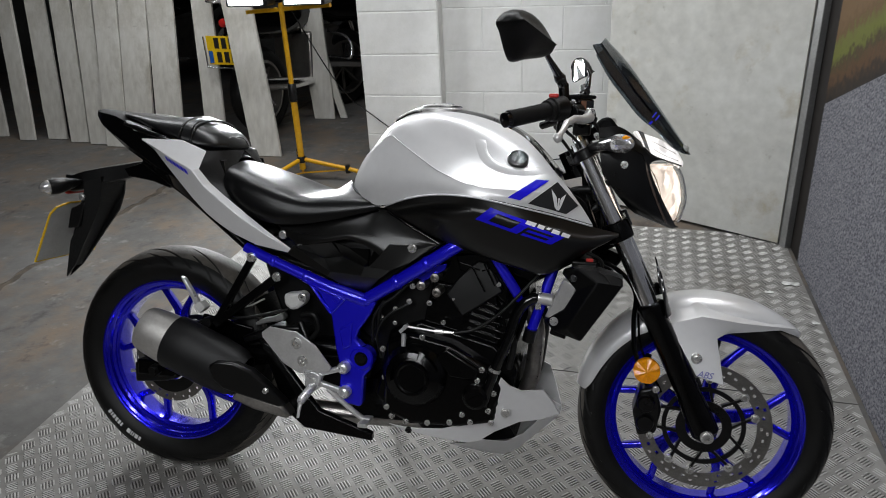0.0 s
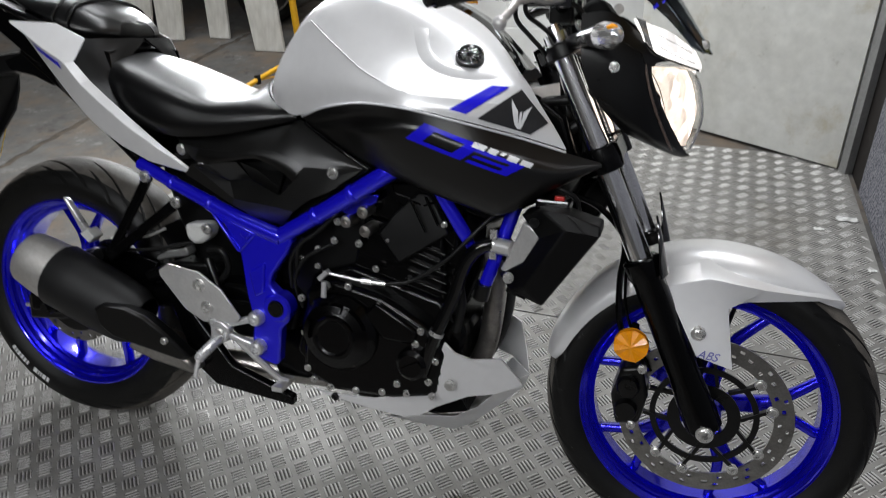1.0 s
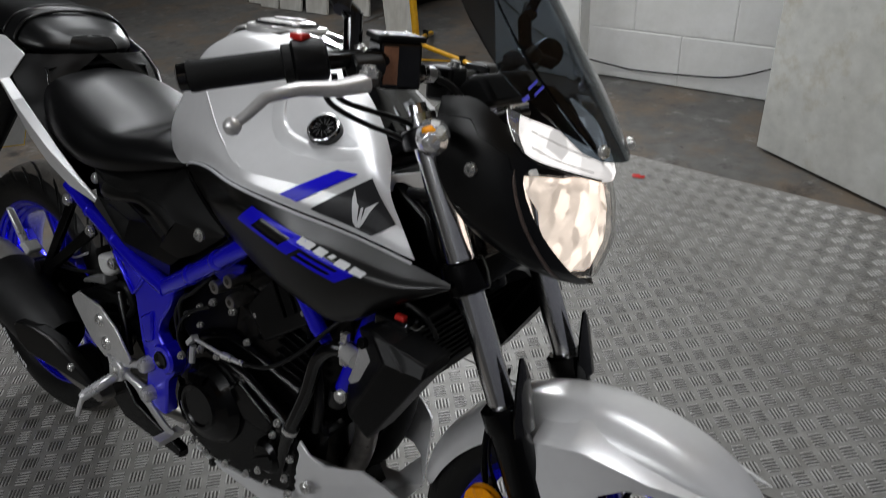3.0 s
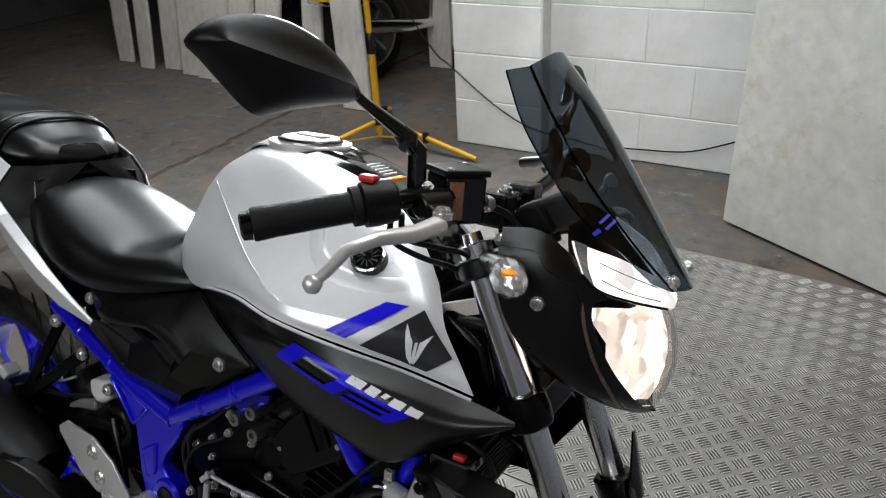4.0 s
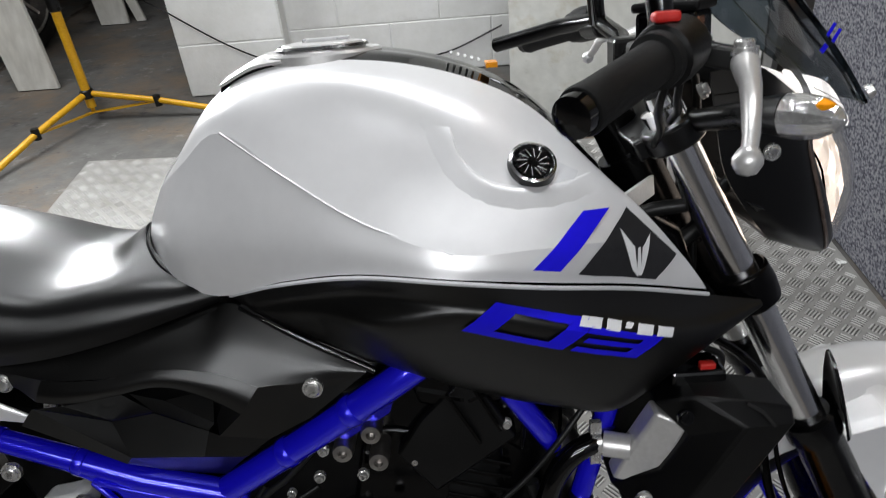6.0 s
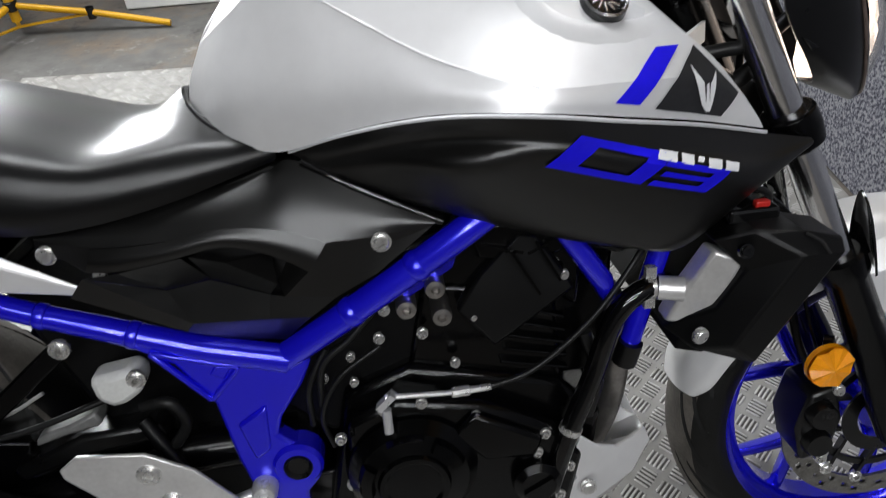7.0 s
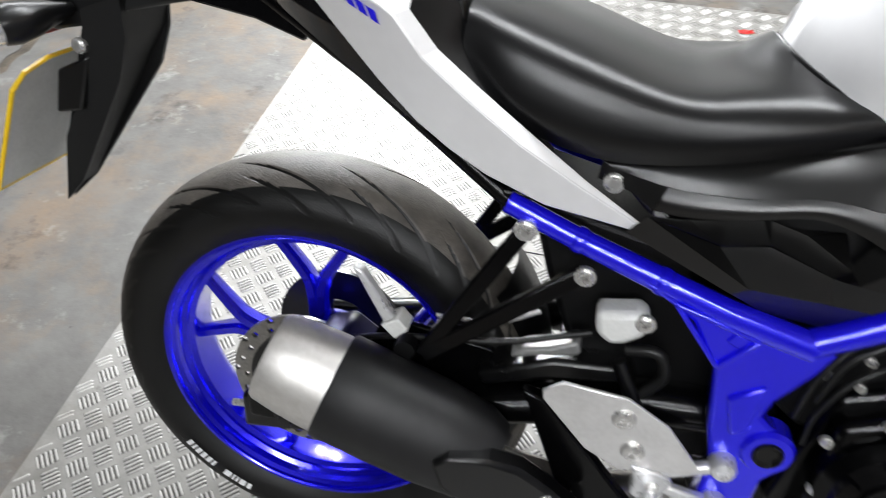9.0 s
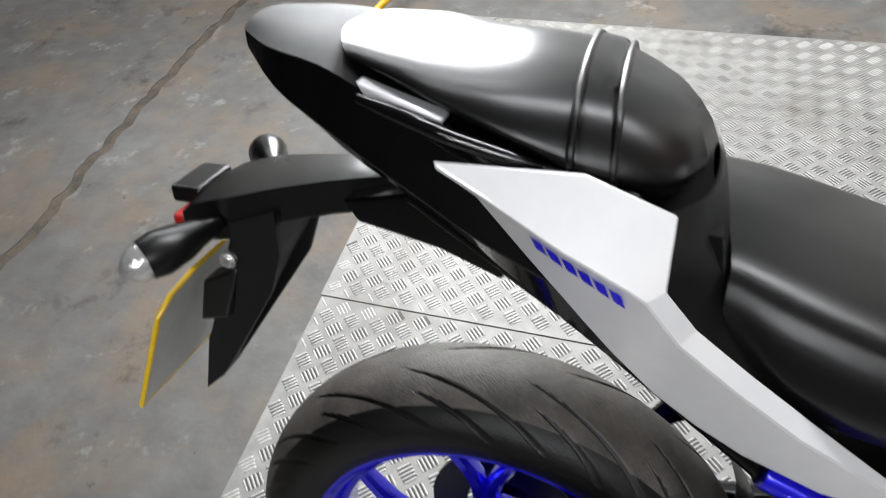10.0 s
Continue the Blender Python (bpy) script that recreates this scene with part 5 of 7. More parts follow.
pg.f = [tuple(range(7, -1, -1)), tuple(range(8, 16))] + [(i, (i + 1) % 8, (i + 1) % 8 + 8, i + 8) for i in range(8)]
np_ob = part("number_plate", pg, RESERVOIR, bike, "grey back of a number plate", 0)
rim_pts = [(-0.306 + v * 0.41 - 0.002, u, 0.738 + v * 0.93 + 0.001) for u, v in plate_2d]
edge = Geo().tube(rim_pts, 0.0032, 6, closed=True)
part("plate_edge", edge, PLATE_YELLOW, np_ob, "yellow plate edge", 0)
part("tail_lamp", Geo().box(-0.330, -0.314, -0.045, 0.045, 0.762, 0.795), RED, carrier, "red tail lamp", 0, 0.004)
part("plate_lamp", Geo().box(-0.345, -0.308, -0.02, 0.045, 0.795, 0.815), BLACK, carrier, "", 0, 0.004)
for s in (-1, 1):
    body = []
    for d, r in ((0.0, 0.006), (0.025, 0.013), (0.05, 0.020), (0.075, 0.0235), (0.092, 0.021)):
        body.append(((-0.262 - d * 0.50, s * (0.056 + d * 0.72), 0.800 - d * 0.14 + (0.012 if s > 0 else 0)), r))
    ind = part("rear_indicator", Geo().tube([b[0] for b in body], [b[1] for b in body], 16), BLACK, bike, "black rear indicator with clear lens", 50)
    end = Vector(body[-1][0])
    d = (end - Vector(body[0][0])).normalized()
    part("lens", Geo().tube([end, end + d * 0.008, end + d * 0.018, end + d * 0.026], [0.019, 0.019, 0.013, 0.003], 10), LENS_SILVER, ind, "clear lens", 50)

# ---- side panels with the air scoop ----
side_line = [(0.348, 0.711, -0.104), (0.45, 0.720, -0.112), (0.52, 0.736, -0.112), (0.60, 0.758, -0.102), (0.632, 0.758, -0.106), (0.70, 0.727, -0.124), (0.775, 0.692, -0.140), (0.70, 0.640, -0.132),
             (0.615, 0.578, -0.122), (0.585, 0.560, -0.120), (0.55, 0.562, -0.120), (0.47, 0.612, -0.116), (0.402, 0.660, -0.112)]
side = part("side_panel", Geo().plate(side_line, 0.018, 0.04), SATIN, bike, "satin black side panel with an air scoop", 25, 0.004)
top_edge_s = [(0.345, -0.110, 0.716), (0.43, -0.120, 0.726), (0.50, -0.122, 0.737), (0.557, -0.120, 0.745), (0.600, -0.116, 0.754), (0.628, -0.119, 0.764), (0.69, -0.137, 0.733), (0.765, -0.151, 0.697)]
scoop_top = [(0.364, -0.122, 0.706), (0.425, -0.138, 0.699), (0.50, -0.152, 0.704), (0.545, -0.155, 0.712), (0.583, -0.157, 0.710), (0.615, -0.159, 0.704), (0.652, -0.162, 0.688), (0.760, -0.154, 0.690)]
swell = [tuple((a + b) / 2 - (0.003 if k == 1 else 0) for k, (a, b) in enumerate(zip(p, q))) for p, q in zip(top_edge_s, scoop_top)]
part("side_skin", Patch([top_edge_s, swell, scoop_top], 4, 4).geo(0.003, False), SATIN, side, "satin black upper skin of the side panel", 30)
# rounded lip over the scoop
lip_top = [(0.416, -0.137, 0.699), (0.455, -0.146, 0.700), (0.50, -0.1525, 0.704), (0.545, -0.1555, 0.712), (0.583, -0.1575, 0.710), (0.620, -0.160, 0.7025), (0.652, -0.1625, 0.688)]
lip_low = [(0.406, -0.140, 0.675), (0.440, -0.148, 0.675), (0.496, -0.156, 0.685), (0.543, -0.159, 0.694), (0.576, -0.161, 0.689), (0.608, -0.164, 0.675), (0.631, -0.166, 0.660)]
lip_mid = [tuple((a + b) / 2 - (0.0035 if k == 1 else 0) for k, (a, b) in enumerate(zip(p, q))) for p, q in zip(lip_top, lip_low)]
lip_in = [(x + 0.003, y + 0.022, z - 0.003) for x, y, z in lip_low]
part("scoop_lip", Patch([lip_top, lip_mid, lip_low], 3, 4).geo(0.003, False), SATIN, side, "satin black lip over the scoop", 30)
part("scoop_roof", Patch([lip_low, lip_in], 1, 4).geo(0.002, False), SATIN, side, "", 30)


def facet_part(name, pts, faces, label=""):
    g = Geo()
    g.add(pts, faces)
    return part(name, g, SATIN, side, label, 12)


facet_part("rear_facet", [(0.352, -0.110, 0.712), (0.364, -0.122, 0.706), (0.416, -0.137, 0.699), (0.406, -0.140, 0.675), (0.384, -0.130, 0.687), (0.350, -0.112, 0.690)], [(0, 1, 2, 3, 4, 5)])
facet_part("scoop_end", [(0.652, -0.1625, 0.688), (0.631, -0.166, 0.660), (0.602, -0.160, 0.632), (0.595, -0.142, 0.642), (0.611, -0.142, 0.672)], [(0, 1, 4), (1, 2, 3, 4)])
facet_part("front_facet", [(0.652, -0.1625, 0.688), (0.760, -0.154, 0.690), (0.700, -0.160, 0.647), (0.655, -0.162, 0.626), (0.602, -0.160, 0.632), (0.631, -0.166, 0.660), (0.682, -0.1575, 0.668)], [(0, 6, 1), (1, 6, 2), (0, 5, 6), (5, 4, 3, 6), (6, 3, 2)])
facet_part("scoop_floor", [(0.440, -0.150, 0.674), (0.505, -0.152, 0.684), (0.524, -0.130, 0.648), (0.477, -0.132, 0.642), (0.401, -0.143, 0.669)], [(0, 3, 2), (0, 2, 1), (0, 4, 3)])
facet_part("scoop_blade", [(0.512, -0.150, 0.684), (0.547, -0.150, 0.673), (0.595, -0.150, 0.642), (0.584, -0.142, 0.628), (0.524, -0.130, 0.648), (0.590, -0.124, 0.668)], [(0, 4, 3, 2, 1), (1, 2, 5)])
facet_part("lower_blade", [(0.401, -0.143, 0.669), (0.477, -0.133, 0.641), (0.524, -0.131, 0.647), (0.584, -0.142, 0.627), (0.602, -0.158, 0.631), (0.655, -0.160, 0.625), (0.624, -0.156, 0.602), (0.582, -0.162, 0.609), (0.506, -0.164, 0.615), (0.494, -0.154, 0.601), (0.384, -0.142, 0.649), (0.535, -0.132, 0.572), (0.590, -0.134, 0.566)],
           [(0, 8, 1), (1, 8, 2), (2, 8, 7, 3), (3, 7, 6, 5, 4), (0, 10, 9, 8), (8, 9, 11, 12, 6, 7)], "satin black lower blade")
part("seam_ridge", Geo().tube([(0.635, -0.121, 0.761), (0.70, -0.139, 0.727), (0.772, -0.151, 0.692)], 0.004, 6, smooth=4), BLACK_GLOSS, side, "", 60)
part("side_panel", flipped(Geo().plate(side_line, 0, 0.03)), SATIN, bike, "satin black side panel", 25, 0.004)
part("panel_bolt", Geo().bolt((0.707, -0.159, 0.681), (0, -1, 0), 0.008, 0.006), ZINC, side, "bright bolt")
part("panel_bolt", Geo().bolt((0.366, -0.124, 0.692), (0, -1, 0), 0.008, 0.006), ZINC, side, "bright bolt")

# ---- frame ----
frame_r = part("frame_spar", Geo().tube([(0.585, -0.136, 0.545), (0.66, -0.142, 0.592), (0.74, -0.148, 0.644), (0.815, -0.150, 0.694), (0.88, -0.125, 0.735)], 0.0165, 16, smooth=4), BLUE_FRAME_LIT, bike, "gloss blue frame spar", 60)
part("rear_subframe", Geo().tube([(0.262, -0.118, 0.655), (0.33, -0.124, 0.628), (0.42, -0.130, 0.596), (0.50, -0.136, 0.568), (0.59, -0.138, 0.543)], [0.013, 0.013, 0.0145, 0.016, 0.0165], 16), BLUE_FRAME_LIT, bike, "gloss blue rear subframe", 60)
for a, b, r in (((0.660, -0.142, 0.592), (0.672, -0.143, 0.600), 0.0182), ((0.735, -0.148, 0.641), (0.747, -0.149, 0.649), 0.0182), ((0.335, -0.1245, 0.6262), (0.347, -0.1252, 0.622), 0.0150), ((0.425, -0.1305, 0.594), (0.437, -0.1315, 0.590), 0.0162)):
    part("weld_collar", Geo().tube([a, Vector(a).lerp(Vector(b), 0.2), Vector(a).lerp(Vector(b), 0.8), b], [r - 0.0015, r, r, r - 0.0015], 16), BLUE_FRAME_LIT, frame_r, "", 60)
cheek = Geo().plate([(0.405, 0.598), (0.455, 0.583), (0.55, 0.551), (0.60, 0.556), (0.614, 0.541), (0.600, 0.512), (0.570, 0.47), (0.562, 0.447), (0.576, 0.433), (0.600, 0.422), (0.609, 0.400), (0.600, 0.374), (0.584, 0.356), (0.577, 0.281), (0.569, 0.275),
                     (0.522, 0.285), (0.515, 0.294), (0.523, 0.365), (0.510, 0.42), (0.500, 0.500), (0.468, 0.556)], -0.146, -0.118)
part("frame_cheek", cheek, BLUE_FRAME_LIT, frame_r, "gloss blue cast frame cheek", 25, 0.005)
web = [(0.447, 0.577), (0.536, 0.547), (0.500, 0.508)]
for (xa, za), (xb, zb) in zip(web, web[1:] + web[:1]):
    part("cheek_web", Geo().beam((xa, -0.1475, za), (xb, -0.1475, zb), 0.006, 0.008, (0, 1, 0)), BLUE_FRAME_LIT, frame_r, "", 20, 0.002)
part("cheek_web", Geo().plate([(0.520, 0.470), (0.556, 0.492), (0.552, 0.430), (0.532, 0.418)], -0.1515, -0.140), BLUE_FRAME_LIT, frame_r, "", 20, 0.004)
part("cheek_pad", Geo().plate([(0.503, 0.541), (0.518, 0.533), (0.528, 0.547), (0.512, 0.553)], -0.149, -0.14), BLUE_FRAME_LIT, frame_r, "", 20, 0.002)
boss = part("pivot_boss", Geo().lathe((0.578, 0, 0.401), [(0.016, -0.135), (0.016, -0.152), (0.026, -0.152), (0.030, -0.147), (0.030, -0.12)], 32), BLUE_FRAME_LIT, frame_r, "", 30)
part("pivot_cap", Geo().lathe((0.578, 0, 0.401), [(0.0, -0.150), (0.012, -0.150), (0.016, -0.155), (0.018, -0.151), (0.018, -0.13)], 28), BLACK, boss, "black pivot cap", 30)
part("frame_spar", Geo().tube([(0.585, 0.136, 0.545), (0.74, 0.148, 0.644), (0.815, 0.150, 0.694), (0.88, 0.125, 0.735)], 0.0165, 16), BLUE_FRAME_LIT, bike, "gloss blue frame spar", 60)
part("frame_cheek", flipped(cheek), BLUE_FRAME_LIT, bike, "gloss blue cast frame cheek", 25, 0.005)
part("rear_subframe", Geo().tube([(0.262, 0.118, 0.655), (0.42, 0.130, 0.596), (0.59, 0.138, 0.543)], 0.014, 16), BLUE_FRAME_LIT, bike, "gloss blue rear subframe", 60)
part("down_tube", Geo().tube([(0.872, -0.135, 0.71), (0.906, -0.138, 0.655), (0.945, -0.135, 0.595), (0.955, -0.125, 0.57)], [0.012, 0.012, 0.013, 0.010], 14), BLUE_FRAME_LIT, bike, "blue down tube", 60)
part("down_tube", Geo().tube([(1.045, -0.09, 0.70), (1.022, -0.11, 0.62), (0.985, -0.12, 0.497)], 0.0125, 14), BLUE_FRAME_LIT, bike, "blue down tube", 60)
pair("mount_rubber", Geo().disc((0.985, -0.125, 0.502), (0.978, -0.122, 0.472), 0.015, 14), BLACK, bike, "", 40)
mount = part("engine_mount", Geo().plate([(0.70, 0.610), (0.745, 0.640), (0.785, 0.645), (0.78, 0.63), (0.73, 0.600)], -0.135, -0.125), BLUE, bike, "blue engine mount plate", 20, 0.002)
for x, z in ((0.758, 0.612), (0.725, 0.591), (0.763, 0.577)):
    part("mount_bolt", Geo().lathe((x, 0, z), [(0.0, -0.142), (0.004, -0.142), (0.005, -0.148), (0.0105, -0.147), (0.0115, -0.142), (0.0115, -0.10)], 20), STEEL, mount, "socket-head bolt", 30)
for x, y, z, r in ((0.285, -0.138, 0.633, 0.009), (0.352, -0.136, 0.587, 0.0085), (0.868, -0.112, 0.571, 0.0125), (0.83, -0.11, 0.535, 0.0065), (0.70, -0.128, 0.584, 0.005), (0.415, -0.132, 0.667, 0.005)):
    part("frame_bolt", Geo().bolt((x, y, z), (0, -1, 0), r, 0.006), ZINC, bike, "bright bolt")
for x, w, z in ((0.27, 0.12, 0.655), (0.48, 0.13, 0.57)):
    part("frame_cross", Geo().beam((x, -w, z), (x, w, z), 0.03, 0.025), FRAME_BLACK, bike, "", 0, 0.003)

# ---- engine ----
crank = Geo().plate([(0.60, 0.30), (0.64, 0.47), (0.72, 0.50), (0.90, 0.455), (0.955, 0.40), (0.94, 0.30), (0.90, 0.245), (0.68, 0.235)], -0.118, 0.118)
engine = part("engine", crank, ENGINE, bike, "black engine block", 25, 0.010)
part("cylinder", Geo().plate([(0.72, 0.49), (0.745, 0.60), (0.90, 0.57), (0.905, 0.44)], -0.105, 0.105), ENGINE, engine, "black cylinder block", 25, 0.006)
for i in range(5):
    z = 0.475 + i * 0.018
    part("cylinder_rib", Geo().beam((0.83 + i * 0.004, -0.108, z + 0.012), (0.912 - i * 0.001, -0.108, z - 0.008), 0.012, 0.005), ENGINE, engine, "", 0, 0.002)
part("cylinder_head", Geo().plate([(0.735, 0.60), (0.76, 0.665), (0.80, 0.69), (0.905, 0.672), (0.935, 0.625), (0.925, 0.545), (0.90, 0.565)], -0.108, 0.108), ENGINE, engine, "black cylinder head", 25, 0.008)
part("head_cover", Geo().plate([(0.80, 0.665), (0.81, 0.628), (0.855, 0.615), (0.905, 0.625), (0.918, 0.655), (0.87, 0.672)], -0.116, -0.10), ENGINE, engine, "", 20, 0.004)
part("head_plate", Geo().plate([(0.811, 0.611, -0.118), (0.854, 0.654, -0.118), (0.877, 0.651, -0.118), (0.917, 0.585, -0.128), (0.822, 0.519, -0.128), (0.781, 0.572, -0.128)], 0, 0.02), BLACK, engine, "satin black engine cover plate", 20, 0.004)
part("plate_rib", Geo().beam((0.845, -0.131, 0.640), (0.875, -0.133, 0.585), 0.003, 0.006, (0, 1, 0)), ENGINE, engine, "", 0)
part("plate_rib", Geo().beam((0.872, -0.131, 0.650), (0.898, -0.133, 0.600), 0.003, 0.006, (0, 1, 0)), ENGINE, engine, "", 0)
part("head_rib", Geo().beam((0.81, -0.118, 0.645), (0.86, -0.118, 0.632), 0.006, 0.004).beam((0.865, -0.118, 0.63), (0.91, -0.118, 0.648), 0.006, 0.004), ENGINE, engine, "", 0)
cl = part("clutch_cover", Geo().lathe((0.712, 0, 0.372), [(0.0, -0.176), (0.032, -0.176), (0.036, -0.179), (0.041, -0.179), (0.044, -0.174), (0.066, -0.166), (0.078, -0.152), (0.082, -0.135), (0.084, -0.10)], 56), ENGINE, engine, "black round clutch cover", 25)
for a0, a1 in ((20, 62), (75, 115), (150, 190)):
    rows = []
    for k in range(9):
        a = radians(a0 + (a1 - a0) * k / 8)
        rows.append([(0.712 + r * math.cos(a), y, 0.372 + r * math.sin(a)) for r, y in ((0.048, -0.172), (0.051, -0.178), (0.063, -0.174), (0.067, -0.164))])
    part("cover_rib", Geo().grid(rows), ENGINE, cl, "", 20)
part("side_case", Geo().plate([(0.63, 0.275), (0.64, 0.45), (0.70, 0.475), (0.80, 0.455), (0.885, 0.41), (0.925, 0.36), (0.905, 0.27), (0.82, 0.25), (0.70, 0.245)], -0.146, -0.10), ENGINE, engine, "black engine side case", 25, 0.010)
part("pump_cover", Geo().lathe((0.862, 0, 0.335), [(0.0, -0.166), (0.022, -0.166), (0.030, -0.160), (0.032, -0.14)], 28).beam((0.845, -0.165, 0.325), (0.88, -0.165, 0.345), 0.010, 0.008), ENGINE, engine, "", 25)
part("starter_case", Geo().plate([(0.76, 0.42), (0.79, 0.448), (0.872, 0.40), (0.862, 0.372), (0.80, 0.375)], -0.155, -0.12), ENGINE, engine, "", 20, 0.006)
for x, z in ((0.632, 0.43), (0.637, 0.36), (0.642, 0.285), (0.69, 0.252), (0.745, 0.255), (0.80, 0.262), (0.85, 0.268), (0.893, 0.30), (0.905, 0.345), (0.875, 0.40), (0.792, 0.44), (0.73, 0.467), (0.686, 0.463), (0.865, 0.373), (0.90, 0.272), (0.655, 0.262), (0.83, 0.285)):
    part("case_bolt", Geo().bolt((x, -0.147, z), (0, -1, 0), 0.0052, 0.006), ZINC, engine, "bright case bolt")
for x, z, r in ((0.62, 0.50, 0.005), (0.655, 0.525, 0.004), (0.69, 0.545, 0.005), (0.775, 0.50, 0.0045), (0.74, 0.545, 0.005), (0.80, 0.56, 0.004), (0.905, 0.60, 0.0045), (0.655, 0.49, 0.004)):
    part("small_fastener", Geo().bolt((x, -0.122, z), (0, -1, 0), r, 0.006), ZINC, engine, "bright fastener")
lev = part("clutch_arm", Geo().tube([(0.690, -0.165, 0.478), (0.690, -0.168, 0.448)], 0.0055, 10).beam((0.682, -0.166, 0.482), (0.70, -0.168, 0.50), 0.012, 0.008), ALU_CAST, engine, "bright clutch arm", 30)
part("clutch_cable", Geo().tube([(0.69, -0.168, 0.497), (0.76, -0.165, 0.49), (0.80, -0.160, 0.488)], 0.003, 8), ALU, bike, "bright cable end", 40)
part("cable_adjuster", Geo().tube([(0.765, -0.165, 0.490), (0.785, -0.163, 0.489), (0.786, -0.163, 0.489), (0.81, -0.160, 0.488)], [0.006, 0.006, 0.004, 0.004], 8), ZINC, bike, "bright adjuster", 30)
part("clutch_cable_sheath", Geo().tube([(0.81, -0.160, 0.488), (0.86, -0.155, 0.50), (0.92, -0.150, 0.545), (0.97, -0.14, 0.60), (1.02, -0.11, 0.66), (1.06, -0.07, 0.74)], 0.0035, 8, smooth=5), CABLE, bike, "black cable", 60)
for pts, r in (([(1.025, -0.128, 0.578), (0.985, -0.142, 0.577), (0.955, -0.145, 0.545), (0.935, -0.145, 0.48), (0.905, -0.148, 0.40), (0.880, -0.148, 0.315)], 0.0125),
               ([(0.615, -0.13, 0.47), (0.625, -0.14, 0.53), (0.66, -0.138, 0.56), (0.70, -0.13, 0.60)], 0.0042), ([(0.60, -0.125, 0.44), (0.605, -0.135, 0.50), (0.63, -0.13, 0.545)], 0.004),
               ([(0.62, -0.12, 0.40), (0.615, -0.14, 0.46), (0.64, -0.14, 0.51), (0.69, -0.13, 0.54)], 0.0032), ([(0.80, -0.12, 0.69), (0.77, -0.12, 0.66), (0.73, -0.115, 0.65)], 0.009),
               ([(0.935, -0.12, 0.40), (0.945, -0.125, 0.46), (0.93, -0.12, 0.52)], 0.008)):
    part("hose", Geo().tube(pts, r, 12, smooth=6), BLACK_GLOSS if r > 0.01 else CABLE, bike, "black hose", 60)
part("hose_clip", Geo().lathe((0, 0, 0), [(0.0126, -0.004), (0.0140, -0.004), (0.0140, 0.004), (0.0126, 0.004)], 24, "z", loop=True), ZINC, bike, "bright hose clip", 20, at=pose(0.906, -0.148, 0.403, 0, 20, 0))
part("hose_clip", Geo().lathe((0, 0, 0), [(0.0126, -0.005), (0.0142, -0.005), (0.0142, 0.005), (0.0126, 0.005)], 24, "x", loop=True).box(-0.006, 0.006, -0.004, 0.004, 0.012, 0.026).box(-0.006, 0.006, -0.004, 0.004, -0.026, -0.012), ZINC, bike, "bright hose clip", 20, at=pose(1.000, -0.136, 0.579))
part("header_pipe", Geo().tube([(0.93, -0.045, 0.56), (0.968, -0.050, 0.54), (0.990, -0.055, 0.49), (0.990, -0.055, 0.43), (0.975, -0.050, 0.34), (0.93, -0.045, 0.26), (0.85, -0.04, 0.225)], 0.020, 16, smooth=5), STEEL, bike, "stained steel exhaust header", 60)
part("header_pipe", Geo().tube([(0.93, 0.045, 0.56), (0.968, 0.050, 0.54), (0.990, 0.055, 0.49), (0.990, 0.055, 0.43), (0.975, 0.050, 0.34), (0.93, 0.045, 0.26), (0.85, 0.04, 0.225)], 0.020, 16, smooth=5), MUFFLER, bike, "dark exhaust header", 60)
part("sump", Geo().plate([(0.68, 0.24), (0.72, 0.20), (0.86, 0.19), (0.92, 0.25)], -0.08, 0.08), ENGINE, engine, "", 20, 0.01)

part("mount_bolt", Geo().lathe((0.869, 0, 0.572), [(0.0, -0.113), (0.005, -0.113), (0.007, -0.118), (0.0125, -0.117), (0.0155, -0.112), (0.0155, -0.090)], 20), ZINC, bike, "bright engine mount bolt", 30)
# ---- radiator ----
rad = part("radiator", Geo().plate([(1.028, 0.500), (1.078, 0.662), (1.108, 0.655), (1.064, 0.490)], -0.150, 0.150), DULL_BLACK, bike, "dark radiator", 20, 0.003)
part("radiator_tank", Geo().plate([(1.056, 0.632, -0.170), (1.088, 0.620, -0.177), (1.066, 0.566, -0.171), (1.032, 0.536, -0.152), (1.016, 0.537, -0.147), (1.034, 0.578, -0.153)], 0, 0.03), ALU, rad, "bright radiator end tank", 20, 0.004)
part("radiator_neck", Geo().tube([(1.035, -0.148, 0.578), (1.008, -0.140, 0.579)], 0.014, 14), ALU, rad, "", 40)
SHROUD = {"tip": (1.014, -0.142, 0.529), "heel": (1.040, -0.172, 0.513), "base": (1.100, -0.197, 0.501), "low": (1.183, -0.200, 0.630), "high": (1.182, -0.192, 0.644), "seam": (1.132, -0.205, 0.661),
          "top": (1.088, -0.190, 0.661), "back": (1.052, -0.172, 0.646), "ridge": (1.130, -0.214, 0.638), "foot": (1.070, -0.204, 0.531), "neck": (1.085, -0.184, 0.612), "waist": (1.060, -0.176, 0.565)}
keys = list(SHROUD)
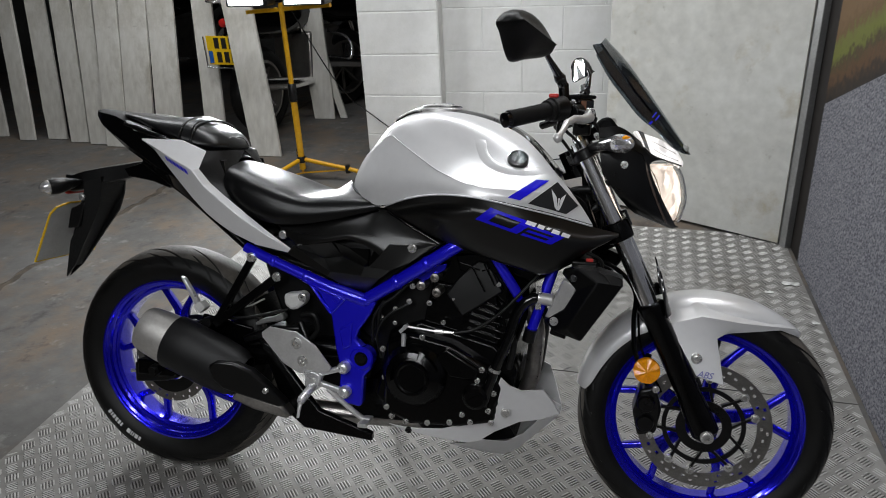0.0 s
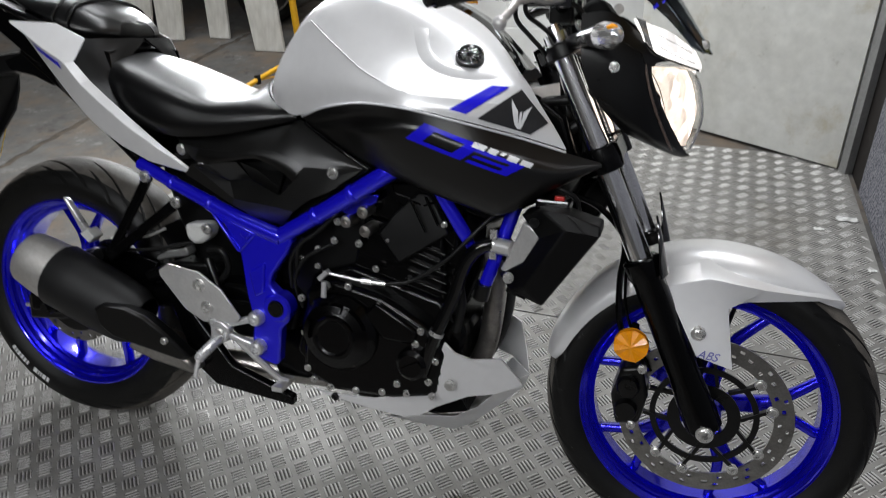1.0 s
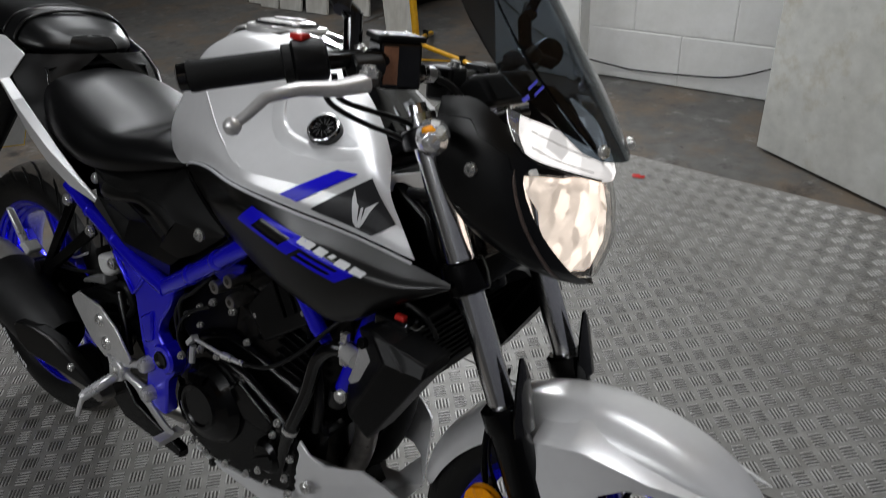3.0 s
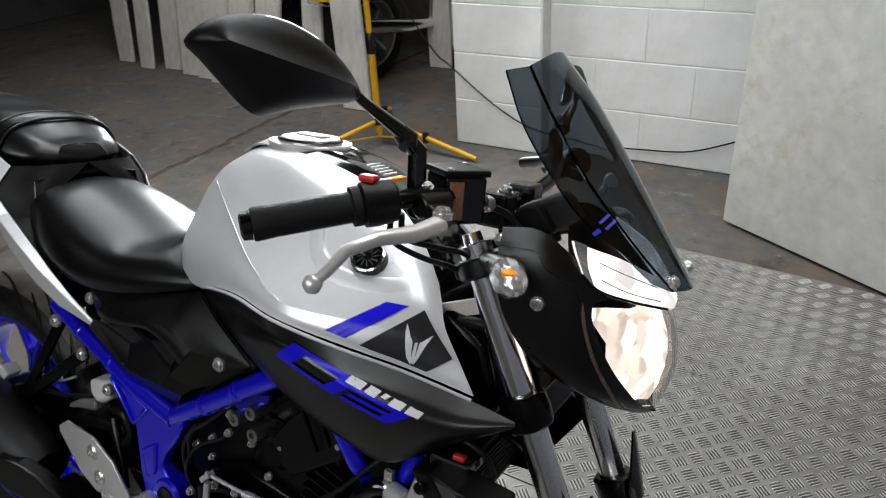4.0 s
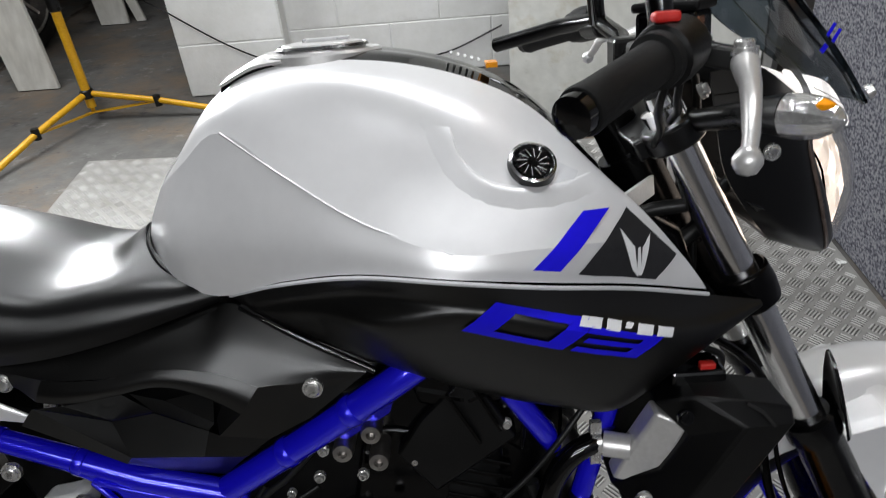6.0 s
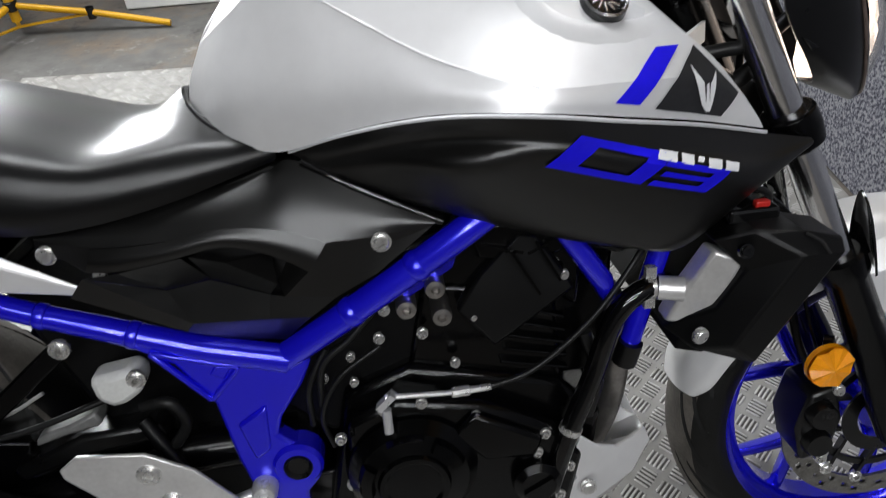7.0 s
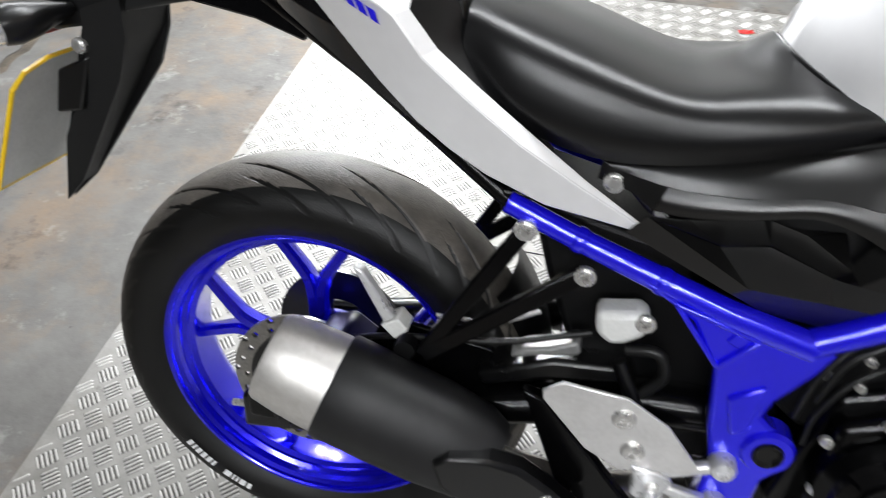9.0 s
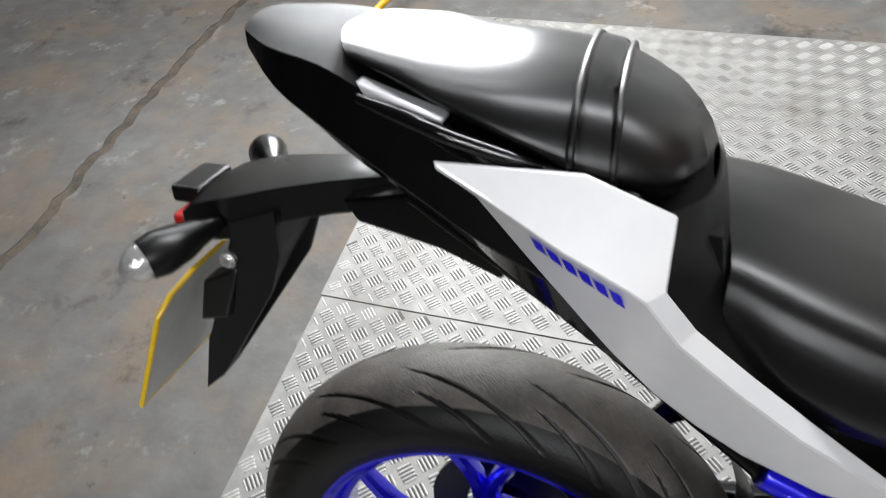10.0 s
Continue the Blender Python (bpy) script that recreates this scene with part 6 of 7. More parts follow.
for s in (-1, 1):
    sh = Geo()
    n_ = len(keys)
    sh.v = [p for p in SHROUD.values()] + [(x, y + 0.055, z) for x, y, z in SHROUD.values()]
    for face in ("back top ridge neck", "neck ridge foot waist", "waist foot heel tip", "top seam high low ridge", "ridge low base foot", "foot base heel"):
        sh.f.append(tuple(keys.index(k) for k in face.split()))
    ring = [keys.index(k) for k in ("tip", "heel", "base", "low", "high", "seam", "top", "back", "neck", "waist")]
    sh.f += [(ring[k], ring[(k + 1) % 10], ring[(k + 1) % 10] + n_, ring[k] + n_) for k in range(10)]
    shroud = part("radiator_shroud", sh if s < 0 else flipped(sh), BLACK_GRAIN, bike, "black radiator shroud", 12, 0.003)
    gap = Geo().tube([(1.131, -0.208, 0.661), (1.146, -0.212, 0.652), (1.158, -0.211, 0.636)], 0.0016, 6)
    part("shroud_seam", gap if s < 0 else flipped(gap), INK, shroud, "dark joint across the shroud", 40)
    part("shroud_bolt", Geo().bolt((1.040, 0.1885 * s, 0.540), (0.2, s, 0), 0.007, 0.004), ZINC, shroud, "bright bolt", 30)
    part("shroud_bolt", Geo().bolt((1.078, 0.1935 * s, 0.640), (0, s, 0.2), 0.006, 0.003), BLACK_GLOSS, shroud, "black bolt", 30)
fan = Geo()
for i in range(9):
    z = 0.520 + i * 0.0143
    x = 1.047 + (z - 0.44) * 0.285
    fan.beam((x + 0.003, -0.148, z), (x + 0.003, 0.148, z), 0.006, 0.004)
tagged(part("radiator_core", fan, DULL_BLACK, rad, "dark radiator fins", 0), kind="stuff")
part("connector", Geo().box(1.102, 1.118, -0.160, -0.150, 0.671, 0.679), RED, bike, "red wiring connector", 0, 0.002)
part("connector", Geo().box(1.072, 1.128, -0.164, -0.12, 0.655, 0.673), BLACK_GLOSS, bike, "black wiring connector", 0, 0.004)
part("wiring", Geo().tube([(1.04, -0.12, 0.66), (1.08, -0.135, 0.69), (1.13, -0.13, 0.675), (1.14, -0.11, 0.64)], 0.004, 8, smooth=5), CABLE, bike, "black wiring", 60)
part("wiring_tag", Geo().beam((1.031, -0.099, 0.830), (1.080, -0.050, 0.840), 0.004, 0.022), LABEL_WHITE, bike, "pale printed cable label", 0)
part("wiring_plug", Geo().tube([(1.018, -0.108, 0.826), (1.032, -0.098, 0.829)], 0.0095, 12), BLUE, bike, "small blue wiring plug", 40)
part("wiring_loom", Geo().tube([(1.02, -0.07, 0.78), (1.06, -0.085, 0.82), (1.12, -0.09, 0.83), (1.17, -0.08, 0.86)], 0.008, 8, smooth=5).tube([(1.03, -0.03, 0.74), (1.08, -0.06, 0.76), (1.14, -0.06, 0.80)], 0.010, 8, smooth=5), CABLE, bike, "black wiring loom", 60)

# ---- belly pan ----
for s in (-1, 1):
    bp = Geo().plate([(0.644, 0.236, -0.134), (0.70, 0.232, -0.136), (0.78, 0.240, -0.138), (0.855, 0.266, -0.140), (0.90, 0.296, -0.142), (0.915, 0.318, -0.143), (0.908, 0.350, -0.143), (0.920, 0.384, -0.142), (0.940, 0.366, -0.141), (0.968, 0.354, -0.134),
                      (1.000, 0.351, -0.115), (1.017, 0.349, -0.100), (1.038, 0.305, -0.062), (1.053, 0.266, -0.032), (1.005, 0.270, -0.092), (0.963, 0.270, -0.120), (0.908, 0.246, -0.136), (0.877, 0.224, -0.139), (0.845, 0.210, -0.136), (0.76, 0.214, -0.133), (0.68, 0.224, -0.133)], 0, 0.005)
    pan = part("belly_pan", bp if s < 0 else flipped(bp), SILVER, bike, "silver belly pan", 30, 0.003)
    part("pan_bolt", Geo().bolt((0.932, 0.1395 * s, 0.297), (0, s, 0), 0.008, 0.005), ZINC, pan, "bright bolt")
    part("pan_bolt", Geo().bolt((0.695, 0.136 * s, 0.226), (0, s, 0), 0.006, 0.004), BLACK, pan, "")
    low = Geo().plate([(0.845, 0.210, -0.136), (0.877, 0.224, -0.139), (0.930, 0.205, -0.090), (0.970, 0.225, -0.075), (1.005, 0.268, -0.090), (1.053, 0.265, -0.032), (0.991, 0.212, -0.062), (0.955, 0.172, -0.050), (0.915, 0.145, -0.038), (0.86, 0.166, -0.075), (0.79, 0.196, -0.118)], 0, 0.004)
    part("pan_lower", low if s < 0 else flipped(low), SILVER, pan, "", 30, 0.002)
part("pan_prow", Geo().grid([[(0.915, y * 1.2, 0.144), (0.990, y * 1.9, 0.211), (1.030, y * 1.4, 0.243), (1.054, y, 0.266)] for y in (-0.032, 0, 0.032)]), SILVER, bike, "silver nose of the belly pan", 40)
part("pan_floor", Geo().plate([(0.66, 0.225), (0.88, 0.185), (0.95, 0.205), (0.93, 0.235), (0.88, 0.225), (0.66, 0.240)], -0.06, 0.06), BLACK_GRAIN, bike, "", 20)

# ---- rider foot gear ----
hp = Geo().plate([(0.324, 0.452), (0.346, 0.468), (0.418, 0.460), (0.466, 0.430), (0.507, 0.378), (0.500, 0.366), (0.422, 0.356), (0.38, 0.378), (0.326, 0.440)], -0.168, -0.163)
heel = part("heel_plate", hp, ALU, bike, "brushed aluminium heel guard", 20, 0.0015)
for x, z in ((0.417, 0.432), (0.433, 0.388)):
    part("heel_bolt", Geo().lathe((x, 0, z), [(0.0, -0.170), (0.004, -0.170), (0.006, -0.174), (0.011, -0.173), (0.014, -0.170), (0.014, -0.165)], 20), ZINC, heel, "bright bolt", 30)
hang = Geo().beam((0.455, -0.158, 0.350), (0.535, -0.153, 0.376), 0.014, 0.014, (0, 1, 0)).beam((0.455, -0.158, 0.338), (0.537, -0.153, 0.314), 0.014, 0.014, (0, 1, 0))
hang.plate([(0.434, 0.368), (0.468, 0.364), (0.484, 0.352), (0.478, 0.336), (0.476, 0.322), (0.456, 0.312), (0.438, 0.324), (0.440, 0.346)], -0.172, -0.150)
hanger = part("foot_hanger", hang, ALU_CAST, bike, "cast silver footrest hanger", 30, 0.004)
for x, z in ((0.535, 0.376), (0.537, 0.314)):
    part("hanger_boss", Geo().lathe((x, 0, z), [(0.0, -0.162), (0.005, -0.162), (0.007, -0.168), (0.012, -0.166), (0.0155, -0.160), (0.0155, -0.146)], 20), ALU_CAST, hanger, "", 30)
peg = part("footrest", Geo().tube([(0.462, -0.172, 0.330), (0.4615, -0.178, 0.328), (0.457, -0.236, 0.312), (0.4565, -0.240, 0.310)], [0.008, 0.0105, 0.0095, 0.007], 14), ALU_CAST, hanger, "silver footrest", 40)
part("peg_bolt", Geo().bolt((0.462, -0.172, 0.342), (0, -1, 0), 0.006, 0.004), ZINC, hanger, "bright bolt")
rib = Geo()
for i in range(9):
    p = Vector((0.461, -0.184, 0.3265)).lerp(Vector((0.4572, -0.233, 0.313)), i / 8)
    rib.beam(p + Vector((-0.007, 0, 0.0082)), p + Vector((0.007, 0, 0.0082)), 0.0025, 0.0025)
tagged(part("footrest_ribs", rib, ALU_CAST, hanger, "", 0), kind="stuff")
part("feeler", Geo().tube([(0.457, -0.236, 0.311), (0.4565, -0.243, 0.296), (0.456, -0.250, 0.276)], [0.0055, 0.0045, 0.0035], 8), ALU, hanger)
part("brake_pedal", Geo().tube([(0.49, -0.15, 0.318), (0.53, -0.148, 0.285), (0.575, -0.145, 0.250), (0.60, -0.145, 0.245)], 0.007, 8, smooth=4).beam((0.59, -0.125, 0.243), (0.59, -0.18, 0.243), 0.022, 0.010), ALU, bike, "bright brake pedal", 40)
part("brake_rod", Geo().tube([(0.46, -0.14, 0.36), (0.43, -0.125, 0.42), (0.405, -0.115, 0.47)], 0.009, 10), BLACK, bike, "black rear master cylinder", 40)
fluid = part("fluid_reservoir", Geo().plate([(0.369, 0.545), (0.398, 0.549), (0.419, 0.553), (0.430, 0.541), (0.424, 0.521), (0.404, 0.508), (0.388, 0.504), (0.372, 0.517)], -0.138, -0.100), RESERVOIR, bike, "milky brake fluid reservoir", 30, 0.008)
part("reservoir_bolt", Geo().bolt((0.422, -0.139, 0.541), (0, -1, 0), 0.008, 0.006), ZINC, fluid, "bright bolt")
part("reservoir_hose", Geo().tube([(0.41, -0.118, 0.49), (0.445, -0.125, 0.495), (0.455, -0.12, 0.46), (0.435, -0.118, 0.43)], 0.007, 10, smooth=5), CABLE, bike, "black hose", 60)

# pillion foot gear
for s in (-1, 1):
    g = Geo().beam((0.285, 0.126 * s, 0.632), (0.178, 0.138 * s, 0.452), 0.020, 0.012, (0, 1, 0)).beam((0.352, 0.128 * s, 0.587), (0.178, 0.138 * s, 0.452), 0.022, 0.012, (0, 1, 0))
    ph = part("pillion_hanger", g, FRAME_BLACK, bike, "black pillion footrest hanger", 30, 0.003)
    if s < 0:
        rest = part("pillion_footrest", Geo().plate([(0.106, 0.580, -0.172), (0.117, 0.577, -0.172), (0.152, 0.516, -0.166), (0.139, 0.508, -0.166)], 0, 0.014), ALU_CAST, ph, "folded silver pillion footrest", 30, 0.003)
        part("footrest_base", Geo().plate([(0.136, 0.506, -0.168), (0.156, 0.518, -0.168), (0.167, 0.500, -0.162), (0.151, 0.485, -0.162)], 0, 0.028), RESERVOIR, rest, "pale footrest base", 30, 0.002)
    part("pillion_joint", Geo().disc((0.158, 0.128 * s, 0.458), (0.158, 0.146 * s, 0.458), 0.013, 16), BLACK, ph, "", 40)

# ---- exhaust ----
A, B2 = Vector((0.022, -0.172, 0.432)), Vector((0.245, -0.168, 0.345))
ad = (B2 - A).normalized()


def oval(p, ry, rz, n=28, kink=0.0):
    """A ring round the silencer's axis."""
    side_v = Vector((0, 1, 0))
    up_v = ad.cross(side_v).normalized() * -1
    return [p + side_v * (ry * math.cos(2 * math.pi * k / n)) + up_v * (rz * math.sin(2 * math.pi * k / n)) for k in range(n + 1)]


can = part("silencer", Geo().grid([oval(A + ad * d, ry, rz) for d, ry, rz in ((0.058, 0.058, 0.067), (0.062, 0.061, 0.070), (0.12, 0.061, 0.070), (0.19, 0.060, 0.069), (0.245, 0.056, 0.063), (0.27, 0.046, 0.052))]), MUFFLER, bike, "black stubby silencer", 50)
part("silencer_tip", Geo().grid([oval(A + ad * d, ry, rz) for d, ry, rz in ((0.030, 0.034, 0.039), (-0.014, 0.040, 0.046), (-0.022, 0.044, 0.050), (-0.024, 0.048, 0.055), (-0.018, 0.051, 0.0585), (0.010, 0.0545, 0.0625), (0.040, 0.0565, 0.0650), (0.060, 0.0570, 0.0655))]), TIP, can, "brushed bright silencer tip", 50)
part("tip_bore", Geo().grid([oval(A + ad * 0.016, 0.0345, 0.0395), oval(A + ad * 0.05, 0.0345, 0.0395), oval(A + ad * 0.05, 0.001, 0.001)]), INK, can, "", 50)
cov = Geo().plate([(0.212, 0.376, -0.232), (0.232, 0.388, -0.236), (0.276, 0.384, -0.224), (0.312, 0.364, -0.208), (0.348, 0.326, -0.194), (0.392, 0.274, -0.178), (0.372, 0.266, -0.182), (0.300, 0.294, -0.206), (0.246, 0.318, -0.228), (0.224, 0.342, -0.236)], 0, 0.03)
part("heat_shield", cov, BLACK, bike, "black silencer heat shield", 20, 0.006)
part("shield_bolt", Geo().bolt((0.345, -0.196, 0.312), (0, -1, 0), 0.006, 0.004), ZINC, bike, "bright bolt")
part("catalyst_box", Geo().plate([(0.246, 0.278, -0.190), (0.262, 0.306, -0.194), (0.376, 0.270, -0.176), (0.398, 0.243, -0.170), (0.386, 0.232, -0.168), (0.300, 0.252, -0.178)], 0, 0.09), STEEL, bike, "brushed steel exhaust box", 20, 0.008)
part("link_pipe", Geo().tube([(0.36, -0.11, 0.245), (0.46, -0.07, 0.225), (0.60, -0.04, 0.215), (0.86, 0.0, 0.215)], 0.026, 14, smooth=5), STEEL, bike, "steel link pipe", 60)
part("chassis_skid", Geo().plate([(0.30, 0.42), (0.33, 0.41), (0.46, 0.25), (0.60, 0.205), (0.60, 0.185), (0.42, 0.20), (0.37, 0.24)], -0.135, -0.115), FRAME_BLACK, bike, "black lower bracket", 20, 0.004)

# ---- swingarm and rear ----
for s in (-1, 1):
    arm_r = part("swingarm", Geo().tube([(0.575, 0.085 * s, 0.400), (0.45, 0.095 * s, 0.405), (0.25, 0.105 * s, 0.365), (0.06, 0.110 * s, 0.325), (-0.05, 0.110 * s, 0.318)], [0.030, 0.030, 0.026, 0.024, 0.020], 10), FRAME_BLACK, bike, "black swingarm", 50)
    part("axle_block", Geo().box(-0.06, 0.05, s * 0.122 - 0.012, s * 0.122 + 0.012, 0.296, 0.338), FRAME_BLACK, arm_r, "", 0, 0.005)
    part("axle_nut", Geo().disc((0.0, 0.134 * s, 0.316), (0.0, 0.148 * s, 0.316), 0.017, 6).disc((0.0, 0.148 * s, 0.316), (0.0, 0.156 * s, 0.316), 0.010, 16), BLACK, arm_r, "black axle nut", 30)
part("axle_block", Geo().plate([(-0.070, 0.327), (-0.010, 0.340), (0.030, 0.334), (0.060, 0.296), (0.020, 0.282), (-0.070, 0.272)], -0.130, -0.100), BLACK, bike, "black chain adjuster block", 25, 0.005)
part("adjuster_bolt", Geo().tube([(-0.066, -0.115, 0.300), (-0.092, -0.115, 0.297)], 0.005, 8), ZINC, bike, "bright adjuster bolt", 40)
part("swingarm_cover", Geo().plate([(0.24, 0.418), (0.33, 0.455), (0.42, 0.46), (0.43, 0.44), (0.33, 0.425), (0.25, 0.40)], -0.115, -0.06), BLACK, bike, "", 20, 0.006)
# Dark sheet added to close a gap, standing in for shade there.
part("swingarm_gap_fill", Geo().plate([(0.117, 0.465), (0.259, 0.438), (0.236, 0.356), (0.085, 0.378)], -0.092, -0.082), FRAME_BLACK, bike, "", 20, 0.003)
part("swingarm_bridge", Geo().beam((0.38, -0.1, 0.42), (0.38, 0.1, 0.42), 0.09, 0.05), FRAME_BLACK, bike, "", 0, 0.008)
part("rear_caliper", Geo().plate([(0.03, 0.425), (0.07, 0.44), (0.11, 0.41), (0.10, 0.37), (0.05, 0.375)], -0.11, -0.05), BLACK, bike, "black rear brake caliper", 25, 0.006)
for x, z in ((0.055, 0.42), (0.09, 0.392)):
    part("caliper_pin", Geo().bolt((x, -0.111, z), (0, -1, 0), 0.006, 0.006), ZINC, bike, "bright pin")
part("rear_brake_hose", Geo().tube([(0.08, -0.10, 0.43), (0.15, -0.12, 0.46), (0.27, -0.12, 0.475), (0.37, -0.11, 0.50)], 0.004, 8, smooth=5), CABLE, bike, "black hose", 60)
guard_pts = [(0.282, 0.461), (0.298, 0.470), (0.324, 0.476), (0.357, 0.491), (0.362, 0.476), (0.357, 0.470), (0.318, 0.463), (0.281, 0.452)]
part("chain_guard", Geo().plate(guard_pts, -0.120, -0.09), METAL_GREY, bike, "grey plastic guard piece", 25, 0.004)
part("silver_line", Geo().tube([(0.19, -0.118, 0.497), (0.26, -0.122, 0.502), (0.31, -0.12, 0.525)], 0.0025, 6, smooth=4), ALU, bike, "bright pipe", 60)
part("rear_shock", Geo().tube([(0.40, 0, 0.60), (0.46, 0, 0.44)], 0.030, 16), FRAME_BLACK, bike, "black rear shock", 50)
hug = [[(RC[0] + r * math.cos(radians(a)), y, RC[2] + r * math.sin(radians(a))) for y, r in ((-0.075, 0.318), (-0.06, 0.330), (0, 0.338), (0.06, 0.330), (0.075, 0.318))] for a in range(2, 42, 5)]
part("inner_mudguard", Geo().grid(hug), BLACK_GRAIN, bike, "black inner mudguard", 60)
# Dark body added to fill the shaded space below the seat.
part("rear_frame_fill", Geo().plate([(0.28, 0.65), (0.48, 0.60), (0.56, 0.52), (0.60, 0.40), (0.57, 0.29), (0.44, 0.29), (0.37, 0.36), (0.345, 0.46), (0.31, 0.55)], -0.082, 0.082), BLACK_GRAIN, bike, "", 20, 0.01)
part("airbox", Geo().plate([(0.55, 0.46), (0.56, 0.60), (0.60, 0.74), (0.85, 0.76), (0.92, 0.70), (0.78, 0.60), (0.74, 0.45), (0.62, 0.40)], -0.098, 0.098), BLACK_GRAIN, bike, "black air box", 20, 0.01)
part("seat_pan", Geo().plate([(0.19, 0.80), (0.26, 0.74), (0.36, 0.71), (0.60, 0.740), (0.50, 0.755), (0.34, 0.760), (0.20, 0.805)], -0.085, 0.085), BLACK_GRAIN, bike, "", 20, 0.005)
# Three dark plates added in place of shade between frame and engine.
part("upper_frame_fill", Geo().plate([(0.80, 0.68), (0.86, 0.80), (1.02, 0.85), (1.10, 0.80), (1.13, 0.72), (1.08, 0.66), (0.98, 0.60), (0.92, 0.62)], -0.095, 0.095), FRAME_BLACK, bike, "", 20, 0.01)
part("lower_frame_fill", Geo().plate([(0.50, 0.32), (0.67, 0.34), (0.67, 0.225), (0.54, 0.222)], -0.085, 0.085), FRAME_BLACK, bike, "", 20, 0.005)
part("front_engine_fill", Geo().plate([(0.895, 0.64), (0.975, 0.66), (0.970, 0.52), (0.945, 0.44), (0.895, 0.44)], -0.085, 0.085), FRAME_BLACK, bike, "", 20, 0.005)
part("side_stand", Geo().tube([(0.56, 0.12, 0.27), (0.50, 0.30, 0.155), (0.47, 0.345, 0.115)], 0.011, 10).disc((0.47, 0.345, 0.108), (0.468, 0.352, 0.100), 0.028, 14), FRAME_BLACK, bike, "black side stand", 40)
pair("tail_strut", Geo().tube([(0.26, -0.11, 0.655), (0.10, -0.09, 0.77), (-0.05, -0.07, 0.86)], 0.011, 10), FRAME_BLACK, bike, "", 50)

# ---- cockpit ----
bar_pts = [(0.945, -0.350, 0.972), (0.985, -0.31, 0.983), (1.03, -0.263, 0.996), (1.07, -0.19, 1.004), (1.082, -0.11, 0.985), (1.075, -0.06, 0.972)]
bars = part("handlebar", Geo().tube(bar_pts + [(x, -y, z) for x, y, z in reversed(bar_pts)], 0.011, 12), FRAME_BLACK, bike, "black handlebar", 60)
for s in (-1, 1):
    fw_x = 0.022 if s > 0 else 0.0
    g0, g1 = Vector((0.950 + 2 * fw_x, 0.352 * s, 0.973)), Vector((1.022 + 1.6 * fw_x, 0.272 * s, 0.994))
    gd = (g1 - g0).normalized()
    grip = part("grip", Geo().tube([g0, g0 + gd * 0.003, g0 + gd * 0.02, g1 - gd * 0.01, g1 - gd * 0.009, g1], [0.0165, 0.0175, 0.0165, 0.0165, 0.021, 0.021], 20), GRIP, bike, "black rubber grip", 50)
    part("bar_end", Geo().tube([g0 - gd * 0.012, g0 - gd * 0.010, g0 - gd * 0.001], [0.010, 0.0145, 0.0150], 18), BLACK_GLOSS, grip, "gloss black bar end", 30)
    sw = Geo().tube([g1, g1 + gd * 0.003, g1 + gd * 0.018, g1 + gd * 0.036, g1 + gd * 0.039], [0.020, 0.024, 0.025, 0.023, 0.018], 16)
    house = part("switch_housing", sw, BLACK_GRAIN, bike, "black switch housing", 40)
    if s < 0:
        part("kill_switch", Geo().box(-0.010, 0.010, -0.007, 0.007, 0, 0.008), RED, house, "red kill switch", 0, 0.003, at=Matrix.Translation(g1 + gd * 0.008 + Vector((0, 0, 0.023))))
    perch = part("lever_perch", Geo().tube([(1.062, 0.222 * s, 0.993), (1.075, 0.185 * s, 0.996)], 0.0145, 14).beam((1.066, 0.21 * s, 0.992), (1.098, 0.225 * s, 0.984), 0.022, 0.018), BLACK, bike, "black lever perch", 40, 0.003)
    lev_pts = [(1.047, 0.376 * s, 0.940), (1.054, 0.362 * s, 0.952), (1.060, 0.345 * s, 0.968), (1.072, 0.312 * s, 0.976), (1.087, 0.270 * s, 0.976), (1.098, 0.235 * s, 0.982)]
    lev_pts = [(x + 2 * fw_x, y, z) for x, y, z in lev_pts]
    lever = part("brake_lever" if s < 0 else "clutch_lever", Geo().tube(lev_pts, [0.005, 0.0055, 0.0065, 0.0075, 0.009, 0.011], 12), ALU, bike, "silver hand lever", 60)
    part("lever_ball", Geo().lathe(lev_pts[0], [(0.0005, -0.0095), (0.006, -0.0075), (0.0092, -0.002), (0.0092, 0.002), (0.006, 0.0075), (0.0005, 0.0095)], 16, "z"), ALU, lever, "", 60)
    stalk = part("mirror_stalk", Geo().tube([(1.045 + fw_x, 0.200 * s - fw_x, 1.000), (1.040 + fw_x, 0.195 * s - fw_x, 1.050)], 0.011, 14).tube([(1.040 + fw_x, 0.195 * s - fw_x, 1.046), (1.030 + 2 * fw_x, 0.215 * s - 2 * fw_x, 1.068), (1.012 + 3 * fw_x, 0.262 * s - 3 * fw_x, 1.098), (1.005 + 3 * fw_x, 0.285 * s - 3 * fw_x, 1.115)], [0.011, 0.0085, 0.0055, 0.0055], 12), BLACK_GLOSS, bike, "black mirror stalk", 40)
    kn = Vector((1.034 + 1.6 * fw_x, 0.207 * s - 1.6 * fw_x, 1.060))
    part("stalk_knuckle", Geo().tube([kn - Vector((-0.004, -0.006 * s, 0.008)), kn, kn + Vector((-0.006, 0.009 * s, 0.010))], [0.010, 0.0125, 0.009], 14), BLACK, stalk, "", 40)
    # mirror shell: outline round the back, domed forward
    mo = [(0.939, -0.408, 1.130), (0.935, -0.420, 1.144), (0.946, -0.402, 1.163), (0.962, -0.372, 1.170), (0.978, -0.340, 1.166), (0.994, -0.305, 1.148), (1.004, -0.278, 1.118), (1.004, -0.268, 1.100), (0.992, -0.282, 1.094),
          (0.970, -0.318, 1.088), (0.954, -0.346, 1.081), (0.947, -0.362, 1.088), (0.942, -0.386, 1.110)]
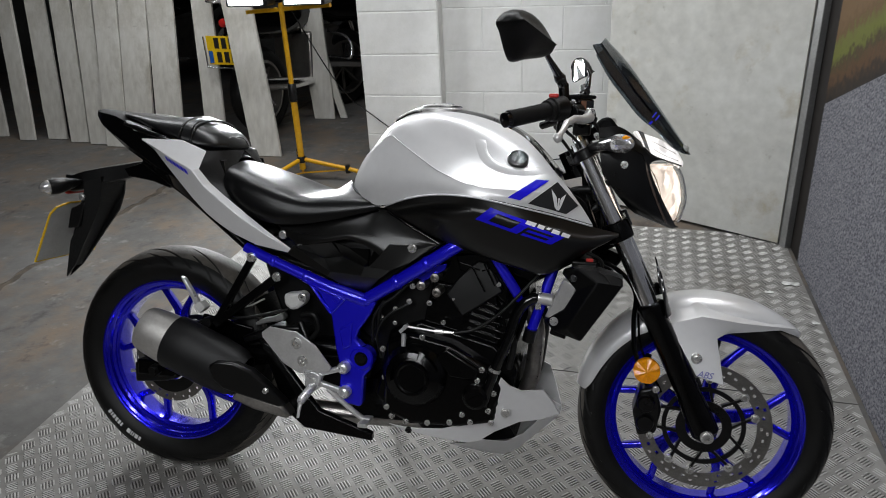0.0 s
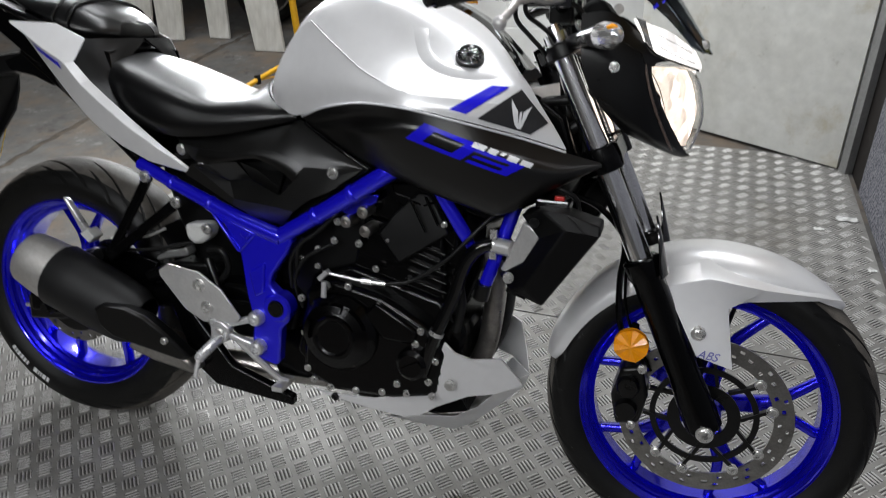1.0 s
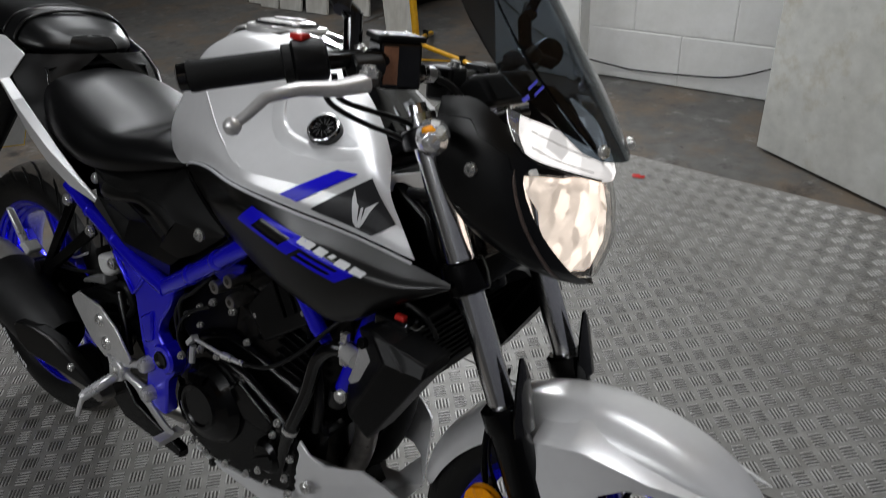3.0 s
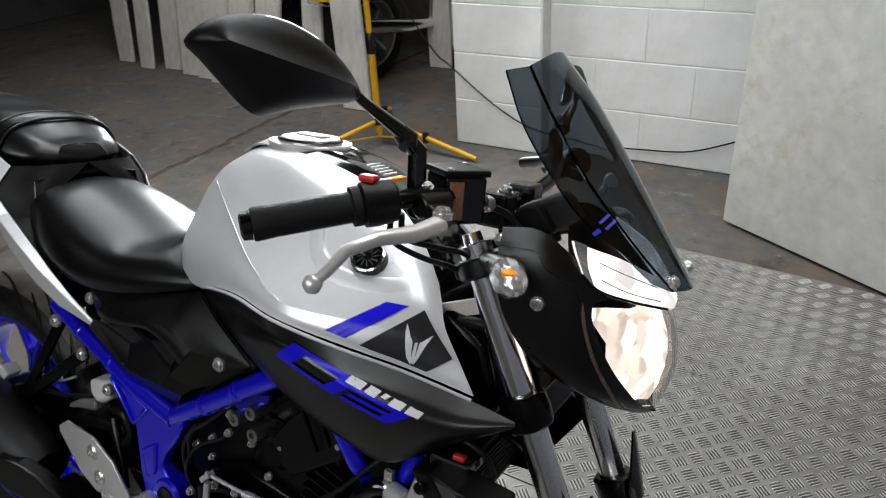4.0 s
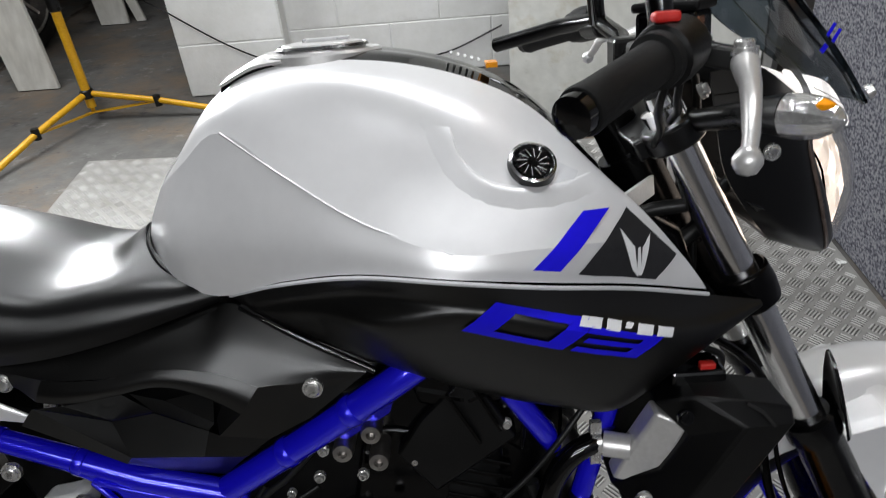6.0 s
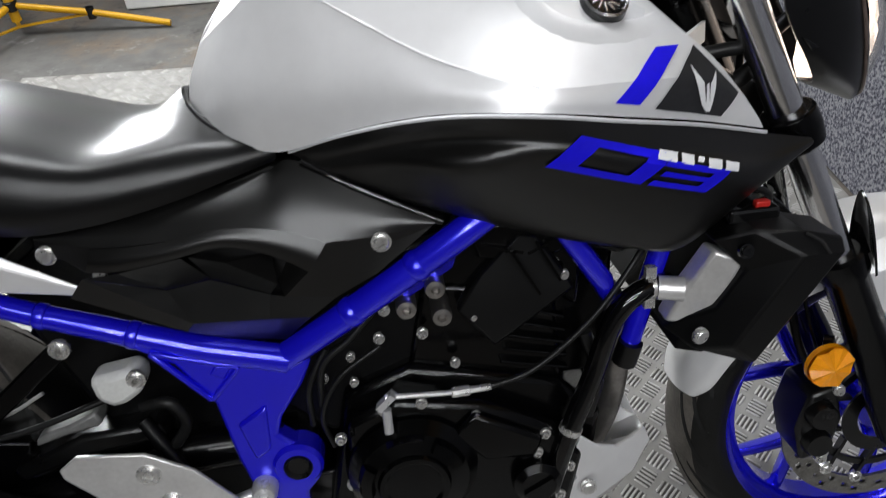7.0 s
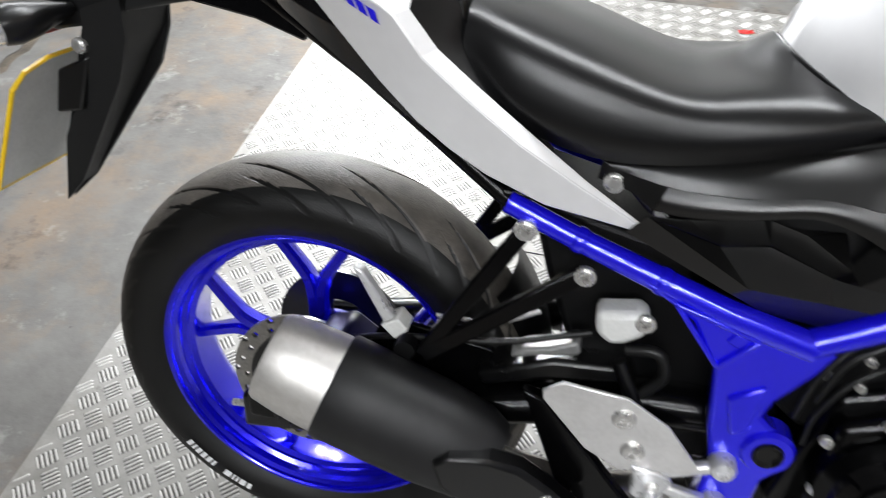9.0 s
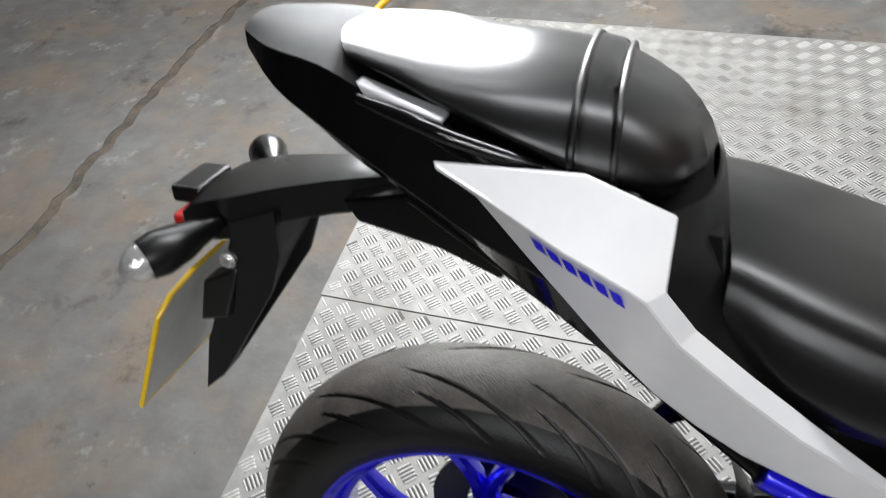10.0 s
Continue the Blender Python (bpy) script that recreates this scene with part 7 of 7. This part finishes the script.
    mo = [tuple(p) for p in spline(mo + mo[:1], 3)][:-1]
    ctr = Vector((0.968, -0.345, 1.126))
    fwd = Vector((0.88, -0.42, 0.10)).normalized()
    rows = []
    # a ridge runs across the back from the outer tip down to the stalk
    ridge_a, ridge_b = Vector((0.946, -0.398, 1.143)), Vector((0.996, -0.290, 1.112))
    for k, push in ((1.0, -0.004), (1.03, 0.004), (0.96, 0.012), (0.84, 0.020), (0.62, 0.026), (0.4, 0.030), (0.18, 0.035), (0.005, 0.041)):
        ring = []
        for p in mo + mo[:1]:
            p = Vector(p)
            f = (p - ridge_a).dot(ridge_b - ridge_a) / (ridge_b - ridge_a).length_squared
            q = ridge_a.lerp(ridge_b, min(1, max(0, f)))
            ring.append(q + (p - q) * k + fwd * push)
        rows.append(ring)
    mg = Geo().grid(rows)
    turn = Matrix.Translation((1.070, 0.202, 1.10)) @ Matrix.Diagonal((0.66, 0.66, 0.72, 1)) @ Matrix.Translation((-1.004, -0.268, -1.10)) if s > 0 else Matrix()
    mirror = part("mirror", mg if s < 0 else flipped(mg), BLACK_GRAIN, bike, "black mirror", 50, at=turn)
    gl = Geo()
    gl.v = [tuple(ctr + (Vector(p) - ctr) * 0.95 - fwd * 0.002) for p in mo]
    gl.f = [tuple(range(len(mo)))]
    part("mirror_glass", gl if s < 0 else flipped(gl), MIRROR, mirror, "mirror glass", 0)
turn_r = pose(1.068, -0.150, 0.996, 0, 0, 56)
res = part("brake_reservoir", Geo().box(-0.026, 0.026, -0.026, 0.026, -0.028, 0.026), BLACK_GLOSS, bike, "gloss black brake fluid reservoir", 0, 0.004, at=turn_r)
# Copper-coloured slab carries the warm reflection on the reservoir's face.
part("copper_reflection", Geo().box(-0.022, -0.004, -0.0275, -0.025, -0.022, 0.021), COPPER_SHEEN, res, "copper reflection painted on the reservoir face", 0, 0.001)
part("reservoir_lid", Geo().box(-0.029, 0.029, -0.029, 0.029, 0.026, 0.034), DULL_BLACK, res, "black lid", 0, 0.003)
for x, y in ((-0.019, -0.019), (0.019, 0.019)):
    part("lid_screw", Geo().bolt((x, y, 0.034), (0, 0, 1), 0.003, 0.002), ZINC, res, "small screw")
pair("bar_riser", Geo().box(1.055, 1.095, -0.065, -0.025, 0.945, 0.990), BLACK, bike, "", 0, 0.005)
part("riser_bolt", Geo().bolt((1.085, -0.045, 0.990), (0.2, 0, 1), 0.007, 0.008), ZINC, bike, "bright bolt")
part("throttle_cable", Geo().tube([(1.05, -0.235, 0.985), (1.050, -0.225, 0.957), (1.065, -0.18, 0.940), (1.075, -0.13, 0.925), (1.08, -0.08, 0.90)], 0.0035, 8, smooth=5), CABLE, bike, "black throttle cable", 60)
part("throttle_cable", Geo().tube([(1.04, -0.24, 0.982), (1.035, -0.225, 0.950), (1.05, -0.18, 0.924), (1.06, -0.13, 0.905), (1.07, -0.08, 0.88)], 0.0035, 8, smooth=5), CABLE, bike, "black throttle cable", 60)
part("front_brake_hose", Geo().tube([(1.086, -0.10, 0.982), (1.110, -0.075, 0.965), (1.125, -0.05, 0.92), (1.13, -0.04, 0.82), (1.13, -0.04, 0.72)], 0.0045, 8, smooth=5), CABLE, bike, "black brake hose", 60)
part("master_cylinder", Geo().tube([(1.052, -0.215, 0.990), (1.082, -0.115, 0.985)], 0.014, 14).box(1.050, 1.078, -0.165, -0.135, 0.968, 0.995), BLACK_GLOSS, bike, "gloss black brake master cylinder", 30, 0.002)
part("banjo_bolt", Geo().disc((1.083, -0.112, 0.984), (1.088, -0.096, 0.983), 0.010, 6).disc((1.086, -0.103, 0.976), (1.086, -0.103, 0.992), 0.008, 12), ZINC, bike, "bright banjo bolt", 30)
part("lever_pivot", Geo().bolt((1.098, -0.232, 0.992), (0, 0, 1), 0.008, 0.008), ZINC, bike, "bright pivot bolt")
part("clamp_bolt", Geo().bolt((1.062, -0.205, 1.012), (0.2, -0.4, 1), 0.005, 0.005), ZINC, bike, "bright bolt")
part("clamp_bolt", Geo().bolt((1.112, -0.105, 0.945), (1, -0.5, 0.6), 0.006, 0.005), ZINC, bike, "bright bolt")
part("ignition_lock", Geo().tube([(1.085, 0.0, 0.93), (1.078, 0.0, 0.957), (1.076, 0.0, 0.962)], [0.022, 0.022, 0.016], 18), BLACK_GLOSS, bike, "gloss black ignition lock", 30)
part("dash", Geo().plate([(1.092, 0.955), (1.118, 0.985), (1.138, 0.988), (1.165, 0.955), (1.13, 0.940)], -0.062, 0.062), DULL_BLACK, bike, "black instrument housing", 25, 0.008)

# headlamp cowl
cowl_rows = [
    [(1.115, -0.112, 0.962), (1.16, -0.105, 0.965), (1.205, -0.092, 0.935), (1.245, -0.075, 0.905), (1.262, -0.060, 0.896)],
    [(1.118, -0.125, 0.920), (1.165, -0.122, 0.915), (1.205, -0.108, 0.898), (1.222, -0.096, 0.888), (1.228, -0.090, 0.884)],
    [(1.130, -0.124, 0.865), (1.172, -0.120, 0.850), (1.215, -0.108, 0.835), (1.242, -0.092, 0.828), (1.250, -0.084, 0.826)],
    [(1.165, -0.112, 0.812), (1.20, -0.105, 0.795), (1.24, -0.085, 0.775), (1.272, -0.058, 0.765), (1.282, -0.046, 0.768)],
    [(1.20, -0.07, 0.775), (1.23, -0.062, 0.762), (1.262, -0.045, 0.748), (1.285, -0.022, 0.739), (1.298, -0.010, 0.742)]]
cowl_rows.append([(x + 0.006, 0.0, z - 0.004) for x, y, z in cowl_rows[-1]])
cowl = part("headlamp_cowl", Patch(cowl_rows, 4, 4).geo(0.003, False), BLACK, bike, "satin black headlamp cowl", 40)
part("headlamp_cowl", flipped(Patch(cowl_rows, 4, 4).geo(0.003, False)), BLACK, bike, "satin black headlamp cowl", 40)
cowl_net = Patch(cowl_rows, 4, 4).pts
lip = Vector((0, -0.0008, 0))
# Rim tube is coloured paler than the cowl to draw its edge highlight.
pair("cowl_rim", Geo().tube([cowl_net[i][11] + lip for i in range(4, 15)], [0.0006] + [0.0024] * 9 + [0.0006], 8), COWL_LINE, cowl, "edge of the lamp recess with a painted highlight", 60)
pair("cowl_crease", Geo().tube([cowl_net[2 + j // 5][j] + lip for j in range(0, 13)], [0.0005] + [0.0020] * 11 + [0.0005], 8, smooth=2), BLACK_GLOSS, cowl, "", 60)
pair("cowl_step", Geo().plate([(1.150, 0.838, -0.125), (1.195, 0.815, -0.112), (1.215, 0.795, -0.098), (1.185, 0.800, -0.106)], 0, 0.01), BLACK_GLOSS, cowl, "", 20, 0.002)
pair("cowl_bolt", Geo().bolt((1.173, -0.125, 0.884), (0, -1, 0), 0.0062, 0.005), ZINC, cowl, "bright bolt")
lens_rows = []
for u in (-1, -0.93, -0.7, -0.35, 0, 0.35, 0.7, 0.93, 1):
    a = abs(u)
    back = 0.068 * a ** 2.2
    row = []
    for v in (0.0, 0.12, 0.4, 0.75, 0.95, 1.0):
        w = 0.088 * (1 - 0.52 * (1 - v) ** 1.5)
        z = 0.752 + v * 0.132
        x = 1.303 + 0.020 * math.sin(v * 3.0) - back * (0.75 + 0.25 * v) - 0.016 * v
        row.append((x, u * w, z))
    lens_rows.append(row)
lamp = part("headlamp", Patch(lens_rows, 4, 4).geo(0.003, False), CLEAR, bike, "lit headlamp with clear lens", 60)
bowl = []
for n_, u in enumerate((-0.97, -0.8, -0.6, -0.4, -0.2, 0, 0.2, 0.4, 0.6, 0.8, 0.97)):
    row = []
    for k_, v in enumerate((0.03, 0.18, 0.34, 0.5, 0.66, 0.82, 0.97)):
        w = 0.086 * (1 - 0.52 * (1 - v) ** 1.5)
        fold = 0.004 * ((n_ + k_) % 2)
        row.append((1.303 + 0.020 * math.sin(v * 3.0) - 0.068 * abs(u) ** 2.2 * (0.75 + 0.25 * v) - 0.016 * v - 0.006 - fold * 1.5 - 0.004 * (1 - u * u), u * w, 0.752 + v * 0.132))
    bowl.append(row)
part("reflector_bowl", Geo().grid(bowl), LAMP_BOWL, lamp, "faceted bright reflector", 0)
drl_rows = [[(1.194, -0.090, 0.957), (1.215, -0.080, 0.950), (1.250, -0.058, 0.938), (1.285, -0.02, 0.915), (1.292, 0.0, 0.910)],
            [(1.204, -0.098, 0.940), (1.222, -0.092, 0.928), (1.258, -0.066, 0.908), (1.298, -0.022, 0.892), (1.304, 0.0, 0.889)],
            [(1.212, -0.095, 0.922), (1.232, -0.088, 0.904), (1.264, -0.062, 0.892), (1.299, -0.02, 0.880), (1.304, 0.0, 0.878)]]
part("position_lamp", Patch(drl_rows, 4, 4).geo(0.003, False), DRL, bike, "bright white position lamp", 40)
part("position_lamp", flipped(Patch(drl_rows, 4, 4).geo(0.003, False)), DRL, bike, "bright white position lamp", 40)
drl_net = Patch(drl_rows, 4, 4).pts
off = Vector((0.002, -0.003, 0.002))
pair("position_lamp_end", Geo().grid([[p + off for p in r[0:4]] for r in drl_net]), LENS_SILVER, cowl, "clear silvered lamp end", 20)
for i in (2, 5):
    pair("lamp_rib", Geo().tube([drl_net[i][j] + off * 0.4 for j in range(5, 12)], 0.0007, 6), LENS_SILVER, cowl, "", 60)
pair("lamp_edge", Geo().tube([p + off * 0.3 for p in drl_net[-1][:13]], 0.0018, 8), BLACK_GLOSS, cowl, "", 60)
for s in (-1, 1):
    st = part("front_indicator", Geo().tube([(1.10, 0.115 * s, 0.918), (1.13, 0.150 * s, 0.926), (1.148, 0.172 * s, 0.929), (1.157, 0.186 * s, 0.930)], [0.010, 0.0125, 0.0165, 0.0195], 16), BLACK, bike, "black front indicator with clear lens", 50)
    part("lens", Geo().tube([(1.157, 0.186 * s, 0.930), (1.165, 0.198 * s, 0.930), (1.174, 0.212 * s, 0.930), (1.181, 0.224 * s, 0.930), (1.184, 0.229 * s, 0.930)], [0.0195, 0.0200, 0.0175, 0.010, 0.002], 12), LENS_SILVER, st, "clear silvered lens", 20)
    part("amber_bulb", Geo().lathe((1.1720, 0.2150 * s, 0.938), [(0.001, -0.009), (0.009, -0.005), (0.009, 0.005), (0.001, 0.009)], 12, "z"), AMBER, st, "amber bulb", 60)
# screen
scr_rows = [[(1.094, -0.102, 1.140), (1.128, -0.118, 1.085), (1.168, -0.120, 1.035), (1.205, -0.112, 0.992), (1.250, -0.088, 0.955), (1.285, -0.060, 0.918)],
            [(1.108, -0.070, 1.146), (1.150, -0.082, 1.090), (1.192, -0.084, 1.035), (1.234, -0.078, 0.988), (1.272, -0.062, 0.945), (1.305, -0.040, 0.908)],
            [(1.116, 0.0, 1.164), (1.166, 0.0, 1.112), (1.217, 0.0, 1.046), (1.258, 0.0, 0.990), (1.290, 0.0, 0.945), (1.318, 0.0, 0.905)]]
scr_rows += [[(x, -y, z) for x, y, z in r] for r in reversed(scr_rows[:-1])]
scr = part("screen", Patch(scr_rows[:2], 4, 4).geo(0.003, False), SCREEN, bike, "smoked fly screen", 30)
part("screen_centre", Patch(scr_rows[1:4], 4, 4).geo(0.003, False), SCREEN, scr, "", 40)
part("screen_flank", Patch(scr_rows[3:], 4, 4).geo(0.003, False), SCREEN, scr, "", 40)
for a, b, w in (((1.226, -0.1032, 0.986), (1.234, -0.0996, 0.997), 0.003), ((1.233, -0.1000, 0.980), (1.241, -0.0964, 0.991), 0.003), ((1.221, -0.1043, 0.972), (1.227, -0.1013, 0.978), 0.005)):
    part("screen_mark", Geo().beam(a, b, w, 0.001, (0, 1, 0)), BLUE_DECAL, scr, "blue mark on the screen", 0)
pair("screen_bolt", Geo().bolt((1.306, -0.044, 0.922), (1, -0.3, 0.6), 0.006, 0.004), ZINC, scr, "bright screw")

# ---- motorcycles parked behind the planks ----
def parked_motorcycle(at, label, plate=False):
    ob = thing("parked_motorcycle", label, "motorcycle", at, "parked motorcycles")
    for x, name in ((0.0, "rear_wheel"), (1.4, "front_wheel")):
        c = (x, 0, 0.31)
        w = part(name, Geo().lathe(c, [(0.22, -0.055), (0.25, -0.065), (0.285, -0.058), (0.31, -0.02), (0.31, 0.02), (0.285, 0.058), (0.25, 0.065), (0.22, 0.055)], 40, loop=True), RUBBER, ob, "black tyre", 50)
        part("wheel_rim", Geo().lathe(c, [(0.20, -0.05), (0.225, -0.05), (0.225, 0.05), (0.20, 0.05)], 40, loop=True), STEEL, w, "dull alloy rim", 30)
        sp = Geo()
        for k in range(8):
            a = k * math.pi / 4
            sp.beam((x, 0, 0.31), (x + 0.21 * math.cos(a), 0, 0.31 + 0.21 * math.sin(a)), 0.016, 0.02, (0, 1, 0))
        part("wheel_spider", sp, STEEL, w, "", 0)
    hull = [[(x, w * math.cos(radians(a)), z + h * math.sin(radians(a))) for a in range(0, 361, 30)] for x, w, z, h in
            ((-0.25, 0.05, 0.82, 0.05), (-0.05, 0.11, 0.78, 0.10), (0.3, 0.13, 0.74, 0.10), (0.6, 0.17, 0.82, 0.17), (0.95, 0.16, 0.85, 0.16), (1.15, 0.12, 0.80, 0.16), (1.3, 0.08, 0.82, 0.12))]
    part("body", Geo().grid(hull), BLACK_GLOSS, ob, "dark bodywork", 50)
    part("engine", Geo().plate([(0.45, 0.3), (0.5, 0.66), (0.95, 0.66), (1.0, 0.35), (0.8, 0.25)], -0.17, 0.17), STEEL, ob, "dull engine", 20, 0.02)
    part("seat", Geo().grid([[(x, w * math.cos(radians(a)), z + 0.04 * math.sin(radians(a))) for a in range(0, 361, 45)] for x, w, z in ((-0.2, 0.08, 0.9), (0.1, 0.14, 0.88), (0.45, 0.12, 0.84))]), VINYL, ob, "black seat", 50)
    part("fork", Geo().tube([(1.4, -0.1, 0.31), (1.12, -0.1, 0.95)], 0.022, 12), CHROME, ob, "bright fork leg")
    part("fork", Geo().tube([(1.4, 0.1, 0.31), (1.12, 0.1, 0.95)], 0.022, 12), CHROME, ob, "bright fork leg")
    part("handlebar", Geo().tube([(0.98, -0.36, 1.04), (1.1, -0.15, 1.06), (1.1, 0.15, 1.06), (0.98, 0.36, 1.04)], 0.012, 10), FRAME_BLACK, ob)
    part("exhaust", Geo().tube([(0.6, -0.16, 0.28), (0.2, -0.17, 0.33), (-0.3, -0.18, 0.42)], [0.02, 0.045, 0.05], 16), CHROME, ob, "bright exhaust")
    part("crash_bar", Geo().tube([(0.75, -0.15, 0.62), (0.78, -0.33, 0.58), (0.80, -0.34, 0.42), (0.78, -0.15, 0.36)], 0.013, 10, smooth=4), CHROME, ob, "chrome crash bar")
    part("luggage_rack", Geo().tube([(0.0, -0.12, 0.95), (-0.30, -0.11, 0.97), (-0.36, 0.0, 0.97), (-0.30, 0.11, 0.97), (0.0, 0.12, 0.95)], 0.009, 10), CHROME, ob, "chrome rack")
    part("tail_lamp", Geo().lathe((-0.29, 0, 0.83), [(0.001, -0.03), (0.026, -0.024), (0.030, 0.0), (0.026, 0.04), (0.001, 0.05)], 16, "x"), RED, ob, "red tail lamp", 40)
    if plate:
        px = -0.36
        pl = part("number_plate", Geo().box(px - 0.004, px, -0.115, 0.115, 0.565, 0.755), PLATE_YELLOW, ob, "yellow number plate with dark bars", 0, 0.001)
        part("blue_band", Geo().box(px - 0.006, px - 0.004, 0.075, 0.108, 0.575, 0.655), PLATE_BLUE, pl, "blue band", 0)
        for k, (y0, z0) in enumerate(((0.03, 0.672), (-0.03, 0.672), (-0.09, 0.672), (0.02, 0.580), (-0.04, 0.580), (-0.10, 0.580))):
            part("plate_bar", Geo().box(px - 0.006, px - 0.004, y0 - 0.016, y0 + 0.022, z0, z0 + 0.070), INK, pl, "dark bar", 0)
        part("plate_frame", Geo().tube([(px - 0.004, 0.135, 0.75), (px - 0.004, 0.135, 0.545), (px - 0.004, -0.135, 0.545), (px - 0.004, -0.135, 0.75)], 0.006, 8), CHROME, pl, "chrome plate frame")
        part("plate_arm", Geo().beam((px + 0.003, 0, 0.745), (-0.18, 0, 0.84), 0.05, 0.02), FRAME_BLACK, pl)
    return ob


parked_motorcycle(pose(-1.44, 3.33, 0, 0, 0, 82), "dark parked motorcycle with a yellow plate and chrome rack", True)
parked_motorcycle(pose(-1.15, 4.25, 0, 0, 0, 60), "dark parked motorcycle with chrome crash bars in shadow")
parked_motorcycle(pose(-3.3, 4.3, 0, 0, 0, 75), "dark parked motorcycle behind the planks")
parked_motorcycle(pose(-0.25, 4.9, 0, 0, 0, 100), "dark parked motorcycle behind the work light")

# ---- litter ----
LITTER = [(1.850, 1.285, 0.030, RESERVOIR, "scrap of pale plastic film on the floor"), (1.757, 1.20, 0.016, LABEL_WHITE, "tiny scrap of pale paper on the floor"),
          (0.785, 1.69, 0.022, RED, "small red scrap on the tread plate"), (0.955, -0.135, 0.035, CLEAR, "shred of clear plastic film on the tread plate"), (1.88, 0.98, 0.012, LABEL_WHITE, "tiny scrap of pale paper on the floor")]
for k, (x, y, size, mat, label) in enumerate(LITTER):
    rng = random.Random(k + 40)
    n = 6
    rows = [[(x + (i / n - 0.5) * size * 2 + rng.uniform(-1, 1) * size * 0.15, y + (j / n - 0.5) * size * 1.1 + rng.uniform(-1, 1) * size * 0.15, 0.0045 + abs(rng.gauss(0, 0.12)) * size) for j in range(n + 1)] for i in range(n + 1)]
    g = Geo().grid(rows)
    tagged(part("litter_scrap", g, mat, None, "", 30), label, "litter", "floor litter")


# ---- blockwork ----
def chamfered(w, h, d, c=0.004):
    """A painted block face, chamfered at its front edges; x across, z up, front towards -y."""
    v = [(0, 0, 0), (w, 0, 0), (w, 0, h), (0, 0, h), (0, -d + c, 0), (w, -d + c, 0), (w, -d + c, h), (0, -d + c, h), (c, -d, c), (w - c, -d, c), (w - c, -d, h - c), (c, -d, h - c)]
    f = [(0, 4, 5, 1), (1, 5, 6, 2), (2, 6, 7, 3), (3, 7, 4, 0), (4, 8, 9, 5), (5, 9, 10, 6), (6, 10, 11, 7), (7, 11, 8, 4), (8, 11, 10, 9)]
    me = bpy.data.meshes.new("block")
    me.from_pydata(v, [], f)
    me.materials.append(BLOCK)
    return me


def blockwork(parent, x0, x1, y, length, course, joint, top):
    shared = {}
    row = 0
    z = 0.0
    while z < top - 0.02:
        h = min(course - joint, top - z)
        x = x0 - (length / 2 if row % 2 and x1 - x0 > length * 1.2 else 0)
        while x < x1 - 0.01:
            a, b = max(x, x0), min(x + length - joint, x1)
            if b - a > 0.03:
                key = (round(b - a, 3), round(h, 3))
                if key not in shared:
                    shared[key] = chamfered(b - a, h, 0.0035, 0.003)
                ob = new("block", shared[key])
                ob.parent = parent
                ob.location = (a, y, z + joint / 2)
            x += length
        z += course
        row += 1


blockwork(bpy.data.objects["pier"], -0.325, 0.145, 2.505, 0.47, 0.2345, 0.005, 2.8)
blockwork(bpy.data.objects["wall_back"], 0.15, 2.3, 2.60, 0.45, 0.2345, 0.004, 2.8)
